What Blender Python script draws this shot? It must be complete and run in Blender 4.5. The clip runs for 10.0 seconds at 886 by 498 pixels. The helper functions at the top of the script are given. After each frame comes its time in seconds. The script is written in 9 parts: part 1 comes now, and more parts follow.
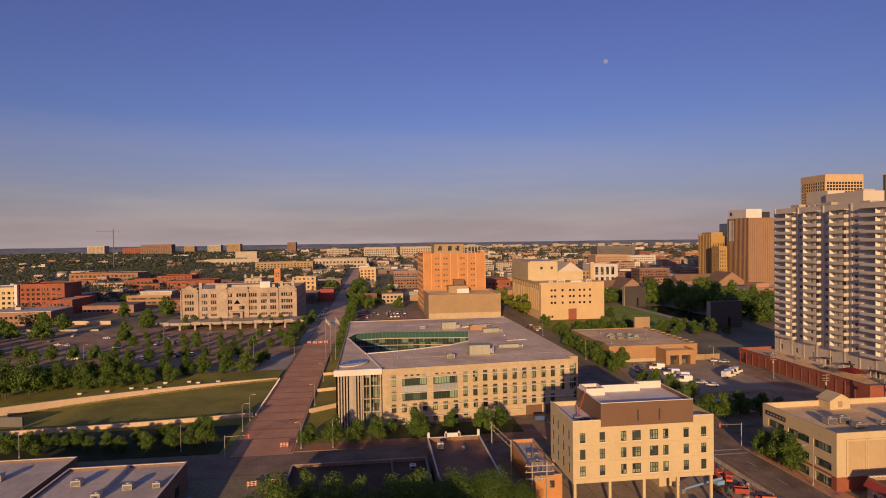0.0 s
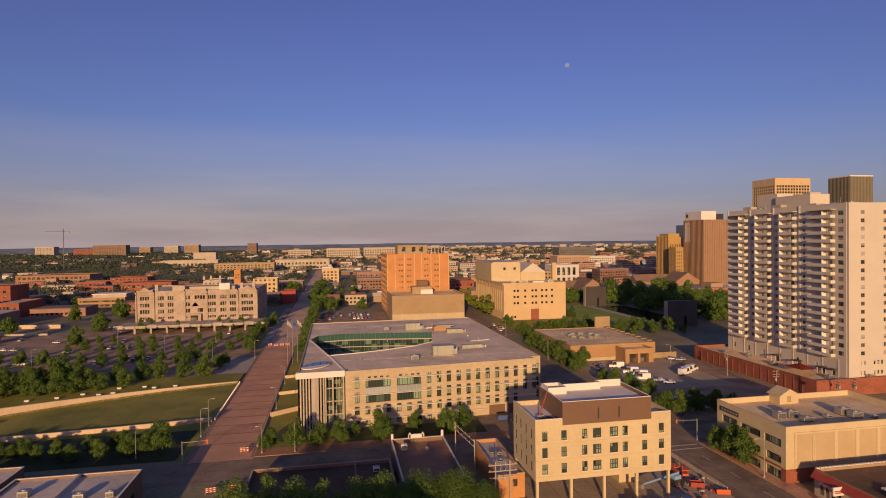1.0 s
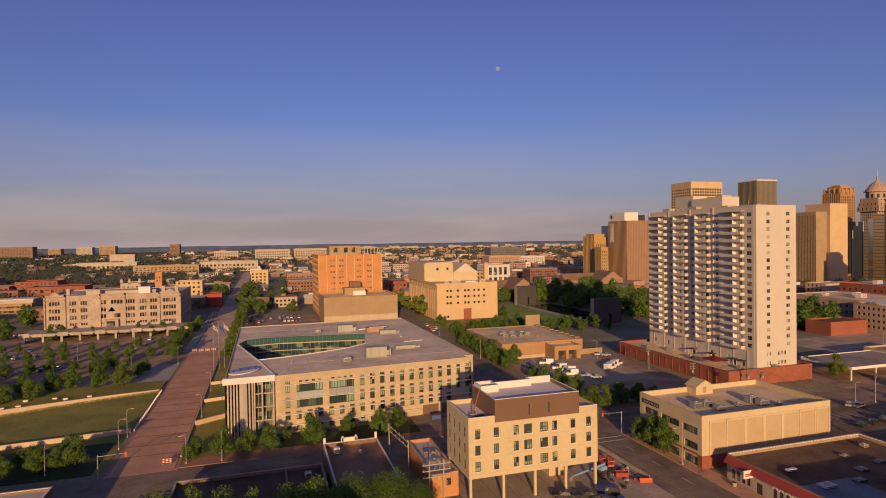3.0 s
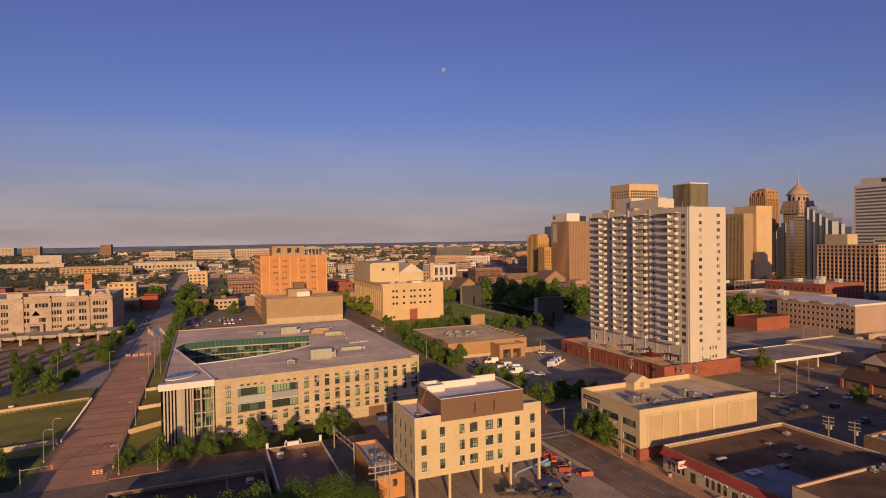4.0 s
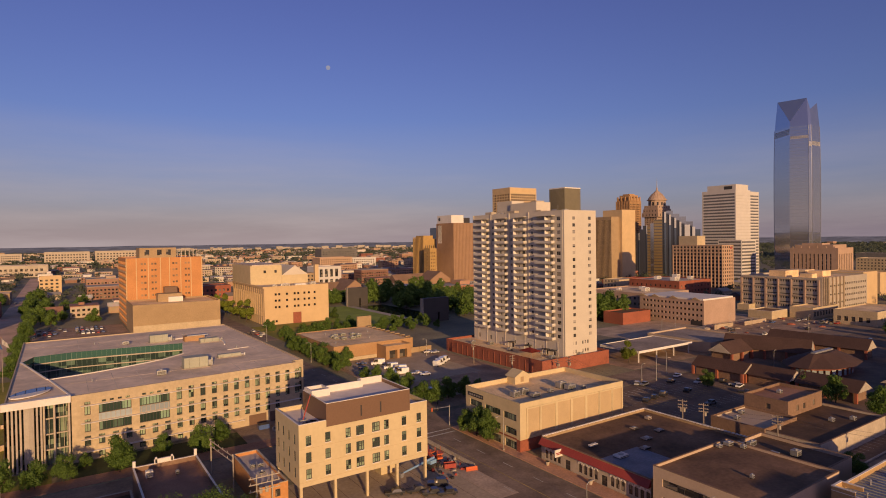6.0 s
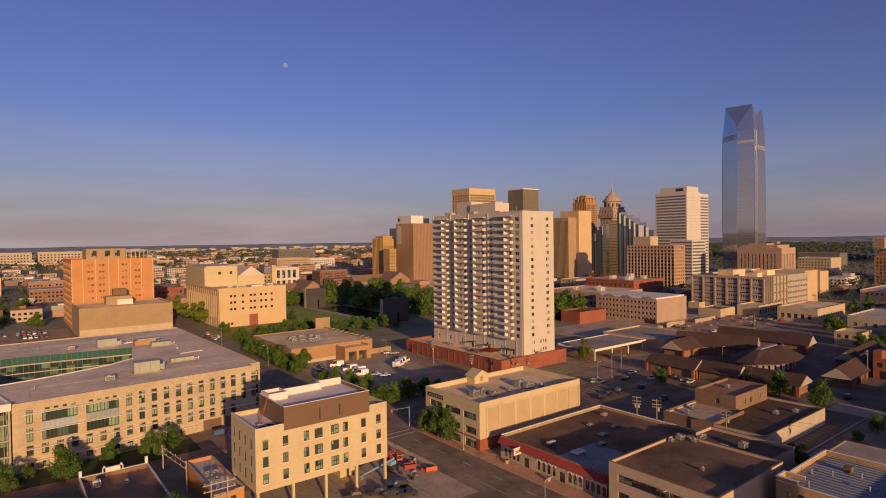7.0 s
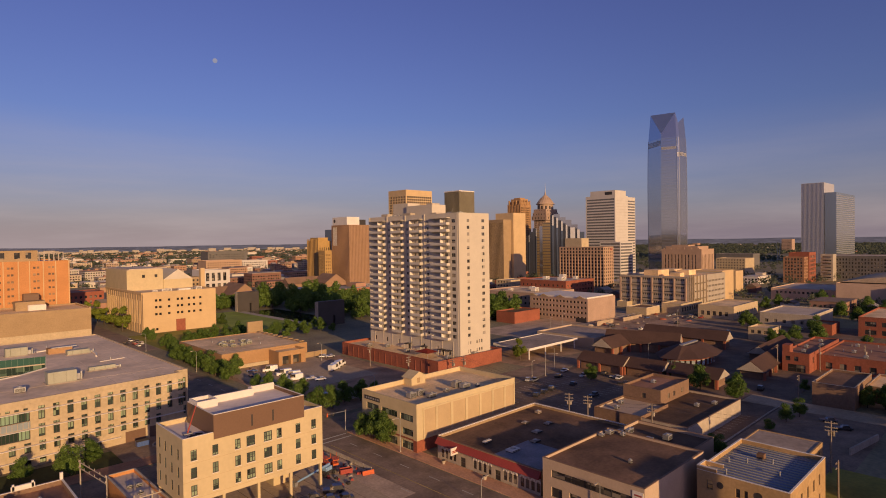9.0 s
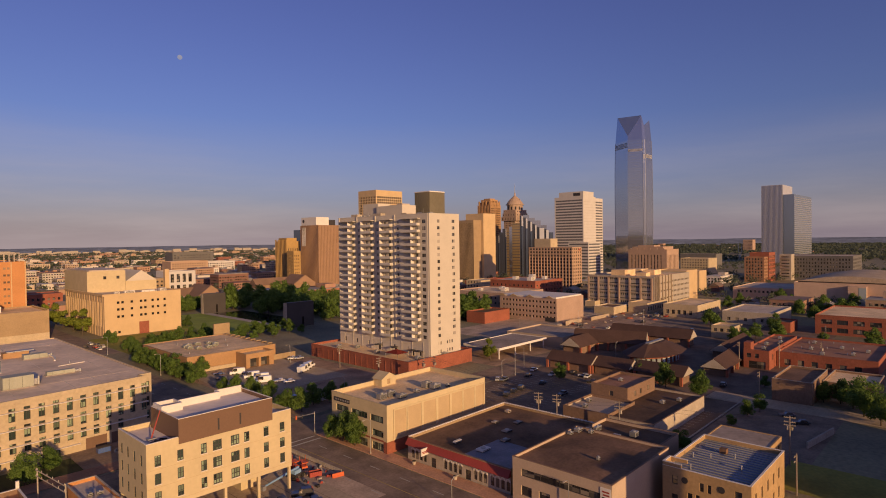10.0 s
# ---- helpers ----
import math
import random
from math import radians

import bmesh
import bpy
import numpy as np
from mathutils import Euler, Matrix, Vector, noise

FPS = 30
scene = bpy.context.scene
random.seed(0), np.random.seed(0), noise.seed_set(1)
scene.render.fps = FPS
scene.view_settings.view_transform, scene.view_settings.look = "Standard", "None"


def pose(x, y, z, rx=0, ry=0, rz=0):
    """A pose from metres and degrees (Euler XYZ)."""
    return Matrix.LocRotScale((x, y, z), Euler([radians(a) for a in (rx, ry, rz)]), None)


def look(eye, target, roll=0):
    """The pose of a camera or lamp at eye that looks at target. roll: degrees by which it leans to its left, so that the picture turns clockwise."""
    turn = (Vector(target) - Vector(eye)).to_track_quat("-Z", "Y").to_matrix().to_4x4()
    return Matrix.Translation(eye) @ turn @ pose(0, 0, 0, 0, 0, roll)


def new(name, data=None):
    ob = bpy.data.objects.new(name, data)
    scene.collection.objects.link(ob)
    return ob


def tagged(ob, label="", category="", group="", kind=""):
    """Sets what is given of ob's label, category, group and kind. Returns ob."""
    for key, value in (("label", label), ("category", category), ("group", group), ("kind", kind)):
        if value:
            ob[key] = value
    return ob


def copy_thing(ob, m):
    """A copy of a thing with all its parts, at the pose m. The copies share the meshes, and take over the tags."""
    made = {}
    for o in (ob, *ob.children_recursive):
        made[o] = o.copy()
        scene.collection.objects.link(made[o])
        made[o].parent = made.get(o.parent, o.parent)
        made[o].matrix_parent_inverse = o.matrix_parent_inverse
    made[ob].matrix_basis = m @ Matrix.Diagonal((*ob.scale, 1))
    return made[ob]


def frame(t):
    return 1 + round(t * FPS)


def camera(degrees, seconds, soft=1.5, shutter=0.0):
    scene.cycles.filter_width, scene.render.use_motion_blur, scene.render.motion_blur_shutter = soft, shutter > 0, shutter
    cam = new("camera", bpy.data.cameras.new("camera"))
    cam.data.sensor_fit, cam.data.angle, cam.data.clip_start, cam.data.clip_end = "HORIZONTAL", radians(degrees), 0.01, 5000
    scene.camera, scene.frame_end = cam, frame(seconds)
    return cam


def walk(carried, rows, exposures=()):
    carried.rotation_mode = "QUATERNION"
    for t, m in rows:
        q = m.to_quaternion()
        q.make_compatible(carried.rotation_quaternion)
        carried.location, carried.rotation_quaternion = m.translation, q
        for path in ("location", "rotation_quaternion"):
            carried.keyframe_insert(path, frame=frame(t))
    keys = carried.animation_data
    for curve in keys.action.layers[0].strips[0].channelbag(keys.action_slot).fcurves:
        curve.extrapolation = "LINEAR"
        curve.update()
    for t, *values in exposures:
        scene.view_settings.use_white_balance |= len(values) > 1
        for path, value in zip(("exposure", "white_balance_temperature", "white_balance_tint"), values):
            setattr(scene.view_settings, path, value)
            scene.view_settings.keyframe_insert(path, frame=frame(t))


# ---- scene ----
EYE = 57.0  # the drone hovers and turns on the spot
cam = camera(74.88, 10.0, 1.0)
PATH = [
    (0, pose(0, 0, EYE, 89.139, 0.756, -7.000)),
    (0.5, pose(0, 0, EYE, 89.154, 0.696, -8.648)),
    (1, pose(0, 0, EYE, 89.181, 0.706, -10.590)),
    (1.5, pose(0, 0, EYE, 89.195, 0.731, -12.890)),
    (2, pose(0, 0, EYE, 89.195, 0.821, -14.258)),
    (2.5, pose(0, 0, EYE, 89.175, 0.850, -16.072)),
    (2.7, pose(0, 0, EYE, 89.164, 0.846, -16.432)),
    (3.8, pose(0, 0, EYE, 89.101, 0.821, -21.250)),
    (4, pose(0, 0, EYE, 89.090, 0.817, -22.564)),
    (4.5, pose(0, 0, EYE, 89.077, 0.782, -25.842)),
    (5, pose(0, 0, EYE, 89.049, 0.806, -28.839)),
    (5.5, pose(0, 0, EYE, 89.051, 0.788, -31.250)),
    (5.7, pose(0, 0, EYE, 89.050, 0.789, -32.290)),
    (6.8, pose(0, 0, EYE, 89.041, 0.796, -37.145)),
    (7, pose(0, 0, EYE, 89.040, 0.797, -37.793)),
    (7.5, pose(0, 0, EYE, 89.067, 0.791, -39.317)),
    (8, pose(0, 0, EYE, 89.079, 0.789, -41.275)),
    (8.5, pose(0, 0, EYE, 89.101, 0.836, -42.867)),
    (9, pose(0, 0, EYE, 89.109, 0.780, -44.053)),
    (9.5, pose(0, 0, EYE, 89.099, 0.800, -45.345)),
    (10, pose(0, 0, EYE, 89.113, 0.777, -46.993)),
]
walk(cam, PATH, exposures=((0.0, 0.0, 6500, 22), (10.0, 0.0, 6500, 22)))

# ---- light ----
SUN_AZ, SUN_EL = 15.0, 10.6  # the shadows run 15 degrees off the street grid
world = bpy.data.worlds.new("sky")
scene.world = world
world.use_nodes = True
wn, wl = world.node_tree.nodes, world.node_tree.links
sky = wn.new("ShaderNodeTexSky")
sky.sky_type = "NISHITA"
sky.sun_disc = False
sky.sun_elevation = radians(SUN_EL)
sky.sun_rotation = radians(180 + SUN_AZ)
sky.air_density, sky.dust_density, sky.ozone_density = 1.0, 1.2, 4.0
# evening haze: a pinkish veil that thins out upwards, with faint streaks of cloud
co, sp, hz = wn.new("ShaderNodeTexCoord"), wn.new("ShaderNodeSeparateXYZ"), wn.new("ShaderNodeValToRGB")
wl.new(co.outputs["Generated"], sp.inputs["Vector"])
wl.new(sp.outputs["Z"], hz.inputs["Fac"])
hz.color_ramp.elements[0].position, hz.color_ramp.elements[0].color = 0.0, (0.96, 0.96, 0.96, 1)
hz.color_ramp.elements[1].position, hz.color_ramp.elements[1].color = 0.20, (0, 0, 0, 1)
e = hz.color_ramp.elements.new(0.06)
e.color = (0.42, 0.42, 0.42, 1)
tint = wn.new("ShaderNodeMix")
tint.data_type, tint.blend_type = "RGBA", "MULTIPLY"
tint.inputs["Factor"].default_value = 1.0
shade = wn.new("ShaderNodeValToRGB")
shade.color_ramp.elements[0].position, shade.color_ramp.elements[0].color = 0.05, (0.93, 0.79, 0.95, 1)
shade.color_ramp.elements[1].position, shade.color_ramp.elements[1].color = 0.42, (1.06, 0.72, 1.02, 1)
hi = shade.color_ramp.elements.new(0.75)
hi.color = (1.2, 0.94, 0.95, 1)
wl.new(sp.outputs["Z"], shade.inputs["Fac"])
wl.new(shade.outputs["Color"], tint.inputs["B"])
wl.new(sky.outputs["Color"], tint.inputs["A"])
veil = wn.new("ShaderNodeMix")
veil.data_type = "RGBA"
hue, hue_f = wn.new("ShaderNodeMix"), wn.new("ShaderNodeMapRange")
hue.data_type = "RGBA"
hue.inputs["A"].default_value, hue.inputs["B"].default_value = (3.66, 3.06, 2.90, 1), (3.46, 2.86, 3.18, 1)
hue_f.inputs["From Min"].default_value, hue_f.inputs["From Max"].default_value = 0.35, 0.9
wl.new(sp.outputs["X"], hue_f.inputs["Value"])
wl.new(hue_f.outputs["Result"], hue.inputs["Factor"])
wl.new(hue.outputs["Result"], veil.inputs["B"])
side, thin = wn.new("ShaderNodeMapRange"), wn.new("ShaderNodeMath")
side.inputs["From Min"].default_value, side.inputs["From Max"].default_value = 0.35, 0.85
side.inputs["To Min"].default_value, side.inputs["To Max"].default_value = 1.0, 0.6
thin.operation = "MULTIPLY"
wl.new(sp.outputs["X"], side.inputs["Value"])
wl.new(side.outputs["Result"], thin.inputs[0])
wl.new(hz.outputs["Color"], thin.inputs[1])
wl.new(thin.outputs[0], veil.inputs["Factor"])
wl.new(tint.outputs["Result"], veil.inputs["A"])
mp, cn, cr = wn.new("ShaderNodeMapping"), wn.new("ShaderNodeTexNoise"), wn.new("ShaderNodeValToRGB")
mp.inputs["Scale"].default_value = (1.3, 1.3, 11)
cn.inputs["Scale"].default_value, cn.inputs["Detail"].default_value, cn.inputs["Roughness"].default_value = 1.5, 7, 0.6
wl.new(co.outputs["Generated"], mp.inputs["Vector"])
wl.new(mp.outputs["Vector"], cn.inputs["Vector"])
cr.color_ramp.elements[0].position, cr.color_ramp.elements[1].position = 0.42, 0.68
cr.color_ramp.elements[1].color = (0.75, 0.75, 0.75, 1)
wl.new(cn.outputs["Fac"], cr.inputs["Fac"])
low = wn.new("ShaderNodeMath")
low.operation = "MULTIPLY"
wl.new(cr.outputs["Color"], low.inputs[0])
wl.new(thin.outputs[0], low.inputs[1])
cloud = wn.new("ShaderNodeMix")
cloud.data_type = "RGBA"
cloud.inputs["B"].default_value = (4.75, 4.2, 3.9, 1)
wl.new(low.outputs[0], cloud.inputs["Factor"])
wl.new(veil.outputs["Result"], cloud.inputs["A"])
wn["Background"].inputs["Strength"].default_value = 0.101
wl.new(cloud.outputs["Result"], wn["Background"].inputs["Color"])

sun = new("sun", bpy.data.lights.new("sun", "SUN"))
sun.data.energy, sun.data.angle, sun.data.color = 4.55, radians(0.53), (1.0, 0.665, 0.285)
sun_from = Vector((-math.sin(radians(SUN_AZ)) * math.cos(radians(SUN_EL)), -math.cos(radians(SUN_AZ)) * math.cos(radians(SUN_EL)), math.sin(radians(SUN_EL))))
sun.matrix_world = look(sun_from * 100, (0, 0, 0))

# ---- materials ----
def surface(name, color, rough=0.85, vary=0.18, fine=2.5, broad=0.12, stain=0.25, bump=0.15, metal=0.0, spec=0.3, per_object=0.0, tint=None):
    """A weathered surface: fine grain, broad stains and a little relief, in world metres."""
    m = bpy.data.materials.new(name)
    m.use_nodes = True
    n, l = m.node_tree.nodes, m.node_tree.links
    b = n["Principled BSDF"]
    b.inputs["Roughness"].default_value, b.inputs["Metallic"].default_value = rough, metal
    b.inputs["Specular IOR Level"].default_value = spec
    geo = n.new("ShaderNodeNewGeometry")
    g1, g2 = n.new("ShaderNodeTexNoise"), n.new("ShaderNodeTexNoise")
    g1.inputs["Scale"].default_value, g1.inputs["Detail"].default_value = fine, 4
    g2.inputs["Scale"].default_value, g2.inputs["Detail"].default_value = broad, 5
    g2.inputs["Roughness"].default_value = 0.65
    l.new(geo.outputs["Position"], g1.inputs["Vector"])
    l.new(geo.outputs["Position"], g2.inputs["Vector"])
    r1, r2 = n.new("ShaderNodeMapRange"), n.new("ShaderNodeMapRange")
    for r, amount in ((r1, vary), (r2, stain)):
        r.inputs["From Min"].default_value, r.inputs["From Max"].default_value = 0.3, 0.7
        r.inputs["To Min"].default_value, r.inputs["To Max"].default_value = 1 - amount, 1 + amount * 0.5
    l.new(g1.outputs["Fac"], r1.inputs["Value"])
    l.new(g2.outputs["Fac"], r2.inputs["Value"])
    mul = n.new("ShaderNodeMath")
    mul.operation = "MULTIPLY"
    l.new(r1.outputs["Result"], mul.inputs[0])
    l.new(r2.outputs["Result"], mul.inputs[1])
    last = mul.outputs[0]
    if per_object:
        info, r3, mul2 = n.new("ShaderNodeObjectInfo"), n.new("ShaderNodeMapRange"), n.new("ShaderNodeMath")
        r3.inputs["To Min"].default_value, r3.inputs["To Max"].default_value = 1 - per_object, 1 + per_object
        mul2.operation = "MULTIPLY"
        l.new(info.outputs["Random"], r3.inputs["Value"])
        l.new(r3.outputs["Result"], mul2.inputs[0])
        l.new(last, mul2.inputs[1])
        last = mul2.outputs[0]
    base = n.new("ShaderNodeMix")
    base.data_type = "RGBA"
    base.inputs["A"].default_value = (*color, 1)
    base.inputs["B"].default_value = (*(tint or color), 1)
    l.new(g2.outputs["Fac"], base.inputs["Factor"])
    mix = n.new("ShaderNodeVectorMath")
    mix.operation = "SCALE"
    l.new(base.outputs["Result"], mix.inputs[0])
    l.new(last, mix.inputs["Scale"])
    l.new(mix.outputs["Vector"], b.inputs["Base Color"])
    if bump:
        bp = n.new("ShaderNodeBump")
        bp.inputs["Strength"].default_value, bp.inputs["Distance"].default_value = bump, 0.1
        l.new(g1.outputs["Fac"], bp.inputs["Height"])
        l.new(bp.outputs["Normal"], b.inputs["Normal"])
    return m


def glazing(name, color, rough=0.08, per=0.6, spec=0.8, metal=0.0, blind=None, cell=0.8, share=0.4):
    """Window glass in front of dim rooms: dark and glossy; some panes have pale blinds drawn behind them."""
    m = bpy.data.materials.new(name)
    m.use_nodes = True
    n, l = m.node_tree.nodes, m.node_tree.links
    b = n["Principled BSDF"]
    b.inputs["Roughness"].default_value, b.inputs["Specular IOR Level"].default_value = rough, spec
    b.inputs["Metallic"].default_value = metal
    info, r = n.new("ShaderNodeObjectInfo"), n.new("ShaderNodeMapRange")
    r.inputs["To Min"].default_value, r.inputs["To Max"].default_value = 1 - per, 1 + per
    l.new(info.outputs["Random"], r.inputs["Value"])
    s = n.new("ShaderNodeVectorMath")
    s.operation = "SCALE"
    s.inputs[0].default_value = color
    l.new(r.outputs["Result"], s.inputs["Scale"])
    last = s.outputs["Vector"]
    if blind:
        geo, sc, fl, wnz, th, mx = (n.new("ShaderNode" + k) for k in ("NewGeometry", "VectorMath", "VectorMath", "TexWhiteNoise", "MapRange", "Mix"))
        sc.operation, fl.operation = "SCALE", "FLOOR"
        sc.inputs["Scale"].default_value = cell
        l.new(geo.outputs["Position"], sc.inputs[0])
        l.new(sc.outputs["Vector"], fl.inputs[0])
        l.new(fl.outputs["Vector"], wnz.inputs["Vector"])
        l.new(wnz.outputs["Value"], th.inputs["Value"])
        th.inputs["From Min"].default_value, th.inputs["From Max"].default_value = 1 - share, 1.0
        mx.data_type = "RGBA"
        l.new(th.outputs["Result"], mx.inputs["Factor"])
        l.new(last, mx.inputs["A"])
        mx.inputs["B"].default_value = (*blind, 1)
        last = mx.outputs["Result"]
    l.new(last, b.inputs["Base Color"])
    return m


def foliage(name, dark, light):
    m = bpy.data.materials.new(name)
    m.use_nodes = True
    n, l = m.node_tree.nodes, m.node_tree.links
    b = n["Principled BSDF"]
    b.inputs["Roughness"].default_value, b.inputs["Specular IOR Level"].default_value = 0.6, 0.25
    geo, info = n.new("ShaderNodeNewGeometry"), n.new("ShaderNodeObjectInfo")
    add, mix = n.new("ShaderNodeMath"), n.new("ShaderNodeMix")
    add.operation = "MULTIPLY_ADD"
    add.inputs[1].default_value = 0.6
    half = n.new("ShaderNodeMath")
    half.operation = "MULTIPLY"
    half.inputs[1].default_value = 0.4
    l.new(info.outputs["Random"], half.inputs[0])
    l.new(geo.outputs["Random Per Island"], add.inputs[0])
    l.new(half.outputs[0], add.inputs[2])
    mix.data_type = "RGBA"
    mix.inputs["A"].default_value, mix.inputs["B"].default_value = (*dark, 1), (*light, 1)
    l.new(add.outputs[0], mix.inputs["Factor"])
    l.new(mix.outputs["Result"], b.inputs["Base Color"])
    thin = n.new("ShaderNodeBsdfTranslucent")
    l.new(mix.outputs["Result"], thin.inputs["Color"])
    ms = n.new("ShaderNodeMixShader")
    ms.inputs["Fac"].default_value = 0.45
    l.new(b.outputs["BSDF"], ms.inputs[1])
    l.new(thin.outputs["BSDF"], ms.inputs[2])
    l.new(ms.outputs["Shader"], n["Material Output"].inputs["Surface"])
    return m


M_GROUND = surface("town_ground", (0.33, 0.26, 0.19), vary=0.25, fine=0.8, broad=0.02, stain=0.5, bump=0, tint=(0.22, 0.21, 0.10))
M_ASPHALT = surface("asphalt", (0.275, 0.195, 0.14), fine=1.5, broad=0.13, stain=0.45, bump=0.05)
M_LOT = surface("parking_asphalt", (0.40, 0.265, 0.175), fine=1.2, broad=0.11, stain=0.5, bump=0.05)
M_DARKLOT = surface("dark_parking_asphalt", (0.2, 0.138, 0.1), fine=1.2, broad=0.09, stain=0.5, bump=0.05)
M_CONCRETE = surface("concrete", (0.42, 0.36, 0.30), fine=1.5, broad=0.1, stain=0.25)
M_PAVING = surface("red_brick_paving", (0.61, 0.33, 0.2), fine=2.0, broad=0.08, stain=0.25)
# brighter copy of the lawn, with sunlight put into the green
M_SUNLAWN = surface("sun_bright_lawn", (0.25, 0.31, 0.045), fine=1.0, broad=0.06, stain=0.3, bump=0.3)
M_LAWN = surface("lawn", (0.24, 0.255, 0.04), fine=1.0, broad=0.05, stain=0.4, bump=0.3, tint=(0.295, 0.245, 0.05))
M_CREAM = surface("cream_panel", (0.552, 0.442, 0.267), vary=0.06, stain=0.10, bump=0.05, fine=1.0)
M_DOMESTONE = surface("rosy_tower_stone", (0.40, 0.285, 0.215), vary=0.1, stain=0.16)
M_LIMESTONE = surface("limestone", (0.497, 0.391, 0.253), vary=0.12, stain=0.15, fine=1.2)
M_PALESTONE = surface("pale_grey_stone", (0.46, 0.386, 0.304), vary=0.14, stain=0.18, fine=1.2)
M_ORANGE = surface("orange_brick", (0.515, 0.239, 0.092), vary=0.12, stain=0.12, fine=1.5)
M_TANBRICK = surface("tan_brick", (0.368, 0.258, 0.147), vary=0.12, stain=0.15, fine=1.5)
M_PEACH = surface("peach_stucco", (0.57, 0.405, 0.225), vary=0.06, stain=0.1)
M_REDBRICK = surface("red_brick", (0.31, 0.10, 0.06), vary=0.15, stain=0.2, fine=1.5)
M_DARKBRICK = surface("brown_brick", (0.24, 0.15, 0.10), vary=0.15, stain=0.2, fine=1.5)
M_GARAGE = surface("pinkish_brick", (0.414, 0.285, 0.216), vary=0.1, stain=0.12, fine=1.5)
M_DEPOT = surface("warm_tan_brick", (0.4, 0.235, 0.115), vary=0.1, stain=0.15, fine=1.5)
M_OLDROAD = surface("worn_pinkish_road", (0.66, 0.44, 0.305), fine=1.5, broad=0.05, stain=0.3, bump=0.05)
# lawn in shade: the shade is put into this dark green
M_SHADEBED = surface("shade_dark_lawn", (0.042, 0.056, 0.02), fine=1.5, broad=0.1, stain=0.4, bump=0.4)
# tar brown, darkened further by the shade over the store roofs
M_TARSHADE = surface("brown_tar_and_shade_roof", (0.125, 0.073, 0.043), vary=0.2, fine=0.9, broad=0.1, stain=0.5)
M_UNIT = surface("green_grey_casing", (0.36, 0.36, 0.29), rough=0.6, vary=0.08, stain=0.15, bump=0)
M_WHITE = surface("white_paint", (0.7, 0.645, 0.59), vary=0.05, stain=0.1, bump=0.03)
M_TOWERWHITE = surface("tower_render", (0.55, 0.487, 0.405), vary=0.05, stain=0.08, bump=0.03)
M_BROWNPANEL = surface("brown_metal_panel", (0.17, 0.10, 0.065), rough=0.5, vary=0.06, stain=0.06, bump=0)
M_ROOFGREY = surface("grey_roof_membrane", (0.55, 0.45, 0.36), vary=0.1, fine=0.8, broad=0.07, stain=0.3)
M_ROOFBROWN = surface("brown_tar_roof", (0.23, 0.13, 0.075), vary=0.22, fine=1.4, broad=0.06, stain=0.65)
M_ROOFTAN = surface("tan_gravel_roof", (0.86, 0.61, 0.35), vary=0.15, fine=1.2, broad=0.08, stain=0.35)
M_TILEROOF = surface("brown_roof_shingle", (0.088, 0.05, 0.04), vary=0.2, fine=2.0, stain=0.2)
M_REDROOF = surface("red_roof_metal", (0.34, 0.06, 0.045), rough=0.6, vary=0.1, stain=0.15)
M_METAL = surface("galvanised_metal", (0.42, 0.41, 0.40), rough=0.5, metal=0.6, vary=0.1, stain=0.15, bump=0)
M_DARK = surface("dark_metal", (0.05, 0.045, 0.045), rough=0.5, vary=0.1, stain=0.1, bump=0)
M_GLASS = glazing("dark_window_glass", (0.04, 0.038, 0.038), blind=(0.30, 0.25, 0.19), cell=0.55, share=0.35)
M_GREENGLASS = glazing("green_tinted_glass", (0.035, 0.05, 0.042), per=0.6, blind=(0.34, 0.42, 0.28), cell=0.75, share=0.6)
M_COURTGLASS = glazing("court_green_glass", (0.045, 0.11, 0.09), per=0.1)
M_COURTLOW = glazing("court_dark_glass", (0.03, 0.05, 0.04), per=0.1, blind=(0.16, 0.24, 0.17), cell=0.4, share=0.5)
M_MULLION = surface("pale_green_mullion", (0.2, 0.27, 0.22), rough=0.5, vary=0.05, stain=0.1, bump=0)
M_BIGGLASS = glazing("dark_green_glass", (0.03, 0.05, 0.04), per=0.3, blind=(0.26, 0.38, 0.27), cell=0.42, share=0.45)
M_PANEL = surface("tan_wall_panel", (0.47, 0.345, 0.2), vary=0.05, stain=0.12, bump=0.03)
M_BALCONYGLASS = glazing("balcony_glass", (0.06, 0.055, 0.055), per=0.4, blind=(0.44, 0.39, 0.34), cell=0.45, share=0.65)
M_SMALLGLASS = glazing("curtained_glass", (0.10, 0.07, 0.05), per=0.4, blind=(0.36, 0.25, 0.15), cell=0.5, share=0.7)
M_TOWERGREY = surface("pale_grey_balustrade", (0.57, 0.524, 0.469), vary=0.05, stain=0.1, bump=0)
M_SCHOOL = surface("tan_school_stone", (0.432, 0.336, 0.262), vary=0.2, stain=0.25, fine=1.2)
M_FIN = surface("grey_beige_fin", (0.40, 0.345, 0.285), vary=0.1, stain=0.15)
M_GOLDGLASS = glazing("gold_mirror_glass", (0.34, 0.24, 0.12), rough=0.1, per=0.1, metal=0.7)
M_BLUEGLASS = glazing("blue_curtain_glass", (0.13, 0.16, 0.22), rough=0.12, per=0.1, metal=0.6)
M_POLE = surface("weathered_pole_wood", (0.27, 0.22, 0.18), vary=0.15, fine=4, stain=0.25)
M_BARK = surface("bark", (0.10, 0.075, 0.055), fine=5)
M_LEAF = foliage("street_tree_leaves", (0.066, 0.125, 0.026), (0.175, 0.265, 0.054))
# darker copy of the street leaves: shade over the woods is coloured in
M_SHADELEAF = foliage("shade_dark_leaves", (0.045, 0.08, 0.02), (0.11, 0.165, 0.036))
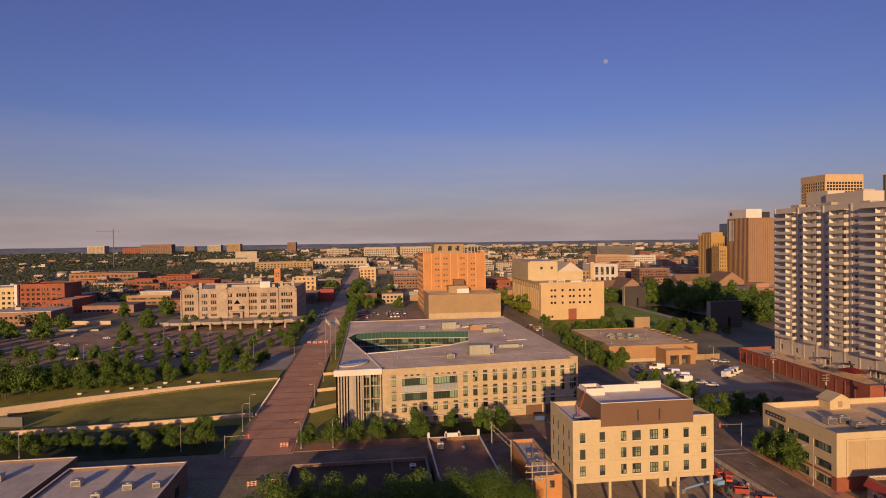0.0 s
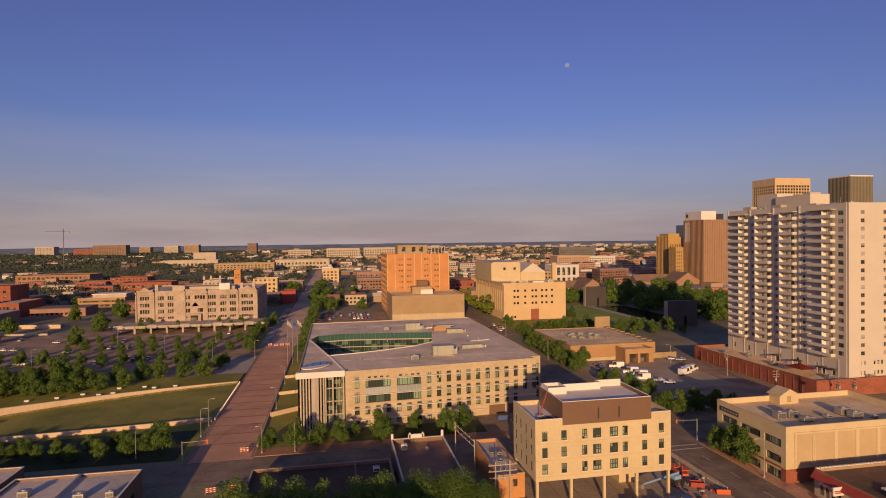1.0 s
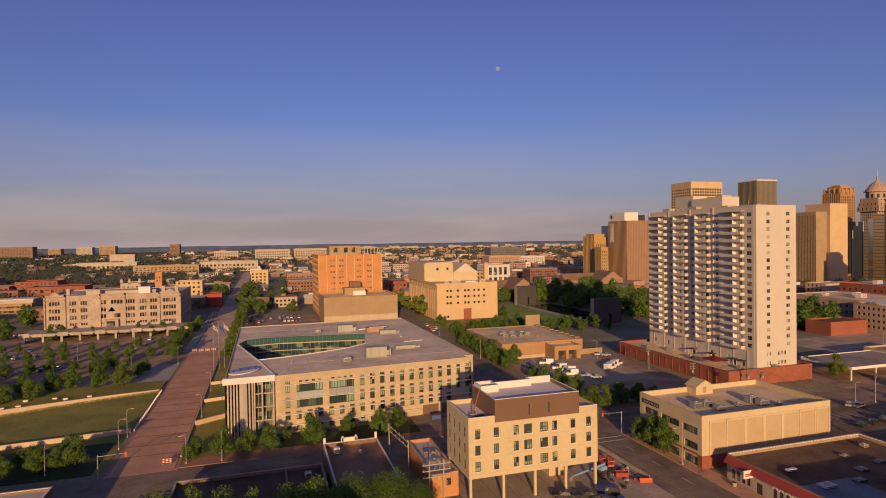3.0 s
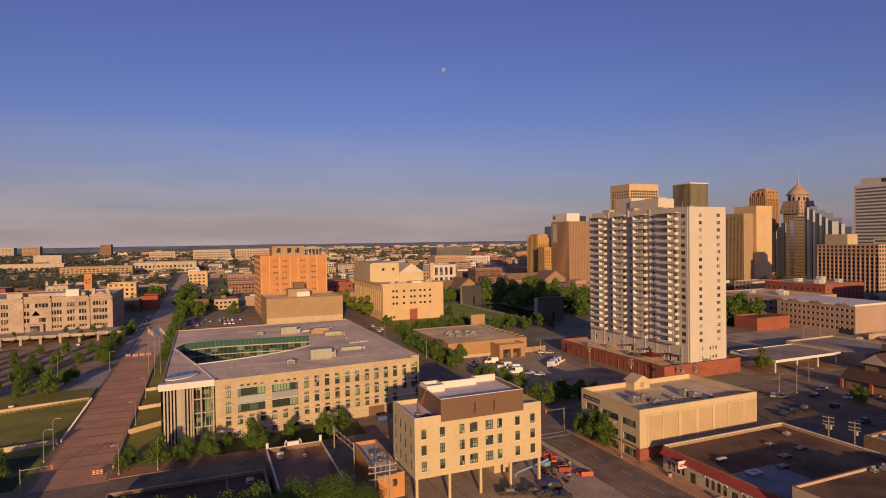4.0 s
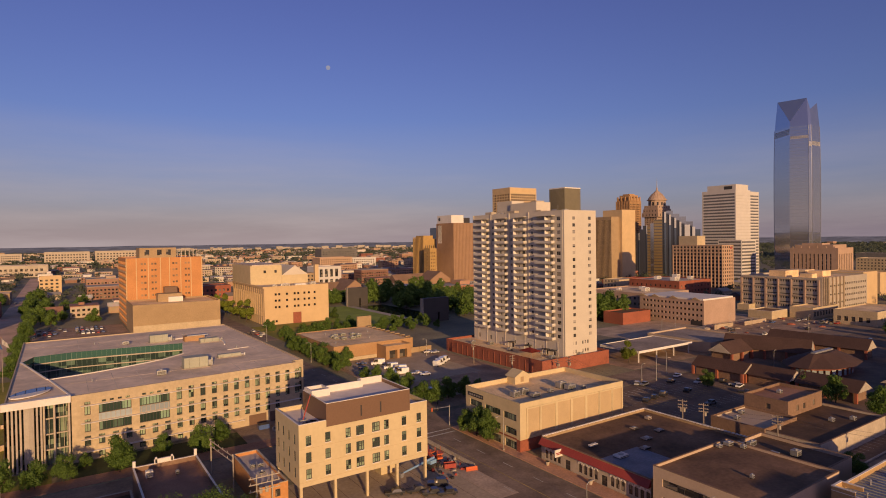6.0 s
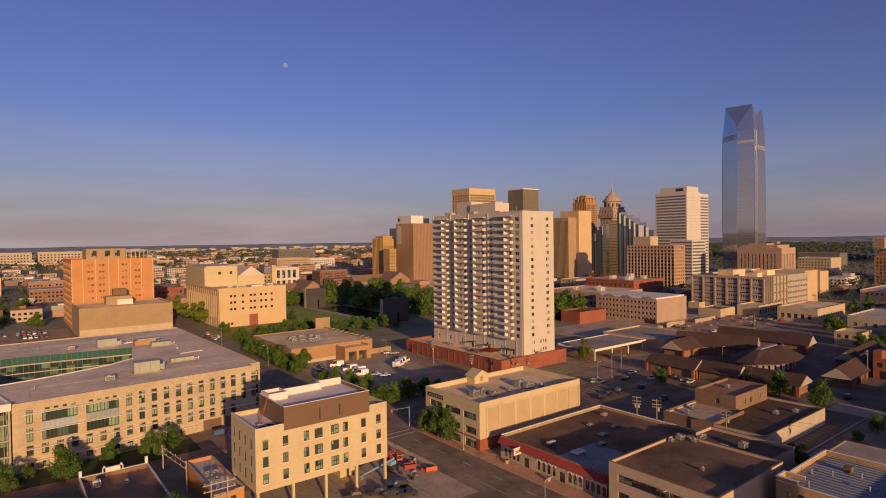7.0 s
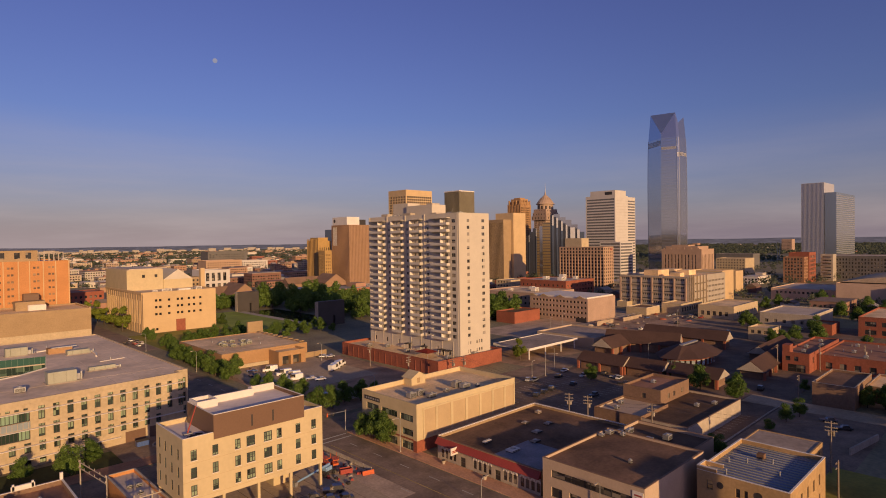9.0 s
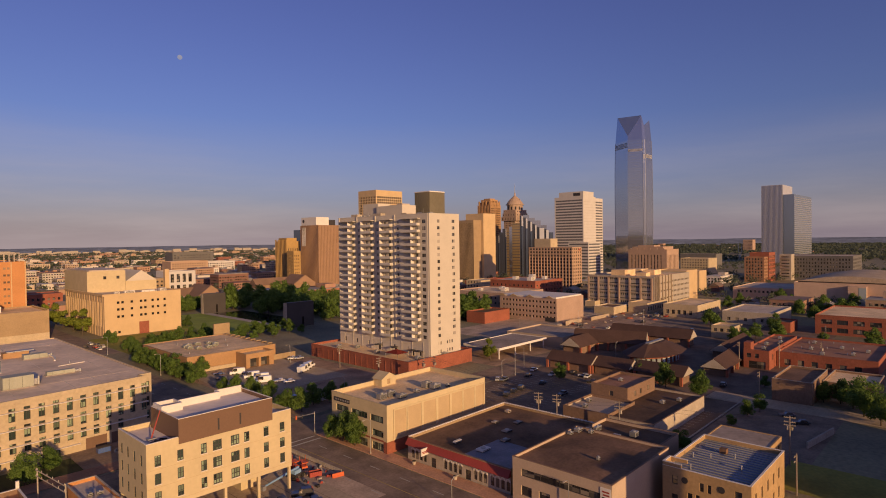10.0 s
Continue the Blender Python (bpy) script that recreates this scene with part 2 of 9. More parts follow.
# greyer, paler leaf tones: distance haze put into the colour
M_HAZELEAF = foliage("haze_paled_leaves", (0.085, 0.105, 0.07), (0.135, 0.155, 0.10))
M_LINE = surface("road_paint", (0.55, 0.52, 0.45), vary=0.3, fine=3, stain=0.3, bump=0)
M_BRONZE = surface("dark_bronze", (0.06, 0.052, 0.05), rough=0.55, vary=0.1, stain=0.15, bump=0.05)
M_POOL = glazing("pool_water", (0.02, 0.022, 0.025), rough=0.03, per=0.0)
M_CONCRETE2 = surface("tan_concrete", (0.44, 0.34, 0.24), fine=1.2, broad=0.1, stain=0.2)
# colour of a shaded roof, used for a painted patch of shade
M_ROOFSHADE = surface("blue_grey_roof_shade", (0.20, 0.20, 0.24), rough=0.6, stain=0.35, broad=0.15)
M_TAUPE = surface("taupe_render", (0.48, 0.36, 0.265), vary=0.06, stain=0.12)
M_GOLDBRICK = surface("golden_brick", (0.442, 0.285, 0.138), vary=0.15, stain=0.18, fine=1.6)
M_RIBROOF = surface("ribbed_metal_roof", (0.2, 0.215, 0.31), rough=0.4, metal=0.3, vary=0.08, stain=0.2, bump=0)
M_ROOFLIGHT = surface("pale_roof_membrane", (0.60, 0.51, 0.44), vary=0.08, fine=0.8, broad=0.1, stain=0.25)
M_ROOFRED = surface("red_brown_roof", (0.34, 0.175, 0.108), vary=0.12, stain=0.3)
M_PALEGLASS = glazing("pale_window_glass", (0.30, 0.34, 0.36), per=0.3)
M_GOLDSTONE = surface("gold_stone", (0.423, 0.267, 0.101), vary=0.1, stain=0.12)
M_BROWNSTONE = surface("brown_ribbed_stone", (0.313, 0.193, 0.12), vary=0.08, stain=0.1)
M_DARKRIB = surface("dark_olive_panel", (0.20, 0.175, 0.125), rough=0.5, vary=0.08, stain=0.1, bump=0)
M_GRIDSTONE = surface("brown_concrete", (0.46, 0.304, 0.202), vary=0.08, stain=0.12)
M_GREYPANEL = surface("grey_panel", (0.15, 0.14, 0.135), vary=0.1, stain=0.15)
M_TOWERGLASS = glazing("dark_tower_glass", (0.03, 0.028, 0.028), per=0.4, spec=0.4)
M_TEALGLASS = glazing("teal_curtain_glass", (0.29, 0.34, 0.41), rough=0.2, per=0.03, metal=0.6)
M_CROWN = glazing("crown_glass", (0.44, 0.48, 0.58), rough=0.45, per=0.03, metal=0.6)
# pale tone for reflections built onto mirror facets
M_BRIGHTSTRIP = surface("bright_reflection_strip", (0.66, 0.64, 0.62), rough=0.3, metal=0.5, vary=0.04, stain=0.06, bump=0)
# pale enough to stand for light reflected off glass
M_GLINT = surface("bright_glint_strip", (0.72, 0.70, 0.68), rough=0.4, metal=0.3, vary=0.04, stain=0.06, bump=0)
M_MIRROR = glazing("mirror_glass", (0.42, 0.42, 0.45), rough=0.06, per=0.1, metal=0.9)
M_DARKGLASS = glazing("dark_curtain_glass", (0.05, 0.055, 0.075), rough=0.1, per=0.15, metal=0.4)
M_SKYGLASS = glazing("blue_skyscraper_glass", (0.47, 0.49, 0.55), rough=0.07, per=0.03, metal=0.85)
M_RIBGLASS = glazing("pale_ribbed_glass", (0.4, 0.4, 0.44), rough=0.4, per=0.03)
M_WHITESTONE = surface("chalky_white_panel", (0.55, 0.51, 0.475), vary=0.05, stain=0.08, bump=0)
M_MUSEUMSTONE = surface("pinkish_hall_panel", (0.56, 0.39, 0.29), vary=0.08, stain=0.14)
M_MUTEDSTONE = surface("dull_pinkish_stone", (0.43, 0.29, 0.205), vary=0.08, stain=0.14)
M_UMBERBRICK = surface("umber_brick", (0.33, 0.175, 0.10), vary=0.1, stain=0.15)
M_BANDGLASS = glazing("grey_band_glass", (0.13, 0.125, 0.13), rough=0.15, per=0.15, spec=0.4)
M_BANDPANEL = glazing("pale_floor_band", (0.42, 0.42, 0.42), rough=0.3, per=0.02, metal=0.5)
M_FLOORLINE = glazing("grey_blue_spandrel", (0.40, 0.41, 0.46), rough=0.25, per=0.03, metal=0.7)
# haze over the distance is mixed into this blue-grey base
M_HAZEHILLS = surface("haze_blue_hills", (0.25, 0.28, 0.315), vary=0.4, fine=0.02, broad=0.004, stain=0.3, bump=0)
# sunlight on the moon is given as its own pale glow
M_MOON = surface("moon_glow", (0.02, 0.02, 0.02), vary=0.25, fine=0.12, broad=0.05, stain=0.5, bump=0)
M_MOON.node_tree.nodes["Principled BSDF"].inputs["Emission Color"].default_value = (0.50, 0.55, 0.70, 1)
M_MOON.node_tree.nodes["Principled BSDF"].inputs["Emission Strength"].default_value = 0.5


def assorted(name, stops, rough=0.85):
    """One material for many far buildings: each takes its own tone."""
    m = bpy.data.materials.new(name)
    m.use_nodes = True
    n, l = m.node_tree.nodes, m.node_tree.links
    geo, ramp, nz, mul = n.new("ShaderNodeNewGeometry"), n.new("ShaderNodeValToRGB"), n.new("ShaderNodeTexNoise"), n.new("ShaderNodeMix")
    ramp.color_ramp.interpolation = "CONSTANT"
    while len(ramp.color_ramp.elements) < len(stops):
        ramp.color_ramp.elements.new(0.5)
    for k, c in enumerate(stops):
        ramp.color_ramp.elements[k].position = k / len(stops)
        ramp.color_ramp.elements[k].color = (*c, 1)
    l.new(geo.outputs["Random Per Island"], ramp.inputs["Fac"])
    l.new(geo.outputs["Position"], nz.inputs["Vector"])
    nz.inputs["Scale"].default_value = 0.3
    mul.data_type, mul.blend_type = "RGBA", "MULTIPLY"
    mul.inputs["Factor"].default_value = 0.35
    l.new(ramp.outputs["Color"], mul.inputs["A"])
    l.new(nz.outputs["Color"], mul.inputs["B"])
    b = n["Principled BSDF"]
    b.inputs["Roughness"].default_value = rough
    l.new(mul.outputs["Result"], b.inputs["Base Color"])
    return m


M_FARWALL = assorted("far_walls", [(0.46, 0.33, 0.24), (0.50, 0.40, 0.30), (0.64, 0.57, 0.49), (0.42, 0.29, 0.19), (0.55, 0.43, 0.31), (0.44, 0.26, 0.17), (0.52, 0.46, 0.40), (0.72, 0.66, 0.60)])
M_FARBRICK = assorted("far_bricks", [(0.33, 0.12, 0.08), (0.28, 0.15, 0.10), (0.40, 0.17, 0.10), (0.24, 0.12, 0.09), (0.36, 0.20, 0.14)])
M_FARROOF = assorted("far_roofs", [(0.36, 0.32, 0.29), (0.24, 0.16, 0.12), (0.60, 0.54, 0.49), (0.22, 0.17, 0.15), (0.44, 0.36, 0.29), (0.34, 0.17, 0.11)])
M_CREAMWALL = surface("cream_wall_stone", (0.60, 0.45, 0.30), vary=0.1, stain=0.15, fine=1.5)
M_ORANGEPLASTIC = surface("orange_plastic", (0.58, 0.12, 0.035), rough=0.5, vary=0.08, stain=0.1, bump=0)
M_FLAGBLUE = surface("blue_flag_cloth", (0.10, 0.22, 0.50), vary=0.05, stain=0.05, bump=0)
M_YELLOWLINE = surface("yellow_road_paint", (0.50, 0.36, 0.10), vary=0.3, fine=3, stain=0.4, bump=0)
# dark brick tone, also painted on where shadows fall
M_BRICKSHADE = surface("dark_brick_and_shade", (0.38, 0.20, 0.13), vary=0.2, fine=2, stain=0.25)
M_TYRE = surface("black_rubber", (0.025, 0.025, 0.025), rough=0.8, vary=0.1, stain=0.1, bump=0)
M_BLUEPAINT = surface("blue_machine_paint", (0.22, 0.36, 0.55), rough=0.4, vary=0.1, stain=0.15, bump=0)
M_SITE = surface("dusty_yard", (0.52, 0.385, 0.275), vary=0.2, fine=1.5, broad=0.1, stain=0.4)


def car_paint(name, c):
    m = surface(name, c, rough=0.3, vary=0.03, stain=0.08, bump=0, spec=0.6)
    m.node_tree.nodes["Principled BSDF"].inputs["Coat Weight"].default_value = 0.5
    return m


M_CARWHITE, M_CARSILVER, M_CARBLACK = car_paint("white_car_paint", (0.75, 0.74, 0.72)), car_paint("silver_car_paint", (0.45, 0.45, 0.46)), car_paint("black_car_paint", (0.03, 0.03, 0.035))
M_CARRED, M_CARBLUE, M_CARGREY = car_paint("red_car_paint", (0.40, 0.04, 0.03)), car_paint("blue_car_paint", (0.07, 0.12, 0.30)), car_paint("grey_car_paint", (0.16, 0.16, 0.17))
M_DULLROOF = surface("dull_grey_roof", (0.37, 0.295, 0.24), vary=0.12, fine=0.8, broad=0.1, stain=0.35)
M_ROOFSEAM = surface("roof_seam_strip", (0.74, 0.6, 0.45), vary=0.15, stain=0.3, bump=0)
M_TERRACE = surface("white_terrace_membrane", (0.74, 0.635, 0.575), vary=0.06, fine=0.6, broad=0.1, stain=0.16)
M_ROOFWHITE = surface("white_roof_membrane", (0.82, 0.63, 0.445), vary=0.10, fine=0.6, broad=0.07, stain=0.32)
M_LEAFBRIGHT = foliage("young_leaves", (0.10, 0.15, 0.02), (0.30, 0.34, 0.05))

# ---- kit ----
def box(bm, x0, x1, y0, y1, z0, z1):
    v = [bm.verts.new((x, y, z)) for z in (z0, z1) for x, y in ((x0, y0), (x1, y0), (x1, y1), (x0, y1))]
    for f in ((3, 2, 1, 0), (4, 5, 6, 7), (0, 1, 5, 4), (1, 2, 6, 5), (2, 3, 7, 6), (3, 0, 4, 7)):
        bm.faces.new([v[i] for i in f])
    return bm


def prism(bm, poly, z0, z1):
    lo, hi = [bm.verts.new((x, y, z0)) for x, y in poly], [bm.verts.new((x, y, z1)) for x, y in poly]
    bm.faces.new(lo[::-1])
    bm.faces.new(hi)
    for i in range(len(poly)):
        j = (i + 1) % len(poly)
        bm.faces.new((lo[i], lo[j], hi[j], hi[i]))
    return bm


def tube(bm, a, b, r0, r1=None, sides=8):
    a, b = Vector(a), Vector(b)
    q = (b - a).to_track_quat("Z", "Y")
    r1 = r0 if r1 is None else r1
    ring = [[bm.verts.new(p + q @ Vector((r * math.cos(k * math.tau / sides), r * math.sin(k * math.tau / sides), 0))) for k in range(sides)] for p, r in ((a, r0), (b, r1))]
    for k in range(sides):
        bm.faces.new((ring[0][k], ring[0][(k + 1) % sides], ring[1][(k + 1) % sides], ring[1][k]))
    bm.faces.new(ring[0][::-1])
    bm.faces.new(ring[1])
    return bm


def gable(bm, x0, x1, y0, y1, z0, z1, along="y", over=0.0):
    """A pitched roof as a solid with its ridge along x or y."""
    if along == "y":
        m = (x0 + x1) / 2
        pts = [(x0, y0, z0), (x1, y0, z0), (m, y0 - over, z1), (x0, y1, z0), (x1, y1, z0), (m, y1 + over, z1)]
    else:
        m = (y0 + y1) / 2
        pts = [(x0, y1, z0), (x0, y0, z0), (x0 - over, m, z1), (x1, y1, z0), (x1, y0, z0), (x1 + over, m, z1)]
    v = [bm.verts.new(p) for p in pts]
    for f in ((0, 1, 2), (3, 5, 4), (0, 2, 5, 3), (1, 4, 5, 2), (0, 3, 4, 1)):
        bm.faces.new([v[i] for i in f])
    return bm


def mesh_of(name, bm, *mats):
    bmesh.ops.recalc_face_normals(bm, faces=bm.faces)
    me = bpy.data.meshes.new(name)
    bm.to_mesh(me)
    bm.free()
    for m in mats:
        me.materials.append(m)
    return me


def part(name, bm, mat, parent=None, label="", at=None):
    me = bm if isinstance(bm, bpy.types.Mesh) else mesh_of(name, bm, mat)
    ob = new(name, me)
    ob.parent = parent
    if at is not None:
        ob.matrix_basis = at
    if label:
        ob["label"] = label
    return ob


def thing(name, x, y, z, label, category, group="", kind="", turn=0):
    ob = new(name)
    ob.empty_display_size = 0.5
    ob.matrix_basis = pose(x, y, z, 0, 0, turn)
    return tagged(ob, label, category, group, kind)


def slab(name, poly, z0, z1, mat, label, category):
    return tagged(part(name, prism(bmesh.new(), poly, z0, z1), mat), label, category, kind="structure")


def rect(x0, x1, y0, y1):
    return [(x0, y0), (x1, y0), (x1, y1), (x0, y1)]


def facade(bm, a, b, z0, z1, holes, depth=0.25):
    """A wall face from plan point a to b (outside on the right hand), with openings (u0, u1, v0, v1) that have reveals."""
    a, b = Vector((*a, 0)), Vector((*b, 0))
    w = (b - a).length
    u = (b - a) / w
    inward = Vector((-u.y, u.x, 0)) * depth
    us = sorted({0.0, w, *(round(h[0], 3) for h in holes), *(round(h[1], 3) for h in holes)})
    vs = sorted({z0, z1, *(round(h[2], 3) for h in holes), *(round(h[3], 3) for h in holes)})
    at = lambda p, q: a + u * p + Vector((0, 0, q))
    covered = set()
    for h in holes:
        for i in range(len(us) - 1):
            if h[0] - 1e-3 < us[i] < h[1] - 2e-3:
                for j in range(len(vs) - 1):
                    if h[2] - 1e-3 < vs[j] < h[3] - 2e-3:
                        covered.add((i, j))
        c = [at(h[0], h[2]), at(h[1], h[2]), at(h[1], h[3]), at(h[0], h[3])]
        o, n = [bm.verts.new(p) for p in c], [bm.verts.new(p + inward) for p in c]
        for k in range(4):
            bm.faces.new((o[k], n[k], n[(k + 1) % 4], o[(k + 1) % 4]))
    for j in range(len(vs) - 1):
        i = 0
        while i < len(us) - 1:
            if (i, j) in covered:
                i += 1
                continue
            k = i
            while k < len(us) - 1 and (k, j) not in covered:
                k += 1
            bm.faces.new([bm.verts.new(p) for p in (at(us[i], vs[j]), at(us[k], vs[j]), at(us[k], vs[j + 1]), at(us[i], vs[j + 1]))])
            i = k


window_meshes = {}


def window_mesh(w, h, bars, glass, frame_mat):
    """A window with its frame and glazing bars; the pane is a mesh of its own."""
    key = (round(w, 2), round(h, 2), bars, glass.name, frame_mat.name if frame_mat else "")
    if key not in window_meshes:
        pane = mesh_of("pane", box(bmesh.new(), -w / 2, w / 2, 0.0, 0.04, 0, h), glass)
        fr = None
        if frame_mat:
            bm, t = bmesh.new(), min(0.16, w * 0.095)
            nx, nz = bars
            pw, ph = (w - t * (nx + 1)) / nx, (h - t * (nz + 1)) / nz
            lights = [(t + i * (pw + t), t + i * (pw + t) + pw, t + j * (ph + t), t + j * (ph + t) + ph) for i in range(nx) for j in range(nz)]
            facade(bm, (-w / 2, -0.05), (w / 2, -0.05), 0, h, lights, 0.1)
            bmesh.ops.remove_doubles(bm, verts=bm.verts, dist=0.002)
            fr = mesh_of("window_frame", bm, frame_mat)
        window_meshes[key] = (pane, fr)
    return window_meshes[key]


def row(u0, pitch, n, w, v0, vpitch, m, h):
    """A grid of openings: first left edge, spacing, count, width, and the same upwards."""
    return [(u0 + i * pitch, u0 + i * pitch + w, v0 + j * vpitch, v0 + j * vpitch + h) for j in range(m) for i in range(n)]


def put_windows(parent, a, b, holes, glass, frame_mat, bars, depth, name="window"):
    a, b = Vector((*a, 0)), Vector((*b, 0))
    u = (b - a).normalized()
    inward = Vector((-u.y, u.x, 0))
    ang = math.degrees(math.atan2(u.y, u.x))
    if parent.location.xy.length > 430 and len(holes) > 24:
        v, f = [], []
        for h in holes:
            i = len(v)
            for q in (depth - 0.06, depth):
                v += [tuple(a + u * p + inward * q + Vector((0, 0, z))) for p, z in ((h[0], h[2]), (h[1], h[2]), (h[1], h[3]), (h[0], h[3]))]
            f += [tuple(i + k for k in q) for q in ((0, 1, 2, 3), (0, 4, 5, 1), (1, 5, 6, 2), (2, 6, 7, 3), (3, 7, 4, 0))]
        me = bpy.data.meshes.new("window_panes")
        me.from_pydata(v, [], f)
        me.materials.append(glass)
        part("window_panes", me, None, parent)["kind"] = "stuff"
        return
    for h in holes:
        pane, fr = window_mesh(h[1] - h[0], h[3] - h[2], bars(h) if callable(bars) else bars, glass, frame_mat)
        p = a + u * ((h[0] + h[1]) / 2) + inward * (depth - 0.06)
        m = pose(p.x, p.y, h[2], 0, 0, ang)
        if fr:
            w = part(name, fr, None, parent, at=m)
            part("pane", pane, None, w)
        else:
            part(name, pane, None, parent, at=m)


FOOTPRINTS = []


def building(name, x0, x1, y0, y1, h, wall, roof, label, holes=None, glass=None, frame=None, bars=(1, 1), depth=0.25, parapet=0.7, category="building", coping=None, base=0.0, turn=0, group="", corners=None):
    """A block with parapet, recessed windows and a flat roof. holes: openings by side (W is towards -y, N towards -x, S towards +x)."""
    FOOTPRINTS.append((x0, x1, y0, y1))
    cx, cy = (x0 + x1) / 2, (y0 + y1) / 2
    ob = thing(name, cx, cy, base, label, category, group, turn=turn)
    c = corners or [(x0 - cx, y0 - cy), (x1 - cx, y0 - cy), (x1 - cx, y1 - cy), (x0 - cx, y1 - cy)]
    sides = {"W": (c[0], c[1]), "S": (c[1], c[2]), "E": (c[2], c[3]), "N": (c[3], c[0])}
    holes = holes or {}
    bm = bmesh.new()
    for k, (a, b) in sides.items():
        facade(bm, a, b, 0, h, holes.get(k, []), depth)
    t = 0.35
    mid = Vector((sum(p[0] for p in c) / 4, sum(p[1] for p in c) / 4))
    inner = []
    for p in c:
        d = mid - Vector(p)
        inner.append((p[0] + math.copysign(t, d.x), p[1] + math.copysign(t, d.y)))
    for i in range(4):
        j = (i + 1) % 4
        bm.faces.new([bm.verts.new(q) for q in ((*c[i], h), (*c[j], h), (*inner[j], h), (*inner[i], h))])
        bm.faces.new([bm.verts.new(q) for q in ((*inner[i], h), (*inner[j], h), (*inner[j], h - parapet), (*inner[i], h - parapet))])
    bmesh.ops.remove_doubles(bm, verts=bm.verts, dist=0.002)
    part("wall", mesh_of("wall", bm, wall), None, ob)
    part("roof", prism(bmesh.new(), inner, h - parapet - 0.3, h - parapet), roof, ob)
    if coping:
        bm = bmesh.new()
        for i in range(4):
            j = (i + 1) % 4
            d = (Vector(c[j]) - Vector(c[i])).normalized()
            o = Vector((d.y, -d.x)) * 0.05
            prism(bm, [tuple(Vector(c[i]) + o), tuple(Vector(c[j]) + o), inner[j], inner[i]], h + 0.003, h + 0.11)
        part("coping", bm, coping, ob)
    for k, hs in holes.items():
        put_windows(ob, *sides[k], hs, glass or M_GLASS, frame, bars, depth)
    return ob

# ---- ground, streets and lots ----
slab("ground", [(4900 * math.cos(k * math.tau / 48), 4900 * math.sin(k * math.tau / 48)) for k in range(48)], -0.5, 0.0, M_GROUND, "dry grey-brown city ground with patches of grass", "ground")
slab("road_1", rect(-600, 700, 145, 159), 0.004, 0.03, M_ASPHALT, "worn dark asphalt cross street", "road")
slab("road_2", rect(80, 98, -80, 145), 0.004, 0.03, M_ASPHALT, "wide worn asphalt avenue", "road")
slab("road_6", rect(97.01, 106.5, 332, 560), 0.004, 0.03, M_ASPHALT, "wide part of an asphalt avenue", "road")
slab("lawn_10", rect(164, 207.9, 345, 466), 0.061, 0.09, M_SUNLAWN, "green memorial lawn, sunlight put into its bright colour", "lawn")
slab("road_3", rect(80, 97, 159, 900), 0.004, 0.03, M_ASPHALT, "asphalt avenue running towards downtown edge", "road")
slab("road_4", rect(-38.5, -22, 159, 330), 0.004, 0.05, M_PAVING, "red brick paved promenade", "road")
slab("road_5", rect(-37, -22, 330, 1200), 0.004, 0.03, M_OLDROAD, "long straight worn pinkish street", "road")
# this pavement's shade is in its darker brick colour
slab("pavement_1", rect(-22, 78, 160, 166), 0.005, 0.16, M_BRICKSHADE, "reddish brick pavement along the street, darkened for shade", "pavement")
slab("pavement_2", rect(98.4, 103, 60, 144), 0.005, 0.16, M_PAVING, "reddish brick pavement beside the avenue", "pavement")
slab("lawn_1", rect(-120, -40, 162, 262), 0.004, 0.06, M_LAWN, "mown dry-green lawn", "lawn")
# shade below the tree row, painted as a dark strip of ground
slab("lawn_9", rect(-126, -42, 161.9, 186.6), 0.061, 0.16, M_SHADEBED, "strip under a row of trees, coloured dark for their shade", "planting bed")
slab("lawn_2", rect(-21, -13, 166, 300), 0.004, 0.06, M_LAWN, "narrow lawn strip beside the promenade", "lawn")
slab("parking_lot_1", rect(-230, -42, 264, 412), 0.004, 0.03, M_LOT, "large asphalt parking lot with tree islands", "parking lot")
slab("parking_lot_2", rect(-18, 38, 345, 470), 0.004, 0.03, M_LOT, "asphalt parking lot full of cars", "parking lot")
slab("parking_lot_3", rect(103, 163, 162, 245), 0.004, 0.03, M_LOT, "asphalt lot with vans and trucks", "parking lot")
slab("parking_lot_7", rect(106.5, 152, 198, 251), 0.031, 0.036, M_CONCRETE2, "worn tan concrete lot with parked vans", "parking lot")
slab("parking_lot_4", rect(144, 420, 60, 144), 0.004, 0.03, M_DARKLOT, "wide asphalt parking lot", "parking lot")
slab("parking_lot_5", rect(205, 420, 160, 205), 0.004, 0.03, M_LOT, "asphalt lot", "parking lot")
slab("lawn_3", rect(107, 163.9, 306, 392), 0.004, 0.06, M_LAWN, "green memorial lawn with trees", "lawn")

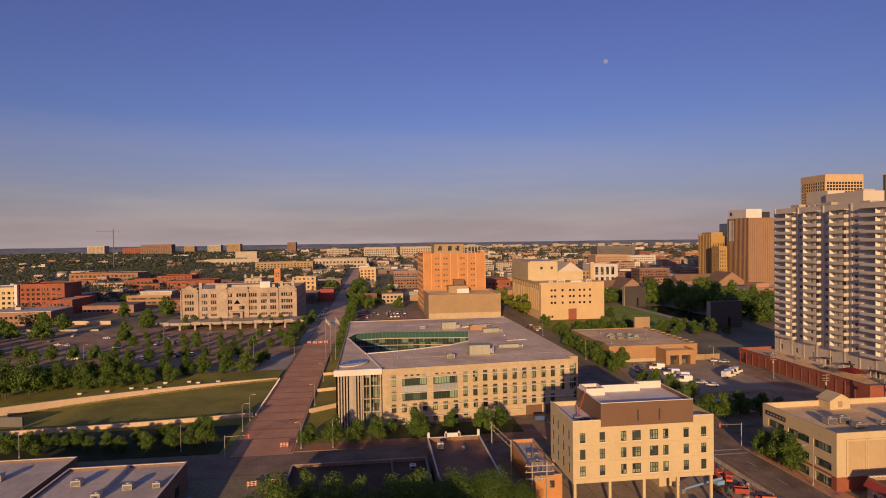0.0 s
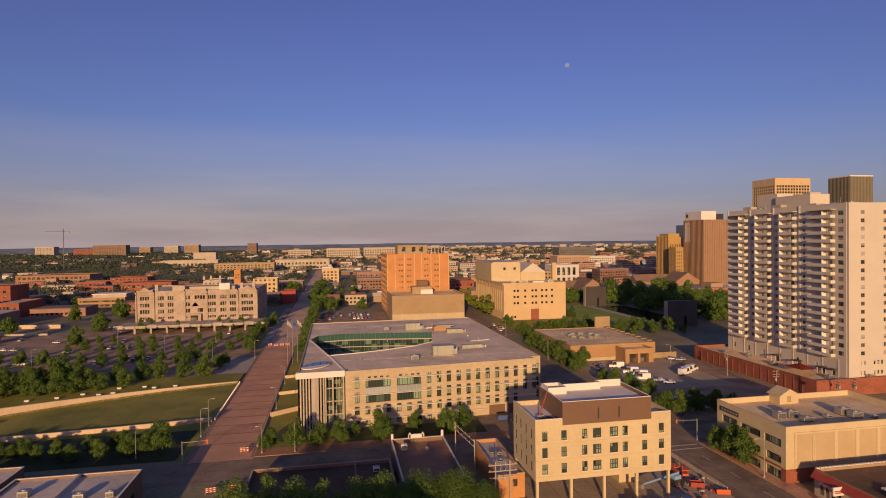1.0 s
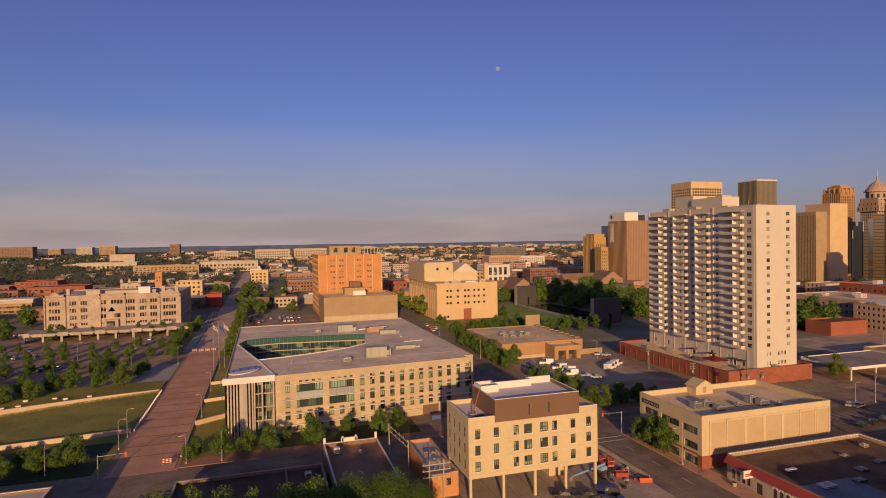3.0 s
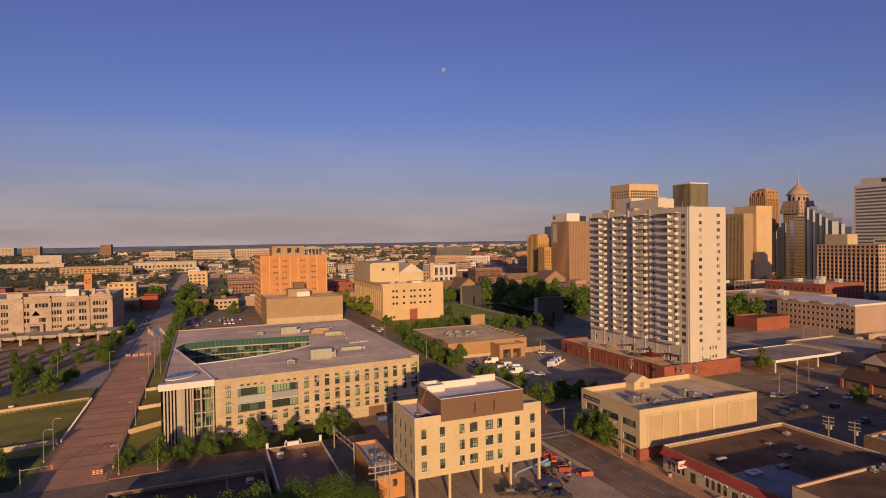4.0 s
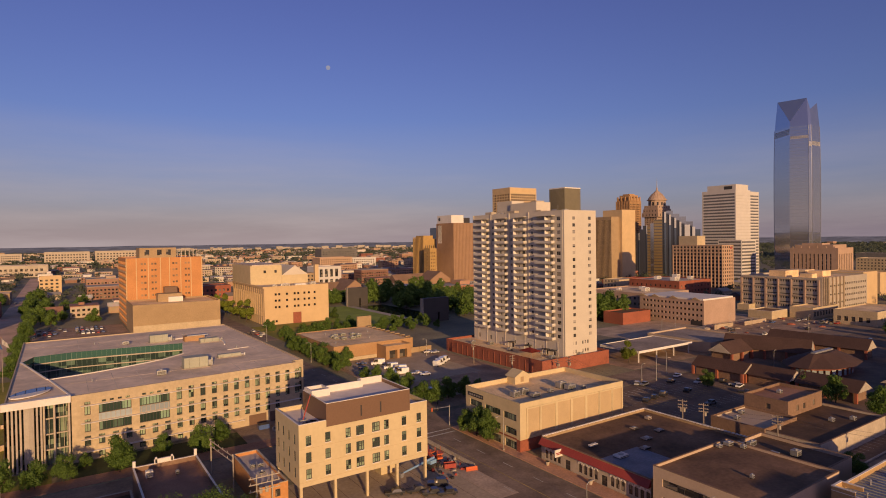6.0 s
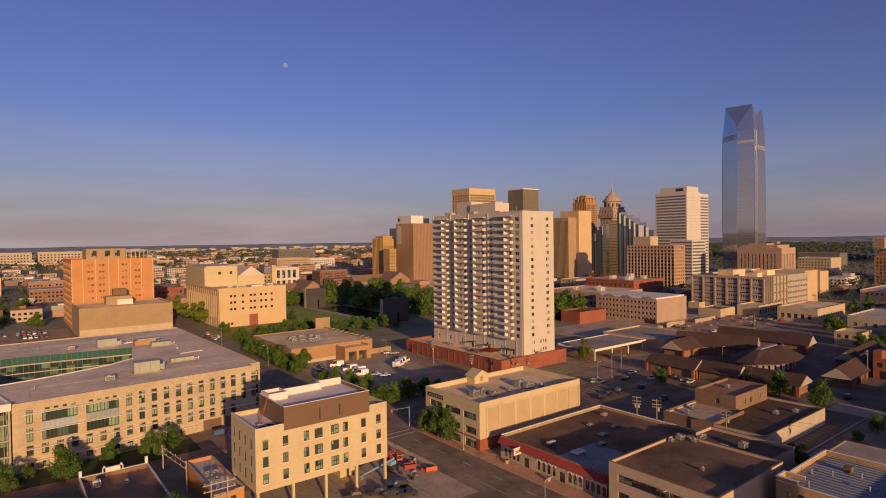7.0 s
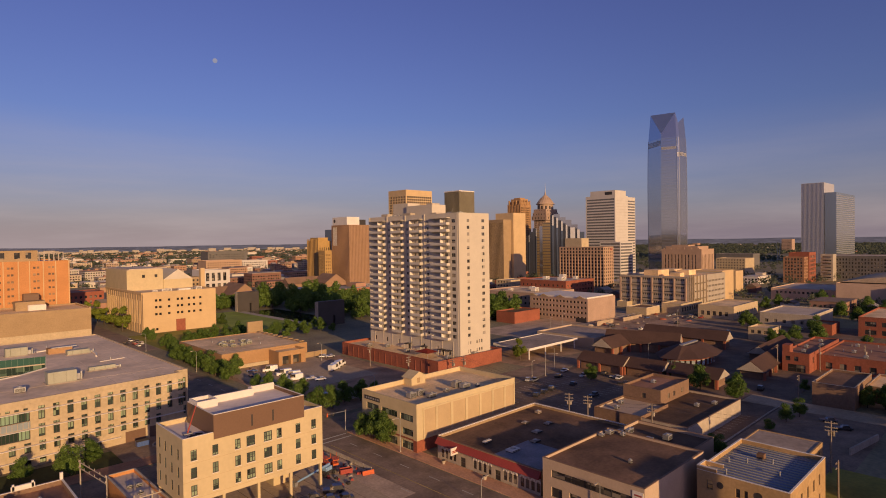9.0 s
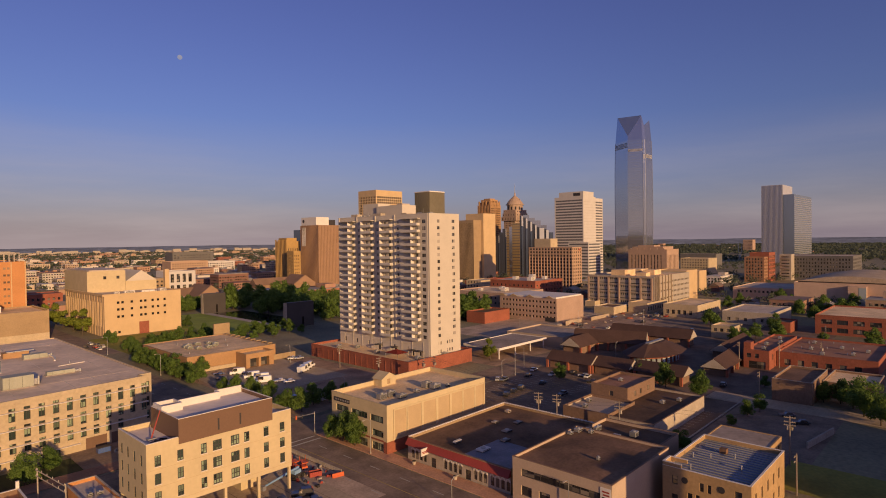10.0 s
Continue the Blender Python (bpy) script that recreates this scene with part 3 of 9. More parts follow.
# ---- rooftop plant ----
def hvac_unit(x, y, z, w, d, h, mat=None, turn=0):
    ob = thing("rooftop_unit", x, y, z, "grey metal air-conditioning unit on a flat roof", "air conditioner", "rooftop units", turn=turn)
    bm = box(bmesh.new(), -w / 2, w / 2, -d / 2, d / 2, 0.15, h)
    bmesh.ops.bevel(bm, geom=bm.edges[:], offset=0.05, segments=1, affect="EDGES")
    part("casing", bm, mat or M_METAL, ob)
    big_ = w > 6
    e = 0.35 if big_ else -0.1
    part("curb", box(bmesh.new(), -w / 2 - e, w / 2 + e, -d / 2 - e, d / 2 + e, 0, 0.147), M_PALESTONE if big_ else M_DARK, ob)
    if big_:
        for k in range(int(w / 1.0)):
            x0 = -w / 2 + 0.45 + k
            part("seam", box(bmesh.new(), x0, x0 + 0.06, -d / 2 - 0.03, -d / 2 - 0.003, 0.3, h - 0.2), M_DARK if k % 3 == 1 else mat or M_METAL, ob)
        part("service_hatch", box(bmesh.new(), w * 0.18, w * 0.18 + 0.8, -d / 2 - 0.06, -d / 2 - 0.032, 0.4, min(2.2, h - 0.4)), mat or M_METAL, ob)
        part("duct", box(bmesh.new(), w / 2 + 0.004, w / 2 + 1.1, -d * 0.2, d * 0.3, 0.2, h * 0.55), M_METAL, ob)
        part("duct_bend", tube(bmesh.new(), (w / 2 + 1.6, 0, 0), (w / 2 + 1.6, 0, h * 0.7), 0.35, 0.3, 8), M_METAL, ob)
    else:
        bm = bmesh.new()
        n = max(3, int(h / 0.28))
        for k in range(n):
            z0 = 0.35 + k * (h - 0.6) / n
            box(bm, -w * 0.42, w * 0.42, -d / 2 - 0.06, -d / 2 - 0.004, z0, z0 + 0.1)
        part("grille", bm, M_DARK, ob)
        part("fan_cowl", tube(bmesh.new(), (0, 0, h + 0.003), (0, 0, h + 0.2), min(w, d) * 0.3, sides=14), M_METAL, ob)
    return ob


def vent_pipe(x, y, z, h=0.8):
    ob = thing("vent_pipe", x, y, z, "small galvanised vent pipe on a flat roof", "vent", "roof vents")
    part("pipe", tube(bmesh.new(), (0, 0, 0), (0, 0, h), 0.14), M_METAL, ob)
    part("cap", tube(bmesh.new(), (0, 0, h + 0.003), (0, 0, h + 0.18), 0.26, 0.12), M_METAL, ob)


# ---- limestone office block round a glazed court ----
FX = [(-11.6, 178.0), (2.5, 178.6), (64.8, 183.9), (64.6, 187.0), (68.2, 187.3), (67.0, 291.0), (-11.7, 289.0)]
COURT = [(-10.4, 242), (-7.3, 251.7), (4, 254.0), (18.4, 252.5), (41.2, 249), (37.2, 225), (29.2, 217.8), (22.1, 214.5), (15.3, 211.4), (7.2, 208.7), (-2.6, 206.4)]
fed = thing("court_office_building", 0, 0, 0, "long pale limestone office building with flat grey roof and green-glazed court", "office building")
FH = 17.5
bays = [(2.8 + 3.27 * k, 4.3 + 3.27 * k) for k in range(17)]
upper = [(2.9, 4.3)] + [(25.6 + 3.29 * k, 27.1 + 3.29 * k) for k in range(12)]
front = []
for z0, z1, z2, z3, cols_ in ((11.9, 14.3, 14.62, 15.4, upper), (7.4, 9.7, 10.02, 10.75, upper), (3.7, 5.4, 5.72, 6.35, bays)):
    front += [(a, b, z0, z1) for a, b in cols_] + [(a, b, z2, z3) for a, b in cols_]
front += [(a, b, 0.4, 1.9) for a, b in bays[:12]]
big = [(6.2, 14.0, 11.9, 14.3), (16.0, 23.8, 11.9, 14.3), (6.2, 14.0, 7.2, 9.7), (16.0, 23.8, 7.2, 9.7)]
slots = [(u + 0.7 + 1.9 * k, u + 1.7 + 1.9 * k, 14.85, 15.4) for u in (6.2, 16.0) for k in range(4)]
front += slots
bm = bmesh.new()
facade(bm, FX[1], FX[2], 0, FH, front + big, 0.45)
facade(bm, FX[2], FX[3], 0, FH, [])
facade(bm, FX[3], FX[4], 0, FH, [(0.6, 3.0, 3.6, 6.2), (0.6, 3.0, 7.4, 10.4), (0.6, 3.0, 11.6, 15.0)], 0.45)
for i in (4, 5, 6):
    facade(bm, FX[i], FX[(i + 1) % 7], 0, FH, [])
part("wall", bm, M_LIMESTONE, fed)
put_windows(fed, FX[1], FX[2], front, M_GREENGLASS, M_DARK, lambda h: (2, 1), 0.45)
put_windows(fed, FX[1], FX[2], big, M_BIGGLASS, M_DARK, (9, 1), 0.45)
put_windows(fed, FX[3], FX[4], [(0.6, 3.0, 3.6, 6.2), (0.6, 3.0, 7.4, 10.4), (0.6, 3.0, 11.6, 15.0)], M_GREENGLASS, M_DARK, (2, 2), 0.45)
ud = (Vector(FX[2]) - Vector(FX[1])).normalized()
out = Vector((ud.y, -ud.x))
for u0, u1, z in ((24.6, 63.5, 14.42), (24.6, 63.5, 9.82), (24.6, 63.5, 5.5), (2.0, 24.5, 14.42), (2.0, 24.5, 9.82), (2.0, 24.5, 5.5), (2.0, 24.5, 2.2), (24.6, 45.0, 2.2)):
    a, b = Vector(FX[1]) + ud * u0, Vector(FX[1]) + ud * u1
    part("light_shelf", prism(bmesh.new(), [tuple(a + out * 0.9), tuple(b + out * 0.9), tuple(b + out * 0.004), tuple(a + out * 0.004)], z, z + 0.13), M_WHITE, fed)
for k, (u0, u1) in enumerate(((6.2, 14.0), (16.0, 23.8))):
    a, b = Vector(FX[1]) + ud * u0, Vector(FX[1]) + ud * u1
    part("spandrel", prism(bmesh.new(), [tuple(a + out * 0.12), tuple(b + out * 0.12), tuple(b + out * 0.004), tuple(a + out * 0.004)], 10.1, 11.85), M_PALEGLASS, fed)
    for q in range(7):
        c, d = a + ud * (0.35 + q * 1.16), a + ud * (0.5 + q * 1.16)
        part("spandrel_rib", prism(bmesh.new(), [tuple(c + out * 0.2), tuple(d + out * 0.2), tuple(d + out * 0.124), tuple(c + out * 0.124)], 10.1, 11.85), M_FIN, fed)
for u0, u1 in ((46.5, 52.0), (53.2, 60.5)):
    a, b = Vector(FX[1]) + ud * u0, Vector(FX[1]) + ud * u1
    part("loading_door", prism(bmesh.new(), [tuple(a + out * 0.07), tuple(b + out * 0.07), tuple(b + out * 0.004), tuple(a + out * 0.004)], 0.02, 3.1), M_BROWNPANEL, fed, "brown roller door")
# shallow courses across the stone front
for z in (3.2, 6.9, 11.2, 16.3):
    a, b = Vector(FX[1]) + ud * 0.1, Vector(FX[1]) + ud * 62.4
    part("stone_course", prism(bmesh.new(), [tuple(a + out * 0.06), tuple(b + out * 0.06), tuple(b + out * 0.003), tuple(a + out * 0.003)], z, z + 0.12), M_LIMESTONE, fed)
# roof with the court cut out of it
bm = bmesh.new()
inset = [(-11.3, 178.4), (2.5, 179.0), (64.4, 184.3), (64.3, 187.4), (67.8, 187.7), (66.6, 290.6), (-11.3, 288.6)]
loops = []
for poly in (inset, COURT):
    vs = [bm.verts.new((x, y, FH - 0.35)) for x, y in poly]
    loops += [bm.edges.new((vs[i], vs[(i + 1) % len(vs)])) for i in range(len(vs))]
bmesh.ops.triangle_fill(bm, use_beauty=True, edges=loops)
part("roof", bm, M_ROOFWHITE, fed)
bm = bmesh.new()
n7 = len(FX)
for i in range(n7):
    j = (i + 1) % n7
    a, b, c, d = FX[i], FX[j], inset[j], inset[i]
    bm.faces.new([bm.verts.new((*p, FH)) for p in (a, b, c, d)])
    bm.faces.new([bm.verts.new((*p, z)) for p, z in ((d, FH), (c, FH), (c, FH - 0.35), (d, FH - 0.35))])
part("parapet", bm, M_LIMESTONE, fed)
# court: far glass wall, the other sides, floor
part("court_floor", prism(bmesh.new(), COURT, 8.6, 8.9), M_CONCRETE, fed)
bm = bmesh.new()
for i in range(len(COURT)):
    j = (i + 1) % len(COURT)
    bm.faces.new([bm.verts.new((*p, z)) for p, z in ((COURT[i], 8.9), (COURT[j], 8.9), (COURT[j], FH - 0.35), (COURT[i], FH - 0.35))])
part("court_glazing", bm, M_COURTLOW, fed, "green glazed court wall")
bm = bmesh.new()
for i in (1, 2, 3, 4):
    a, b = Vector(COURT[i]), Vector(COURT[i + 1])
    d = (b - a).normalized()
    o = Vector((d.y, -d.x)) * 0.05
    prism(bm, [tuple(a + o), tuple(b + o), tuple(b), tuple(a)], 14.6, FH - 0.36)
part("upper_glazing", bm, M_COURTGLASS, fed)
bm = bmesh.new()
for i in (5, 6, 7, 8, 9, 10):
    a, b = Vector(COURT[i]), Vector(COURT[(i + 1) % 11])
    d = (b - a).normalized()
    o = Vector((d.y, -d.x)) * 0.45
    prism(bm, [tuple(a - o), tuple(b - o), tuple(b), tuple(a)], FH - 0.346, FH - 0.1)
part("court_rim", bm, M_WHITE, fed)
bm = bmesh.new()
for i in (1, 2, 3, 4):
    a, b = Vector(COURT[i]), Vector(COURT[i + 1])
    d = (b - a).normalized()
    o = Vector((d.y, -d.x)) * 0.14
    n = int((b - a).length / 1.6)
    for k in range(n + 1):
        p = a + d * (k * (b - a).length / n)
        prism(bm, [tuple(p + o), tuple(p + o + d * 0.05), tuple(p + d * 0.05), tuple(p)], 8.95, FH - 0.4)
part("mullion_screen", bm, M_MULLION, fed)
for z, t in ((11.3, 0.3), (14.2, 0.4)):
    bm = bmesh.new()
    for i in (1, 2, 3, 4):
        a, b = Vector(COURT[i]), Vector(COURT[i + 1])
        d = (b - a).normalized()
        o = Vector((d.y, -d.x)) * 0.3
        prism(bm, [tuple(a + o), tuple(b + o), tuple(b), tuple(a)], z, z + t)
    part("floor_edge", bm, M_PALESTONE, fed)
for k in range(9):
    x = 6.5 + 6.8 * k
    part("roof_seam", box(bmesh.new(), x, x + 0.22, 181.5 + 0.085 * (x - 2.5), 205.5 if x < 42 else 289, FH - 0.349, FH - 0.325), M_ROOFSEAM, fed)
    if x < 42:
        part("roof_seam", box(bmesh.new(), x, x + 0.22, 257, 288, FH - 0.349, FH - 0.325), M_ROOFSEAM, fed)
for y in (196.5, 272.0):
    part("roof_seam", box(bmesh.new(), -10.5 if y > 250 else 1.5, 65.5, y, y + 0.22, FH - 0.324, FH - 0.30), M_ROOFSEAM, fed)
for x0, x1, y in ((52.0, 60.0, 222.0),):
    part("roof_pipe", tube(bmesh.new(), (x0, y, FH - 0.2), (x1, y + 1.5, FH - 0.2), 0.13, sides=6), M_WHITE, fed)
part("brick_stair_head", box(bmesh.new(), 42.4, 50.0, 251.5, 255.5, FH - 0.34, FH + 1.6), M_DEPOT, fed, "orange brick stair head on the roof")
part("stair_cap", box(bmesh.new(), 43.5, 51.5, 252.0, 255.0, FH + 1.603, FH + 1.9), M_METAL, fed)
bm = bmesh.new()
arcs = [[bm.verts.new((44 + r * math.cos(radians(-30 + 14 * k)), 243 + 1.6 * r * math.sin(radians(-30 + 14 * k)), z)) for r, z in ((11.0, FH - 0.346), (11.5, FH - 0.346), (11.5, FH + 0.1), (11.0, FH + 0.1))] for k in range(11)]
for p, q in zip(arcs, arcs[1:]):
    for i in range(4):
        bm.faces.new((p[i], p[(i + 1) % 4], q[(i + 1) % 4], q[i]))
bm.faces.new(arcs[0])
bm.faces.new(arcs[-1])
bmesh.ops.recalc_face_normals(bm, faces=bm.faces[:])
part("roof_curb", bm, M_WHITE, fed, "curved white roof kerb")
# white joint over the entrance end, and the lens-shaped roof light
part("roof_joint", prism(bmesh.new(), [(-2.7, 206.2), (-2.3, 206.2), (2.9, 179.3), (2.5, 179.1)], FH - 0.34, FH - 0.1), M_WHITE, fed)
bm = bmesh.new()
lens = [(-6.4 + 4.6 * math.cos(k * math.tau / 24), 189.8 + 4.6 * math.sin(k * math.tau / 24) + 0.55 * 4.6 * math.cos(k * math.tau / 24)) for k in range(24)]
prism(bm, lens, FH - 0.34, FH + 0.02)
part("roof_light", bm, M_GLASS, fed, "oval glazed roof light")
part("roof_light_rim", prism(bmesh.new(), [(x, y - 0.9) for x, y in lens[12:]], FH - 0.04, FH + 0.25), M_WHITE, fed)
for k in range(3, 22, 2):
    (xa, ya), (xb, yb) = lens[k % 24], lens[(24 - k) % 24]
    if abs(ya - yb) > 0.6:
        part("roof_light_bar", tube(bmesh.new(), (xa, ya, FH + 0.1), (xb, yb, FH + 0.1), 0.07, sides=6), M_UNIT, fed)
# glazed entrance end with white fins
part("fascia", prism(bmesh.new(), [(-12.1, 177.4), (2.4, 178.0), (2.4, 179.8), (-12.1, 179.2)], 16.1, 17.9), M_WHITE, fed)
bm = prism(bmesh.new(), [(-11.5, 180.3), (2.4, 180.9), (2.4, 181.1), (-11.5, 180.5)], 0, 16.1)
part("entrance_glazing", bm, M_GREENGLASS, fed, "tall green entrance glazing")
for k in range(9):
    x = -11.0 + k * 0.85
    part("fin", prism(bmesh.new(), [(x, 178.2), (x + 0.42, 178.2), (x + 0.42, 180.1), (x, 180.1)], 0, 16.1), M_FIN if k % 3 else M_PALESTONE, fed)
for x in (-3.4, -1.2, 2.0):
    part("column", tube(bmesh.new(), (x, 178.9, 0), (x, 178.9, 16.1), 0.26), M_PALESTONE, fed)
for x in (-2.4, -0.2, 0.8, 1.5):
    part("mullion", box(bmesh.new(), x, x + 0.09, 180.0, 180.3, 0, 16.1), M_PALESTONE, fed)
part("silver_screen", prism(bmesh.new(), [(-7.4, 178.15), (-6.5, 177.95), (-5.6, 178.15), (-5.6, 178.195), (-7.4, 178.195)], 2.0, 16.1), M_FIN, fed)
for z in (4.2, 8.2, 12.2):
    part("floor_band", prism(bmesh.new(), [(-3.6, 179.3), (2.4, 179.6), (2.4, 180.0), (-3.6, 179.95)], z, z + 0.3), M_PALESTONE, fed)
for x, y, w, d, h in ((36.5, 199, 7.2, 4.5, 3.4), (25.8, 193.2, 2.6, 2.4, 1.5), (49.5, 209.2, 7.5, 2.0, 1.2), (33.8, 258.5, 6.6, 3.5, 3.0), (22.2, 260, 2.4, 2.2, 1.3), (50.5, 246, 7, 3.5, 1.6)):
    hvac_unit(x, y, FH - 0.35, w, d, h, M_UNIT if w > 6 else None)
for x, y in ((43, 203), (42.2, 201), (39.5, 259), (54, 243.5), (8, 196), (20, 230), (56, 225), (45, 270), (12, 268)):
    vent_pipe(x, y, FH - 0.35)

# ---- cream block on stilts with a brown penthouse ----
SX0, SX1, SY0, SY1, S0, S1 = 41.0, 72.4, 116.0, 131.2, 5.7, 18.8
cols = [(42.5, 43.7), (46.8, 48.0), (51.5, 52.7), (54.0, 55.9), (57.9, 59.8), (60.9, 62.1), (65.5, 66.7), (69.5, 70.7)]
w_holes = [(a - SX0, b - SX0, z - S0, z - S0 + 2.1) for a, b in cols for z in (7.2, 10.7, 14.2)]
n_holes = [(u, u + 0.9, z - S0, z - S0 + 2.1) for u in (1.6, 5.0, 8.6, 12.2) for z in (7.2, 10.7, 14.2)]
stilt = building("stilted_block", SX0, SX1, SY0, SY1, S1 - S0, M_CREAM, M_TERRACE, "cream rendered block with small windows, raised on columns", {"W": w_holes, "N": n_holes}, M_GREENGLASS, M_DARK, lambda h: (3 if h[1] - h[0] > 1.5 else 2, 2), base=S0, depth=0.14, parapet=1.0)
hx, hy = (SX1 - SX0) / 2, (SY1 - SY0) / 2
part("terrace_coping", box(bmesh.new(), -hx - 0.03, -9.7, -hy - 0.03, -hy + 0.35, S1 - S0 + 0.003, S1 - S0 + 0.1), M_WHITE, stilt)
part("terrace_coping", box(bmesh.new(), -hx - 0.03, -hx + 0.35, -hy + 0.353, hy + 0.03, S1 - S0 + 0.003, S1 - S0 + 0.1), M_WHITE, stilt)
part("terrace_coping", box(bmesh.new(), 11.1, hx + 0.03, -hy - 0.03, -hy + 0.35, S1 - S0 + 0.003, S1 - S0 + 0.1), M_WHITE, stilt)
for a, b in cols:
    for z in (7.2, 10.7, 14.2):
        part("sill", box(bmesh.new(), a - 56.7 - 0.1, b - 56.7 + 0.1, -hy - 0.14, -hy - 0.004, z - S0 - 0.14, z - S0 - 0.02), M_WHITE, stilt)
for z in (6.6, 10.1, 13.6):
    part("wall_joint", box(bmesh.new(), -hx, hx, -hy - 0.012, -hy - 0.003, z - S0, z - S0 + 0.06), M_PANEL, stilt)
part("soffit", box(bmesh.new(), -hx + 0.05, hx - 0.05, -hy + 0.05, hy - 0.05, -0.02, 0.2), M_CONCRETE, stilt)
for x in (-hx + 0.45, -hx + 8.1, -hx + 15.7, -hx + 23.3, hx - 0.45):
    for y in (-hy + 0.45, hy - 0.45):
        part("column", box(bmesh.new(), x - 0.28, x + 0.28, y - 0.28, y + 0.28, -S0, -0.02), M_CREAM, stilt)
part("stair_core", box(bmesh.new(), hx - 8, hx - 3, 1.0, hy - 0.6, -S0, -0.02), M_CREAM, stilt)
pent = part("penthouse", box(bmesh.new(), -9.6, 11.0, -hy - 0.06, hy - 1.2, S1 - S0 - 1.4, 15.7), M_BROWNPANEL, stilt, "brown metal-clad penthouse")
for x in (-1.6, 3.2):
    part("louvre", box(bmesh.new(), x, x + 0.35, -hy - 0.09, -hy - 0.063, 12.6, 15.0), M_DARK, pent)
part("penthouse_roof", box(bmesh.new(), -9.34, 10.74, -hy + 0.2, hy - 1.46, 15.703, 15.8), M_TERRACE, pent)
edges = ((-9.6, 11.0, -hy - 0.06, -hy + 0.19), (-9.6, -9.35, -hy + 0.193, hy - 1.2), (10.75, 11.0, -hy + 0.193, hy - 1.2), (-9.347, 10.747, hy - 1.45, hy - 1.2))
for x0, x1, y0, y1 in edges:
    part("penthouse_parapet", box(bmesh.new(), x0, x1, y0, y1, 15.703, 16.6), M_BROWNPANEL, pent)
    part("penthouse_coping", box(bmesh.new(), x0, x1, y0, y1, 16.603, 16.72), M_WHITE, pent)
bm = bmesh.new()
for x0, x1, y0, y1 in ((-9.3, -4.9, 1.4, 1.75), (-9.3, -4.9, hy - 1.9, hy - 1.55), (-9.3, -8.95, 1.75, hy - 1.9), (-5.25, -4.9, 1.75, hy - 1.9), (-4.9, 4.2, 3.8, 4.15), (4.2, 10.7, hy - 1.9, hy - 1.55), (4.2, 4.55, 3.8, hy - 1.9)):
    box(bm, x0, x1, y0, y1, 15.803, 17.4)
part("plant_screen", bm, M_WHITE, pent, "white rooftop screen walls")
# boom on the roof terrace
boom = thing("boom_hoist", 44.0, 121.5, S1 - 1.0, "red boom hoist standing on a roof terrace", "hoist")
part("mast", tube(bmesh.new(), (0, 0, 0.4), (2.2, 1.0, 5.4), 0.16, 0.1, 6), M_REDROOF, boom)
part("base_frame", box(bmesh.new(), -0.8, 0.8, -0.5, 0.5, 0, 0.4), M_METAL, boom)
random.seed(4)
for k in range(9):
    p = thing("stacked_panel", 42.3 + random.random() * 3.6, 117.3 + random.random() * 3, S1 - 1.0, "dark building panel lying on a roof terrace", "panel", "roof panels", turn=random.random() * 180)
    part("sheet", box(bmesh.new(), -0.7, 0.7, -0.25, 0.25, 0, 0.35), M_DARK, p)

# ---- cream showroom ----
G0, G1, GY0, GY1, GH = 101.5, 143.0, 116.0, 140.4, 13.0
L = GY1 - GY0
gn = [(2.2, 7.9, 7.9, 9.7), (9.3, 16.2, 7.9, 9.7), (17.6, 22.9, 7.9, 9.7), (2.2, 7.9, 4.0, 5.8), (9.3, 16.2, 4.0, 5.8), (18.2, 22.9, 4.0, 5.8), (9.3, 16.2, 0.3, 2.4), (18.2, 22.9, 0.3, 2.4)]
show = building("cream_showroom", G0, G1, GY0, GY1, GH, M_CREAM, M_ROOFTAN, "cream two-storey commercial building with a gravel roof", {"N": gn}, M_GREENGLASS, M_DARK, lambda h: (5, 1), depth=0.3, parapet=1.3, coping=M_CREAM)
gx, gy = (G1 - G0) / 2, L / 2
for a, b in ((104.2, 108.4), (109.2, 114.3), (115.2, 120.3), (121.2, 126.2), (127.1, 131.8), (132.6, 137.5), (138.3, 142.2)):
    x0, x1 = a - 122.25, b - 122.25
    bm = bmesh.new()
    for q in ((x0 - 0.45, x0, 3.4, 11.6), (x1, x1 + 0.45, 3.4, 11.6), (x0, x1, 3.4, 3.8), (x0, x1, 11.2, 11.6)):
        box(bm, q[0], q[1], -gy - 0.2, -gy - 0.004, q[2], q[3])
    part("wall_panel_frame", bm, M_CREAM, show)
    part("wall_panel", box(bmesh.new(), x0 + 0.01, x1 - 0.01, -gy - 0.05, -gy - 0.004, 3.81, 11.19), M_PANEL, show)
part("brick_base", box(bmesh.new(), -gx, gx, -gy - 0.08, -gy - 0.003, 0.02, 3.2), M_REDBRICK, show, "red brick base course")
part("brick_pier", box(bmesh.new(), -gx - 0.1, -gx - 0.003, -gy - 0.08, -gy + 1.3, 0.02, 3.2), M_REDBRICK, show)
part("band", box(bmesh.new(), -gx - 0.14, -gx - 0.004, -gy + 1.35, gy, 3.0, 3.4), M_REDBRICK, show)
sign = part("sign_board", box(bmesh.new(), -gx - 0.16, -gx - 0.004, gy - 8.5, gy - 1.4, 10.6, 11.7), M_DARK, show)
for k in range(6):
    part("sign_bar", box(bmesh.new(), -gx - 0.2, -gx - 0.163, gy - 8.2 + k * 1.1, gy - 7.5 + k * 1.1, 10.9, 11.4), M_METAL, sign)
dorm = thing("roof_dormer", 120.2, 138.2, GH - 1.3, "cream gabled dormer rising from a flat roof", "dormer")
part("wall", box(bmesh.new(), -2.9, 2.9, -2, 2, 0, 2.2), M_CREAM, dorm)
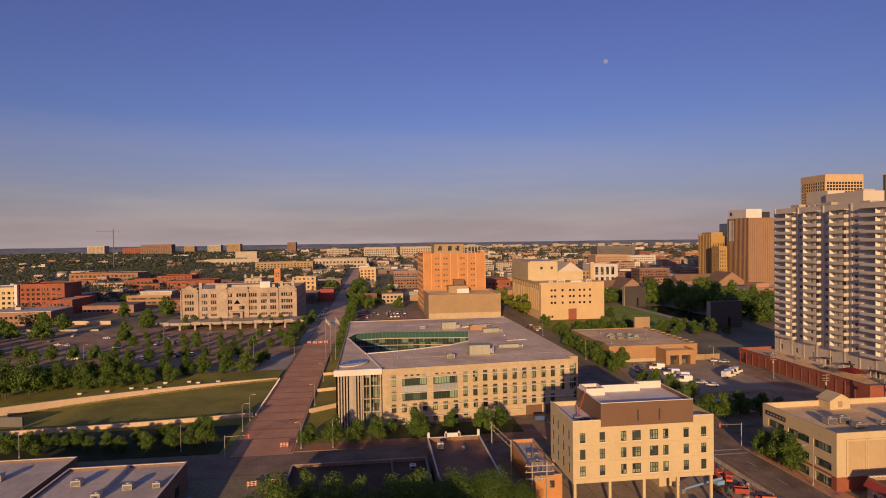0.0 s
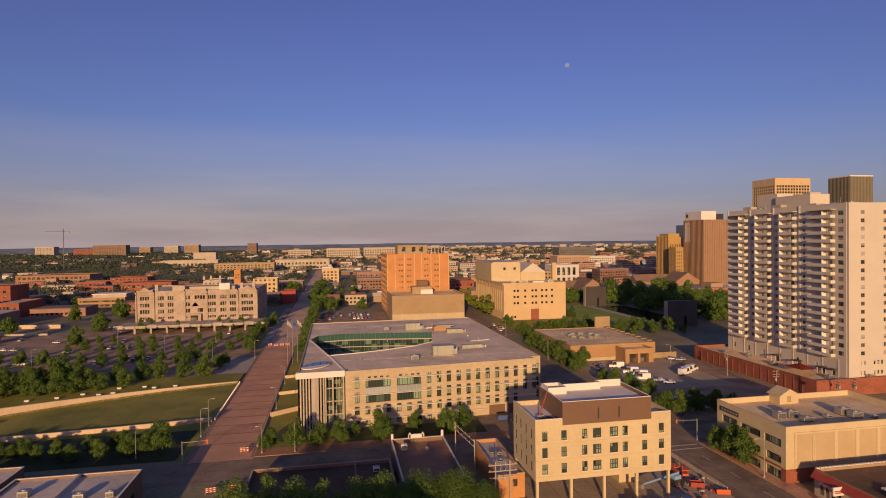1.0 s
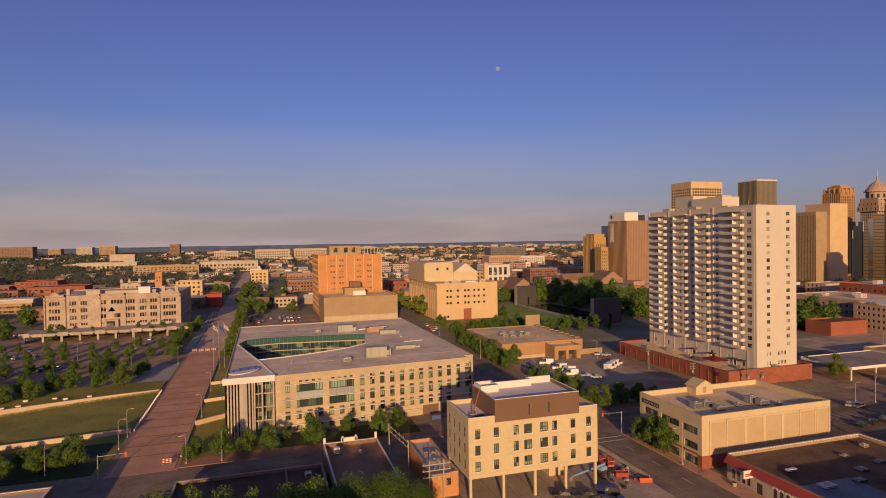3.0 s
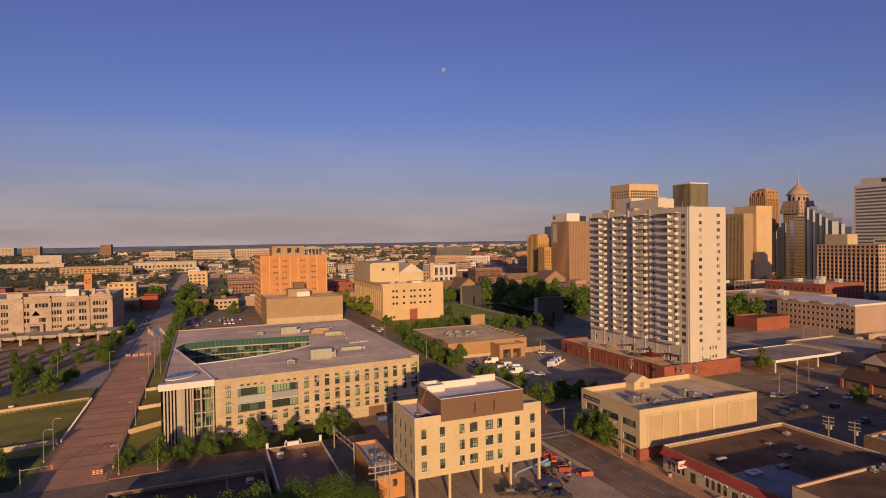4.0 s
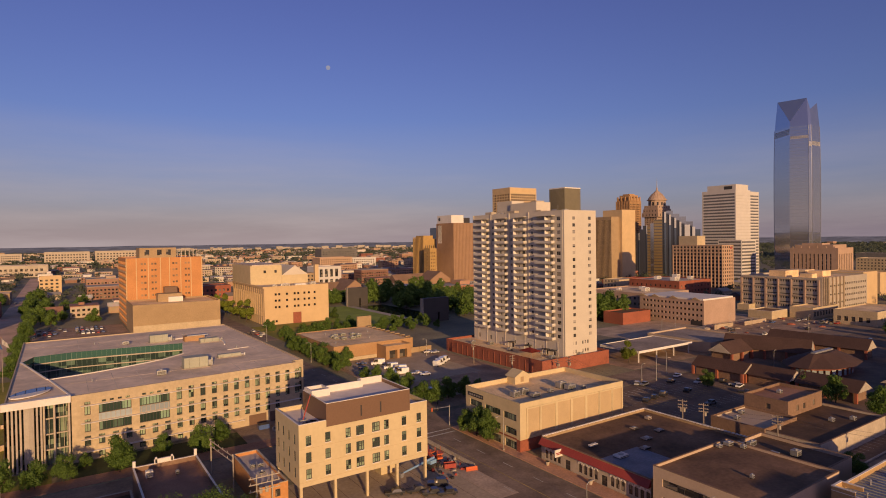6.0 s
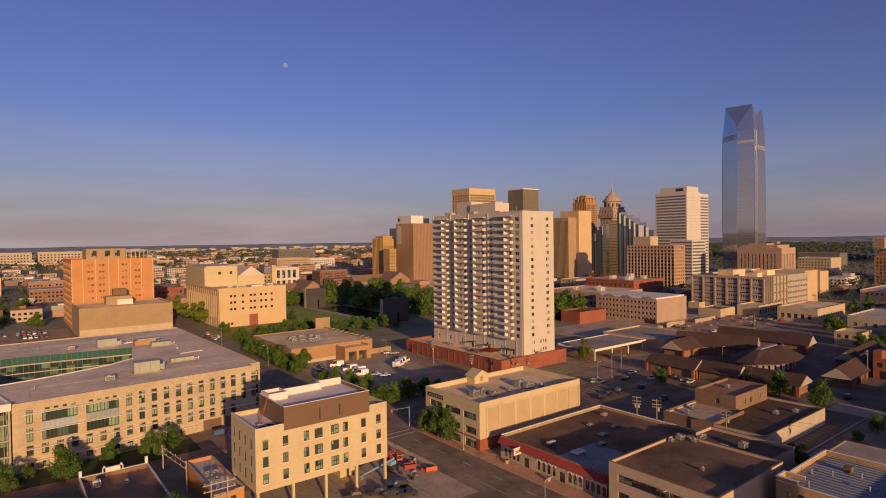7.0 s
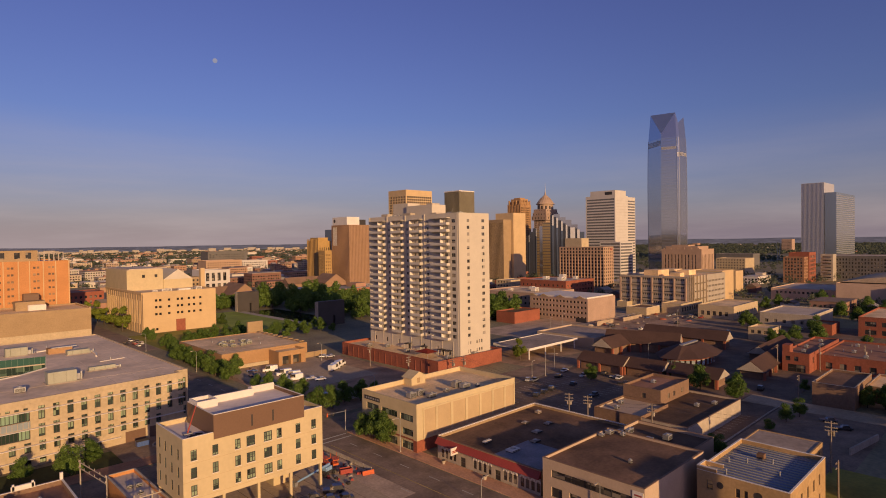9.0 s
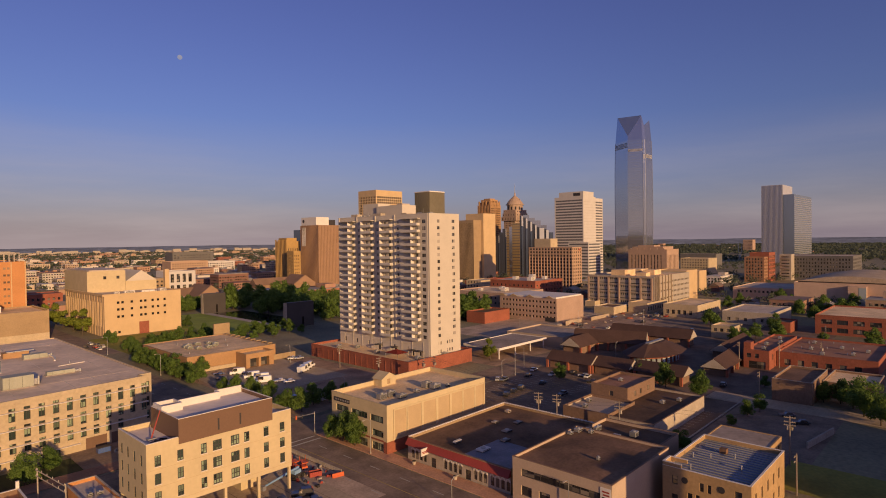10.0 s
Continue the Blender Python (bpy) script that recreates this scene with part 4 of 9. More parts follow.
part("roof", gable(bmesh.new(), -3.4, 3.4, -2.4, 2.4, 2.203, 4.1, "y"), M_CREAM, dorm)
part("vent", box(bmesh.new(), -0.6, 0.6, -2.06, -2.004, 0.5, 2.2), M_TANBRICK, dorm)
for x, y, w, d, h in ((108.4, 126, 2.4, 2.0, 1.7), (112, 126.5, 2.6, 2.0, 1.7), (113, 122.5, 2.8, 1.6, 1.2), (126, 125.2, 2.8, 2.2, 1.9), (126.8, 122.4, 3.0, 2.0, 1.6), (120, 123.6, 1.6, 1.4, 0.9), (131, 121, 1.2, 1.2, 0.8)):
    hvac_unit(x, y, GH - 1.3, w, d, h)

# ---- apartment tower on a brick podium ----
PD = [(1.5 + 4.2 * k, 4.9 + 4.2 * k, 0.8, 4.6) for k in range(16)]
pod = building("brick_podium", 166, 207, 175.5, 246, 6.0, M_REDBRICK, M_ROOFTAN, "red brick podium with recessed bays and terrace roof", coping=M_REDBRICK, category="podium", parapet=0.9)
for a, b, z0, z1 in PD:
    part("pilaster", box(bmesh.new(), -20.64, -20.504, 35.25 - a, 35.25 - a + 0.5, 0, 5.0), M_REDBRICK, pod)
T0, T1, TY0, TY1, TH = 181.0, 202.0, 178.1, 242.0, 69.0
FL = 3.02
floors = [12.4 + FL * k for k in range(18)]
LN = TY1 - TY0
bal = [(182.9, 193.9), (200.9, 208.4), (214.4, 222.4), (228.4, 239.5)]
nh = []
for z in floors:
    zz = z - 5.1 + 0.25
    for a, b in bal:
        u1 = TY1 - a - 0.4
        nh += [(u1 - 2.7, u1 - 0.7, zz + 0.05, zz + 2.2), (u1 - 5.6, u1 - 4.3, zz + 0.7, zz + 2.0)]
    for a in (196.6, 211.0, 225.0):
        u = TY1 - a
        nh.append((u - 1.4, u, zz + 0.8, zz + 2.1))
    nh.append((TY1 - 181.6, TY1 - 179.3, zz + 0.6, zz + 2.2))
nh += [(4 + 9.2 * k, 5.2 + 9.2 * k, 1.5, 3.6) for k in range(6)]
wh = [(x - T0, x - T0 + 1.9, z - 5.1 + 1.1, z - 5.1 + 2.5) for x in (186.9, 196.9) for z in floors]
wh += [(x - T0, x - T0 + 0.8, z, z + 1.5) for x in (184.9, 186.6, 188.3, 192.6, 194.2, 195.8) for z in (1.2, 4.9)]
tow = building("apartment_tower", T0, T1, TY0, TY1, TH - 5.1, M_TOWERWHITE, M_ROOFGREY, "white high-rise apartment tower with stacked balconies", {"N": nh, "W": wh}, M_BALCONYGLASS, None, depth=0.15, parapet=0.9, base=5.1, category="apartment tower")
tx, ty = (T1 - T0) / 2, (TY1 - TY0) / 2
cy = (TY0 + TY1) / 2
part("corner_pier", box(bmesh.new(), 0.15 - tx, 5.2 - tx, -ty - 0.9, -ty - 0.004, 0, TH - 5.1), M_TOWERWHITE, tow)
for a, b in bal:
    w = b - a
    bm = box(bmesh.new(), -1.9, 0, -w / 2, w / 2, -0.16, 0.06)
    balcony_slab = mesh_of("balcony", bm, M_TOWERWHITE)
    bm = bmesh.new()
    box(bm, -1.95, -1.87, -w / 2, w / 2, 0.1, 1.08)
    box(bm, -1.87, 0, -w / 2 - 0.02, -w / 2 + 0.06, 0.1, 1.08)
    box(bm, -1.87, 0, w / 2 - 0.06, w / 2 + 0.02, 0.1, 1.08)
    rail = mesh_of("balustrade", bm, M_TOWERGREY)
    divider = mesh_of("divider", box(bmesh.new(), -1.8, 0, -0.08, 0.08, 0.061, 2.6), M_WHITE)
    for z in floors:
        bo = part("balcony", balcony_slab, None, tow, at=pose(-tx - 0.004, (a + b) / 2 - cy, z - 5.1))
        part("balustrade", rail, None, bo)
        part("divider", divider, None, bo, at=pose(0, -w / 2 + 4.2 if w > 9 else w / 2 - 0.2, 0))
    part("canopy", box(bmesh.new(), -tx - 2.1, -tx - 0.004, a - 0.4 - cy, b + 0.4 - cy, floors[-1] + FL - 5.1 - 0.1, floors[-1] + FL - 5.1 + 0.2), M_TOWERWHITE, tow)
for y in (199.4, 213.2, 227.2, 241.4):
    part("wall_fin", box(bmesh.new(), -tx - 0.3, -tx - 0.004, y - 0.35 - cy, y + 0.35 - cy, 6.0, TH - 5.1), M_TOWERWHITE, tow)
pane_mesh = mesh_of("window_pane", box(bmesh.new(), 0, 0.03, -0.5, 0.5, 0, 1.5), M_GLASS)
for z in floors:
    for y in (179.85, 181.05):
        part("window_pane", pane_mesh, None, tow, at=pose(-tx + 0.06, y - cy, z - 5.1 + 0.9))
for k in range(9):
    part("base_rib", box(bmesh.new(), -tx - 0.14, -tx - 0.004, -ty + 3.2 + 7.1 * k, -ty + 3.7 + 7.1 * k, 0, 6.6), M_TOWERWHITE, tow)
for y, w in ((183.4, 3.2), (187.6, 2.6), (199.5, 3.0), (211.0, 2.6)):
    porch = thing("entrance_porch", T0 - 1.3, y, 5.1, "small porch with a dark flat canopy on a roof terrace", "porch", "terrace porches")
    part("canopy", box(bmesh.new(), -1.25, 1.28, -w / 2, w / 2, 2.5, 2.8), M_DARK, porch)
    part("door", box(bmesh.new(), 1.2, 1.28, -0.6, 0.6, 0, 2.1), M_DARK, porch)
    for s in (-1, 1):
        part("post", box(bmesh.new(), -1.1, -0.9, s * (w / 2 - 0.2) - 0.1, s * (w / 2 - 0.2) + 0.1, 0, 2.497), M_TOWERWHITE, porch)
for x0, x1, y0, y1, h, m in ((-5, 4, -10, 8.4, 5.8, M_TOWERWHITE), (-4, 4, 8.6, 20, 7.4, M_TOWERWHITE), (4.2, 7, -4, 6, 3.2, M_PALESTONE), (-8, -5.2, 2, 8, 2.2, M_PALESTONE), (-6, -2, -14, -10.4, 1.8, M_PALESTONE), (-7, -3, 21, 26, 2.4, M_PALESTONE), (-3, 2, -8, -4, 6.6, M_PALESTONE)):
    part("plant_room", box(bmesh.new(), x0, x1, y0, y1, TH - 6.0, TH - 6.0 + h), m, tow)
for y in (-24, 6, 15, 22):
    part("antenna", tube(bmesh.new(), (-5, y, TH - 6.0), (-5, y, TH - 2.6), 0.08, sides=5), M_METAL, tow)
part("roof_railing", box(bmesh.new(), -8, -7.9, -26, -23, TH - 6.0, TH - 4.4), M_METAL, tow)
for k, (x, y) in enumerate(((186, 181), (188, 183.5), (185, 226), (187, 231), (184.5, 222))):
    hvac_unit(x, y, TH - 0.9, 1.8, 1.8, 1.4)
sail = thing("shade_sail", 172.5, 190, 5.1, "red fabric shade canopy on a roof terrace", "canopy")
for x, y in ((-3, -4), (3, -4), (-3, 4), (3, 4)):
    part("post", tube(bmesh.new(), (x, y, 0), (x, y, 2.4), 0.08, sides=6), M_METAL, sail)
bm = bmesh.new()
v = [bm.verts.new(p) for p in ((-3.3, -4.3, 2.4), (3.3, -4.3, 2.4), (3.3, 4.3, 2.4), (-3.3, 4.3, 2.4), (0, 0, 3.9))]
for i in range(4):
    bm.faces.new((v[i], v[(i + 1) % 4], v[4]))
bmesh.ops.solidify(bm, geom=bm.faces[:], thickness=0.05)
part("fabric", bm, M_REDROOF, sail)
for x, y in ((174, 205), (176, 222), (171, 230), (176, 180), (190, 176.8)):
    hvac_unit(x, y, 5.1, 2.4, 1.8, 1.5)

# ---- stone school on its terrace ----
groups = [(-128.7, -122.5), (-117.5, -113.4), (-111.3, -107.4), (-100.2, -96.8), (-86.0, -80.3), (-77.7, -73.4), (-71.5, -67.2), (-63.8, -55.9)]
sw = []
for a, b in groups:
    n = max(2, round((b - a) / 1.55))
    for k in range(n):
        u = a + 131.3 + k * (b - a) / n
        sw += [(u, u + (b - a) / n - 0.35, z, z + h) for z, h in ((19.4, 2.5), (14.8, 2.5), (10.4, 2.6), (6.6, 1.5))]
for k in range(4):
    u = -94.2 + 131.3 + k * 1.75
    sw.append((u, u + 1.35, 19.4, 21.9))
sw += [(-92.4 + 131.3, -88.9 + 131.3, 10.6, 13.2)]
school = building("stone_school", -131.3, -53.2, 417, 473, 25.4, M_SCHOOL, M_ROOFGREY, "tan stone four-storey school with a gabled entrance", {"W": sw, "S": row(3, 5, 10, 2.2, 6.5, 4.3, 4, 2.4)}, M_GLASS, None, depth=0.4, coping=M_PALESTONE, category="school")
for x0, x1, proud in ((-39.1, -27.2, 0.9), (25.8, 39.1, 0.9), (-8.5, 6.5, 0.7)):
    bm = bmesh.new()
    for q in (x0, x1 - 0.8):
        box(bm, q, q + 0.8, -28 - proud, -28.004, 5.0, 26.2)
    box(bm, x0, x1, -28 - proud, -28.004, 22.8, 23.3)
    box(bm, x0, x1, -28 - proud, -28.004, 24.9, 26.2)
    part("bay_surround", bm, M_SCHOOL, school)
for x in (-33, 32.5):
    part("gablet", gable(bmesh.new(), x - 3, x + 3, -28.9, -27.8, 26.203, 28.2, "y"), M_SCHOOL, school)
bm = bmesh.new()
v = [bm.verts.new(p) for p in ((-1.6 - 2.2, -28.06, 14.6), (-1.6 + 2.2, -28.06, 14.6), (-1.6, -28.06, 17.6))]
bm.faces.new(v)
bmesh.ops.solidify(bm, geom=bm.faces[:], thickness=0.1)
part("arch_window", bm, M_GLASS, school)
part("porch", box(bmesh.new(), -6.0, 2.5, -30.5, -28.1, 5.0, 9.6), M_SCHOOL, school)
part("porch_opening", box(bmesh.new(), -4.2, 0.7, -30.55, -30.504, 5.1, 8.6), M_GLASS, school)
part("roof_block", box(bmesh.new(), -14, 22, -14, 0, 24.0, 26.9), M_PALESTONE, school)
part("roof_block", box(bmesh.new(), 12, 19, -17, -10, 24.7, 29), M_WHITE, school)
part("roof_block", box(bmesh.new(), -18, -10, -20, -14, 24.7, 28), M_PALESTONE, school)
for x in (-28, 27, 35):
    part("chimney", box(bmesh.new(), x, x + 2, -24, -22, 24.7, 29.5), M_PALESTONE, school)
terr = thing("school_terrace", -92, 405, 0, "concrete terrace deck on piers before the school", "terrace", kind="structure")
part("deck", box(bmesh.new(), -46, 46, -9, 11.9, 4.2, 5.0), M_CONCRETE, terr)
for k in range(14):
    part("terrace_edge", box(bmesh.new(), -46 + k * 6.6, -40.4 + k * 6.6, -9.3, -9.004, 3.5, 5.2 + 0.5 * (k % 3 == 0)), M_CONCRETE, terr)
for k in range(10):
    part("pier", box(bmesh.new(), -44 + k * 9.6, -42.8 + k * 9.6, -8.6, -7.6, 0, 4.2), M_CONCRETE, terr)

# ---- orange brick block and its annex ----
cw = [(x - 39.5, x - 39.5 + 1.35, z, z + 1.35) for x0 in (48.5, 55.0, 68.5, 76.6) for x in (x0, x0 + 2.0) for z in [20.4 + 4.35 * k for k in range(6)]]
cn = [(2 + 4.2 * k, 5 + 4.2 * k, 3.2 + 4.35 * j, 5.2 + 4.35 * j) for k in range(13) for j in range(10)]
orange = building("orange_brick_block", 39.5, 88.5, 448, 506, 47, M_ORANGE, M_ROOFGREY, "tall orange brick block with pale vertical ribs", {"W": cw, "N": cn}, M_SMALLGLASS, None, depth=0.2)
for x in (39.6, 45.7, 53.1, 60.8, 66.6, 73.9, 80.7, 88.0):
    part("rib", box(bmesh.new(), x - 64 - 0.25, x - 64 + 0.25, -29.35, -29.004, 0, 47.1), M_PEACH, orange)
for j in range(10):
    part("floor_band", box(bmesh.new(), -24.9, -24.504, -28.8, 28.8, 2.0 + 4.35 * j, 2.9 + 4.35 * j), M_PEACH, orange)
part("roof_house", box(bmesh.new(), -15.2, 8.5, -20, 0, 46.2, 53.8), M_TANBRICK, orange)
for x0, x1 in ((-12, -9), (-4, -1), (2, 5)):
    part("roof_house_window", box(bmesh.new(), x0, x1, -20.06, -20.004, 48.5, 52.5), M_GLASS, orange)
for y in (-20, -6):
    for k in range(6):
        part("roof_post", box(bmesh.new(), 9 + k * 2.7, 9.5 + k * 2.7, y, y + 0.5, 46.2, 52.0), M_CONCRETE, orange)
    part("roof_beam", box(bmesh.new(), 9, 23, y - 0.1, y + 0.6, 52.003, 52.6), M_CONCRETE, orange)
annex = building("tan_brick_annex", 39, 91, 406, 446.5, 18.4, M_TANBRICK, M_ROOFTAN, "plain tan brick annex with a low stepped roof", coping=M_TANBRICK)
part("base_course", box(bmesh.new(), -25.9, 25.9, -20.6, -20.254, 0, 5.4), M_LIMESTONE, annex)
for k in range(11):
    part("brick_course", box(bmesh.new(), -25.9, 25.9, -20.36, -20.254, 6.0 + 1.08 * k, 6.42 + 1.08 * k), M_TANBRICK, annex)
for k in range(8):
    part("parapet_step", box(bmesh.new(), 25.0, 26.0, -20 + 5 * k, -17 + 5 * k, 18.52, 19.0), M_TANBRICK, annex)
part("roof_house", box(bmesh.new(), -9, 6, 0, 10, 17.6, 23.0), M_TANBRICK, annex)
part("roof_house_panel", box(bmesh.new(), -3, 6, -2.5, -0.004, 17.7, 21), M_WHITE, annex)
part("roof_house", box(bmesh.new(), -3.5, 4.5, 10.1, 16, 17.6, 27), M_BROWNPANEL, annex)

# ---- peach museum block ----
dw = [(x - 117, x - 117 + 1.55, z, z + 1.5) for x in (124.1, 126.6, 132.0, 137.5, 140.1, 144.6, 147.9, 152.1) for z in (20.0, 15.7, 11.2)]
museum = building("peach_museum", 117, 163.3, 394, 477, 26.2, M_PEACH, M_ROOFGREY, "peach-coloured museum block with small square windows", {"W": dw + [(7.5, 9.0, 1.5, 3.0)], "N": row(4, 5.2, 15, 1.2, 6, 0, 1, 15)}, M_TOWERGLASS, None, depth=0.4, coping=M_PEACH, category="museum")
for k in range(16):
    part("pilaster", box(bmesh.new(), -23.35, -23.154, 38.6 - k * 5.2, 40.0 - k * 5.2, 0, 25.0), M_PEACH, museum)
part("cornice", box(bmesh.new(), -23.9, -23.154, -41, 41, 25.0, 26.3), M_PEACH, museum)
part("brick_door_surround", box(bmesh.new(), -3.2, 2.6, -41.9, -41.504, 0, 7.6), M_REDBRICK, museum, "red brick infilled doorway")
part("upper_storey", box(bmesh.new(), -23.5, -0.5, -10, 41.2, 25.4, 39.5), M_CREAM, museum)
part("upper_roof", box(bmesh.new(), -22, -1, -9.5, 40.5, 39.503, 40.2), M_ROOFGREY, museum)
for x in (-14, -6):
    part("upper_window", box(bmesh.new(), x, x + 1.8, -10.06, -10.004, 34, 36), M_GLASS, museum)
part("gabled_hall", box(bmesh.new(), 0, 20, -9, 30, 25.4, 32), M_CREAM, museum)
part("hall_roof", gable(bmesh.new(), 0, 20, -9.3, 30.3, 32.003, 39.0, "y"), M_TOWERWHITE, museum)
part("chimney", box(bmesh.new(), 25.5, 28.5, -10, -7, 0, 39), M_PEACH, museum)
for x, y, w, d, h in ((126, 400, 3, 2, 1.6), (134, 402, 6, 2.4, 1.8), (145, 401, 8, 2.4, 1.5), (155, 403, 4, 3, 2)):
    hvac_unit(x, y, 25.5, w, d, h, M_WHITE)

# ---- low tan brick depot ----
depot = building("low_brick_depot", 107, 150, 253, 304, 7.3, M_DEPOT, M_ROOFTAN, "low tan brick building with a gravel roof", coping=M_TANBRICK, parapet=0.3, category="building")
part("base_course", box(bmesh.new(), -21.6, 0.6, -26.2, -25.504, 0, 1.6), M_LIMESTONE, depot)
wing = building("depot_garage_wing", 129.5, 143.5, 243.5, 252.9, 6.4, M_DEPOT, M_ROOFTAN, "tan brick garage wing with two open bays", {"W": [(1.8, 6.2, 0.05, 4.2), (7.4, 11.6, 0.05, 4.2)]}, M_GLASS, None, depth=2.2, coping=M_TANBRICK)
pylon = thing("sign_wall", 150, 309, 0, "tall tan brick sign wall behind a low roof", "wall")
part("wall", box(bmesh.new(), -4.5, 4.5, -0.6, 0.6, 0, 12.5), M_TANBRICK, pylon)
random.seed(12)
for k in range(9):
    a_ = k * math.tau / 9
    hvac_unit(123.5 + 7.0 * math.cos(a_) + random.random(), 276 + 6.5 * math.sin(a_) + random.random(), 7.0, 2.4, 2.2, 1.3, M_UNIT)
for k in range(9):
    part("parapet_step", box(bmesh.new(), 19.4, 22.0, -22 + k * 5.4, -19.4 + k * 5.4, 7.42, 7.8), M_TANBRICK, depot)
for x, y in ((112, 262), (118, 290), (133, 268), (140, 284)):
    vent_pipe(x, y, 7.0)
fence = thing("lot_wall", 154, 251.5, 0, "low tan block wall by a parking lot", "wall")
part("wall", box(bmesh.new(), -6, 6, -0.3, 0.3, 0, 2.6), M_TANBRICK, fence)

# ---- dark memorial gates and the pool between them ----
for x, y, w, h in ((219, 338.5, 21, 16.5), (218.5, 463, 19, 16)):
    gate = thing("memorial_gate", x, y, 0, "tall dark bronze gate wall with a narrow opening", "monument", "memorial gates")
    bm = bmesh.new()
    facade(bm, (-w / 2, -1.8), (w / 2, -1.8), 0, h, [(w * 0.56, w * 0.56 + 1.6, 0.0, 6.5)], 3.5)
    box(bm, -w / 2, w / 2, 1.75, 1.8, 0, h)
    box(bm, -w / 2, -w / 2 + 0.05, -1.8, 1.75, 0, h)
    box(bm, w / 2 - 0.05, w / 2, -1.8, 1.75, 0, h)
    box(bm, -w / 2, w / 2, -1.8, 1.8, h - 0.05, h + 0.05)
    part("wall", bm, M_BRONZE, gate)
    part("side_panel", box(bmesh.new(), -w / 2 - 0.3, -w / 2 - 0.004, -1.9, 1.9, 0, h), M_CONCRETE, gate)
slab("water", rect(214, 240, 350, 455), 0.01, 0.08, M_POOL, "still reflecting pool between two gates", "pool")
slab("pavement_3", rect(208, 213.9, 345, 460), 0.005, 0.14, M_CONCRETE, "pale paved walk beside the pool", "pavement")

# ---- gabled church houses by the park ----
def church(x, y, w, d, h, rh, along):
    ob = thing("brick_church", x, y, 0, "red brick church with a steep brown roof", "church", "churches")
    part("wall", box(bmesh.new(), -w / 2, w / 2, -d / 2, d / 2, 0, h), M_BROWNSTONE, ob)
    part("roof", gable(bmesh.new(), -w / 2 - 0.5, w / 2 + 0.5, -d / 2 - 0.5, d / 2 + 0.5, h + 0.003, h + rh, along), M_DARKBRICK, ob)
    if along == "y":
        part("front_gable", gable(bmesh.new(), -w / 2, w / 2, -d / 2 - 1.0, -d / 2 - 0.504, h, h + rh - 0.5, "y"), M_BROWNSTONE, ob)
    part("rose_window", tube(bmesh.new(), (0, -d / 2 - 1.2, h * 0.8), (0, -d / 2 - 1.004, h * 0.8), 2.6, sides=20), M_WHITE, ob)


church(240, 530, 26, 34, 9, 10, "y")
church(222, 540, 30, 18, 8, 8, "x")
church(352, 545, 26, 26, 13, 9, "y")
church(330, 560, 46, 16, 12, 7, "x")

# ---- parking garage and its neighbours ----
jn = []
for k in range(16):
    for j in range(4):
        jn.append((2.5 + k * 2.85, 4.2 + k * 2.85, 2.2 + j * 3.5, 3.7 + j * 3.5))
garage = building("parking_garage", 338, 374, 211, 259, 16.0, M_GARAGE, M_ROOFGREY, "pinkish brick parking garage with rows of openings", {"N": jn}, M_TOWERGLASS, None, depth=0.8, category="parking garage")
for y in (-18, -2, 12, 22):
    part("gable_cap", gable(bmesh.new(), -18.3, -17.6, y - 3.5, y + 3.5, 16.003, 17.8, "x"), M_TANBRICK, garage)
part("roof_deck", box(bmesh.new(), -17, 17, -23, 23, 15.35, 16.9), M_WHITE, garage)
part("ramp_opening", box(bmesh.new(), -18.06, -18.004, -23, -15, 0.1, 3.0), M_DARK, garage)
building("garage_annex", 352, 400, 262, 318, 16, M_GARAGE, M_ROOFTAN, "long tan brick building behind a garage", {"N": row(3, 4, 13, 1.8, 3, 4, 3, 1.8)}, M_GLASS, None)
for x, y, w, d, h in ((372, 280, 5, 4, 3), (384, 292, 4, 3, 2.4), (366, 300, 3, 3, 2)):
    hvac_unit(x, y, 15.3, w, d, h, M_WHITE)
for x, y, w, d, h in ((464, 318, 8, 5, 3.4), (478, 326, 5, 5, 5), (470, 340, 6, 4, 3), (488, 318, 4, 4, 3)):
    hvac_unit(x, y, 16.8, w if w < 6 else 5.9, d, h, M_WHITE)
building("red_brick_store", 304, 332, 246, 262, 7.6, M_REDBRICK, M_ROOFBROWN, "low red brick store", coping=M_REDBRICK)
building("red_brick_warehouse", 452, 500, 305, 358, 17.5, M_REDBRICK, M_ROOFGREY, "red brick warehouse with a flat roof", {"N": row(3, 5, 10, 1.6, 3, 4.4, 3, 2.0), "W": row(3, 5, 9, 1.6, 3, 4.4, 3, 2.0)}, M_GLASS, None)
building("white_shed", 399, 420, 200, 216, 5.5, M_LIMESTONE, M_ROOFBROWN, "small white shed with a dark roof", coping=M_WHITE)
building("white_long_shed", 437, 475, 236, 245, 4.5, M_LIMESTONE, M_ROOFLIGHT, "long low white shed")
building("tan_store", 421, 458, 184, 199, 7.5, M_LIMESTONE, M_ROOFTAN, "low tan store with large windows", {"W": row(1.5, 4.2, 8, 2.6, 1.6, 0, 1, 3.2)}, M_GLASS, None, coping=M_LIMESTONE)
building("cream_store", 414, 462, 145, 169, 9, M_LIMESTONE, M_ROOFTAN, "low cream store with a stepped front", {"N": row(2, 4, 5, 2.2, 2, 0, 1, 3), "W": row(6, 4.2, 9, 1.6, 3, 0, 1, 2.0)}, M_GLASS, None, coping=M_CREAM)
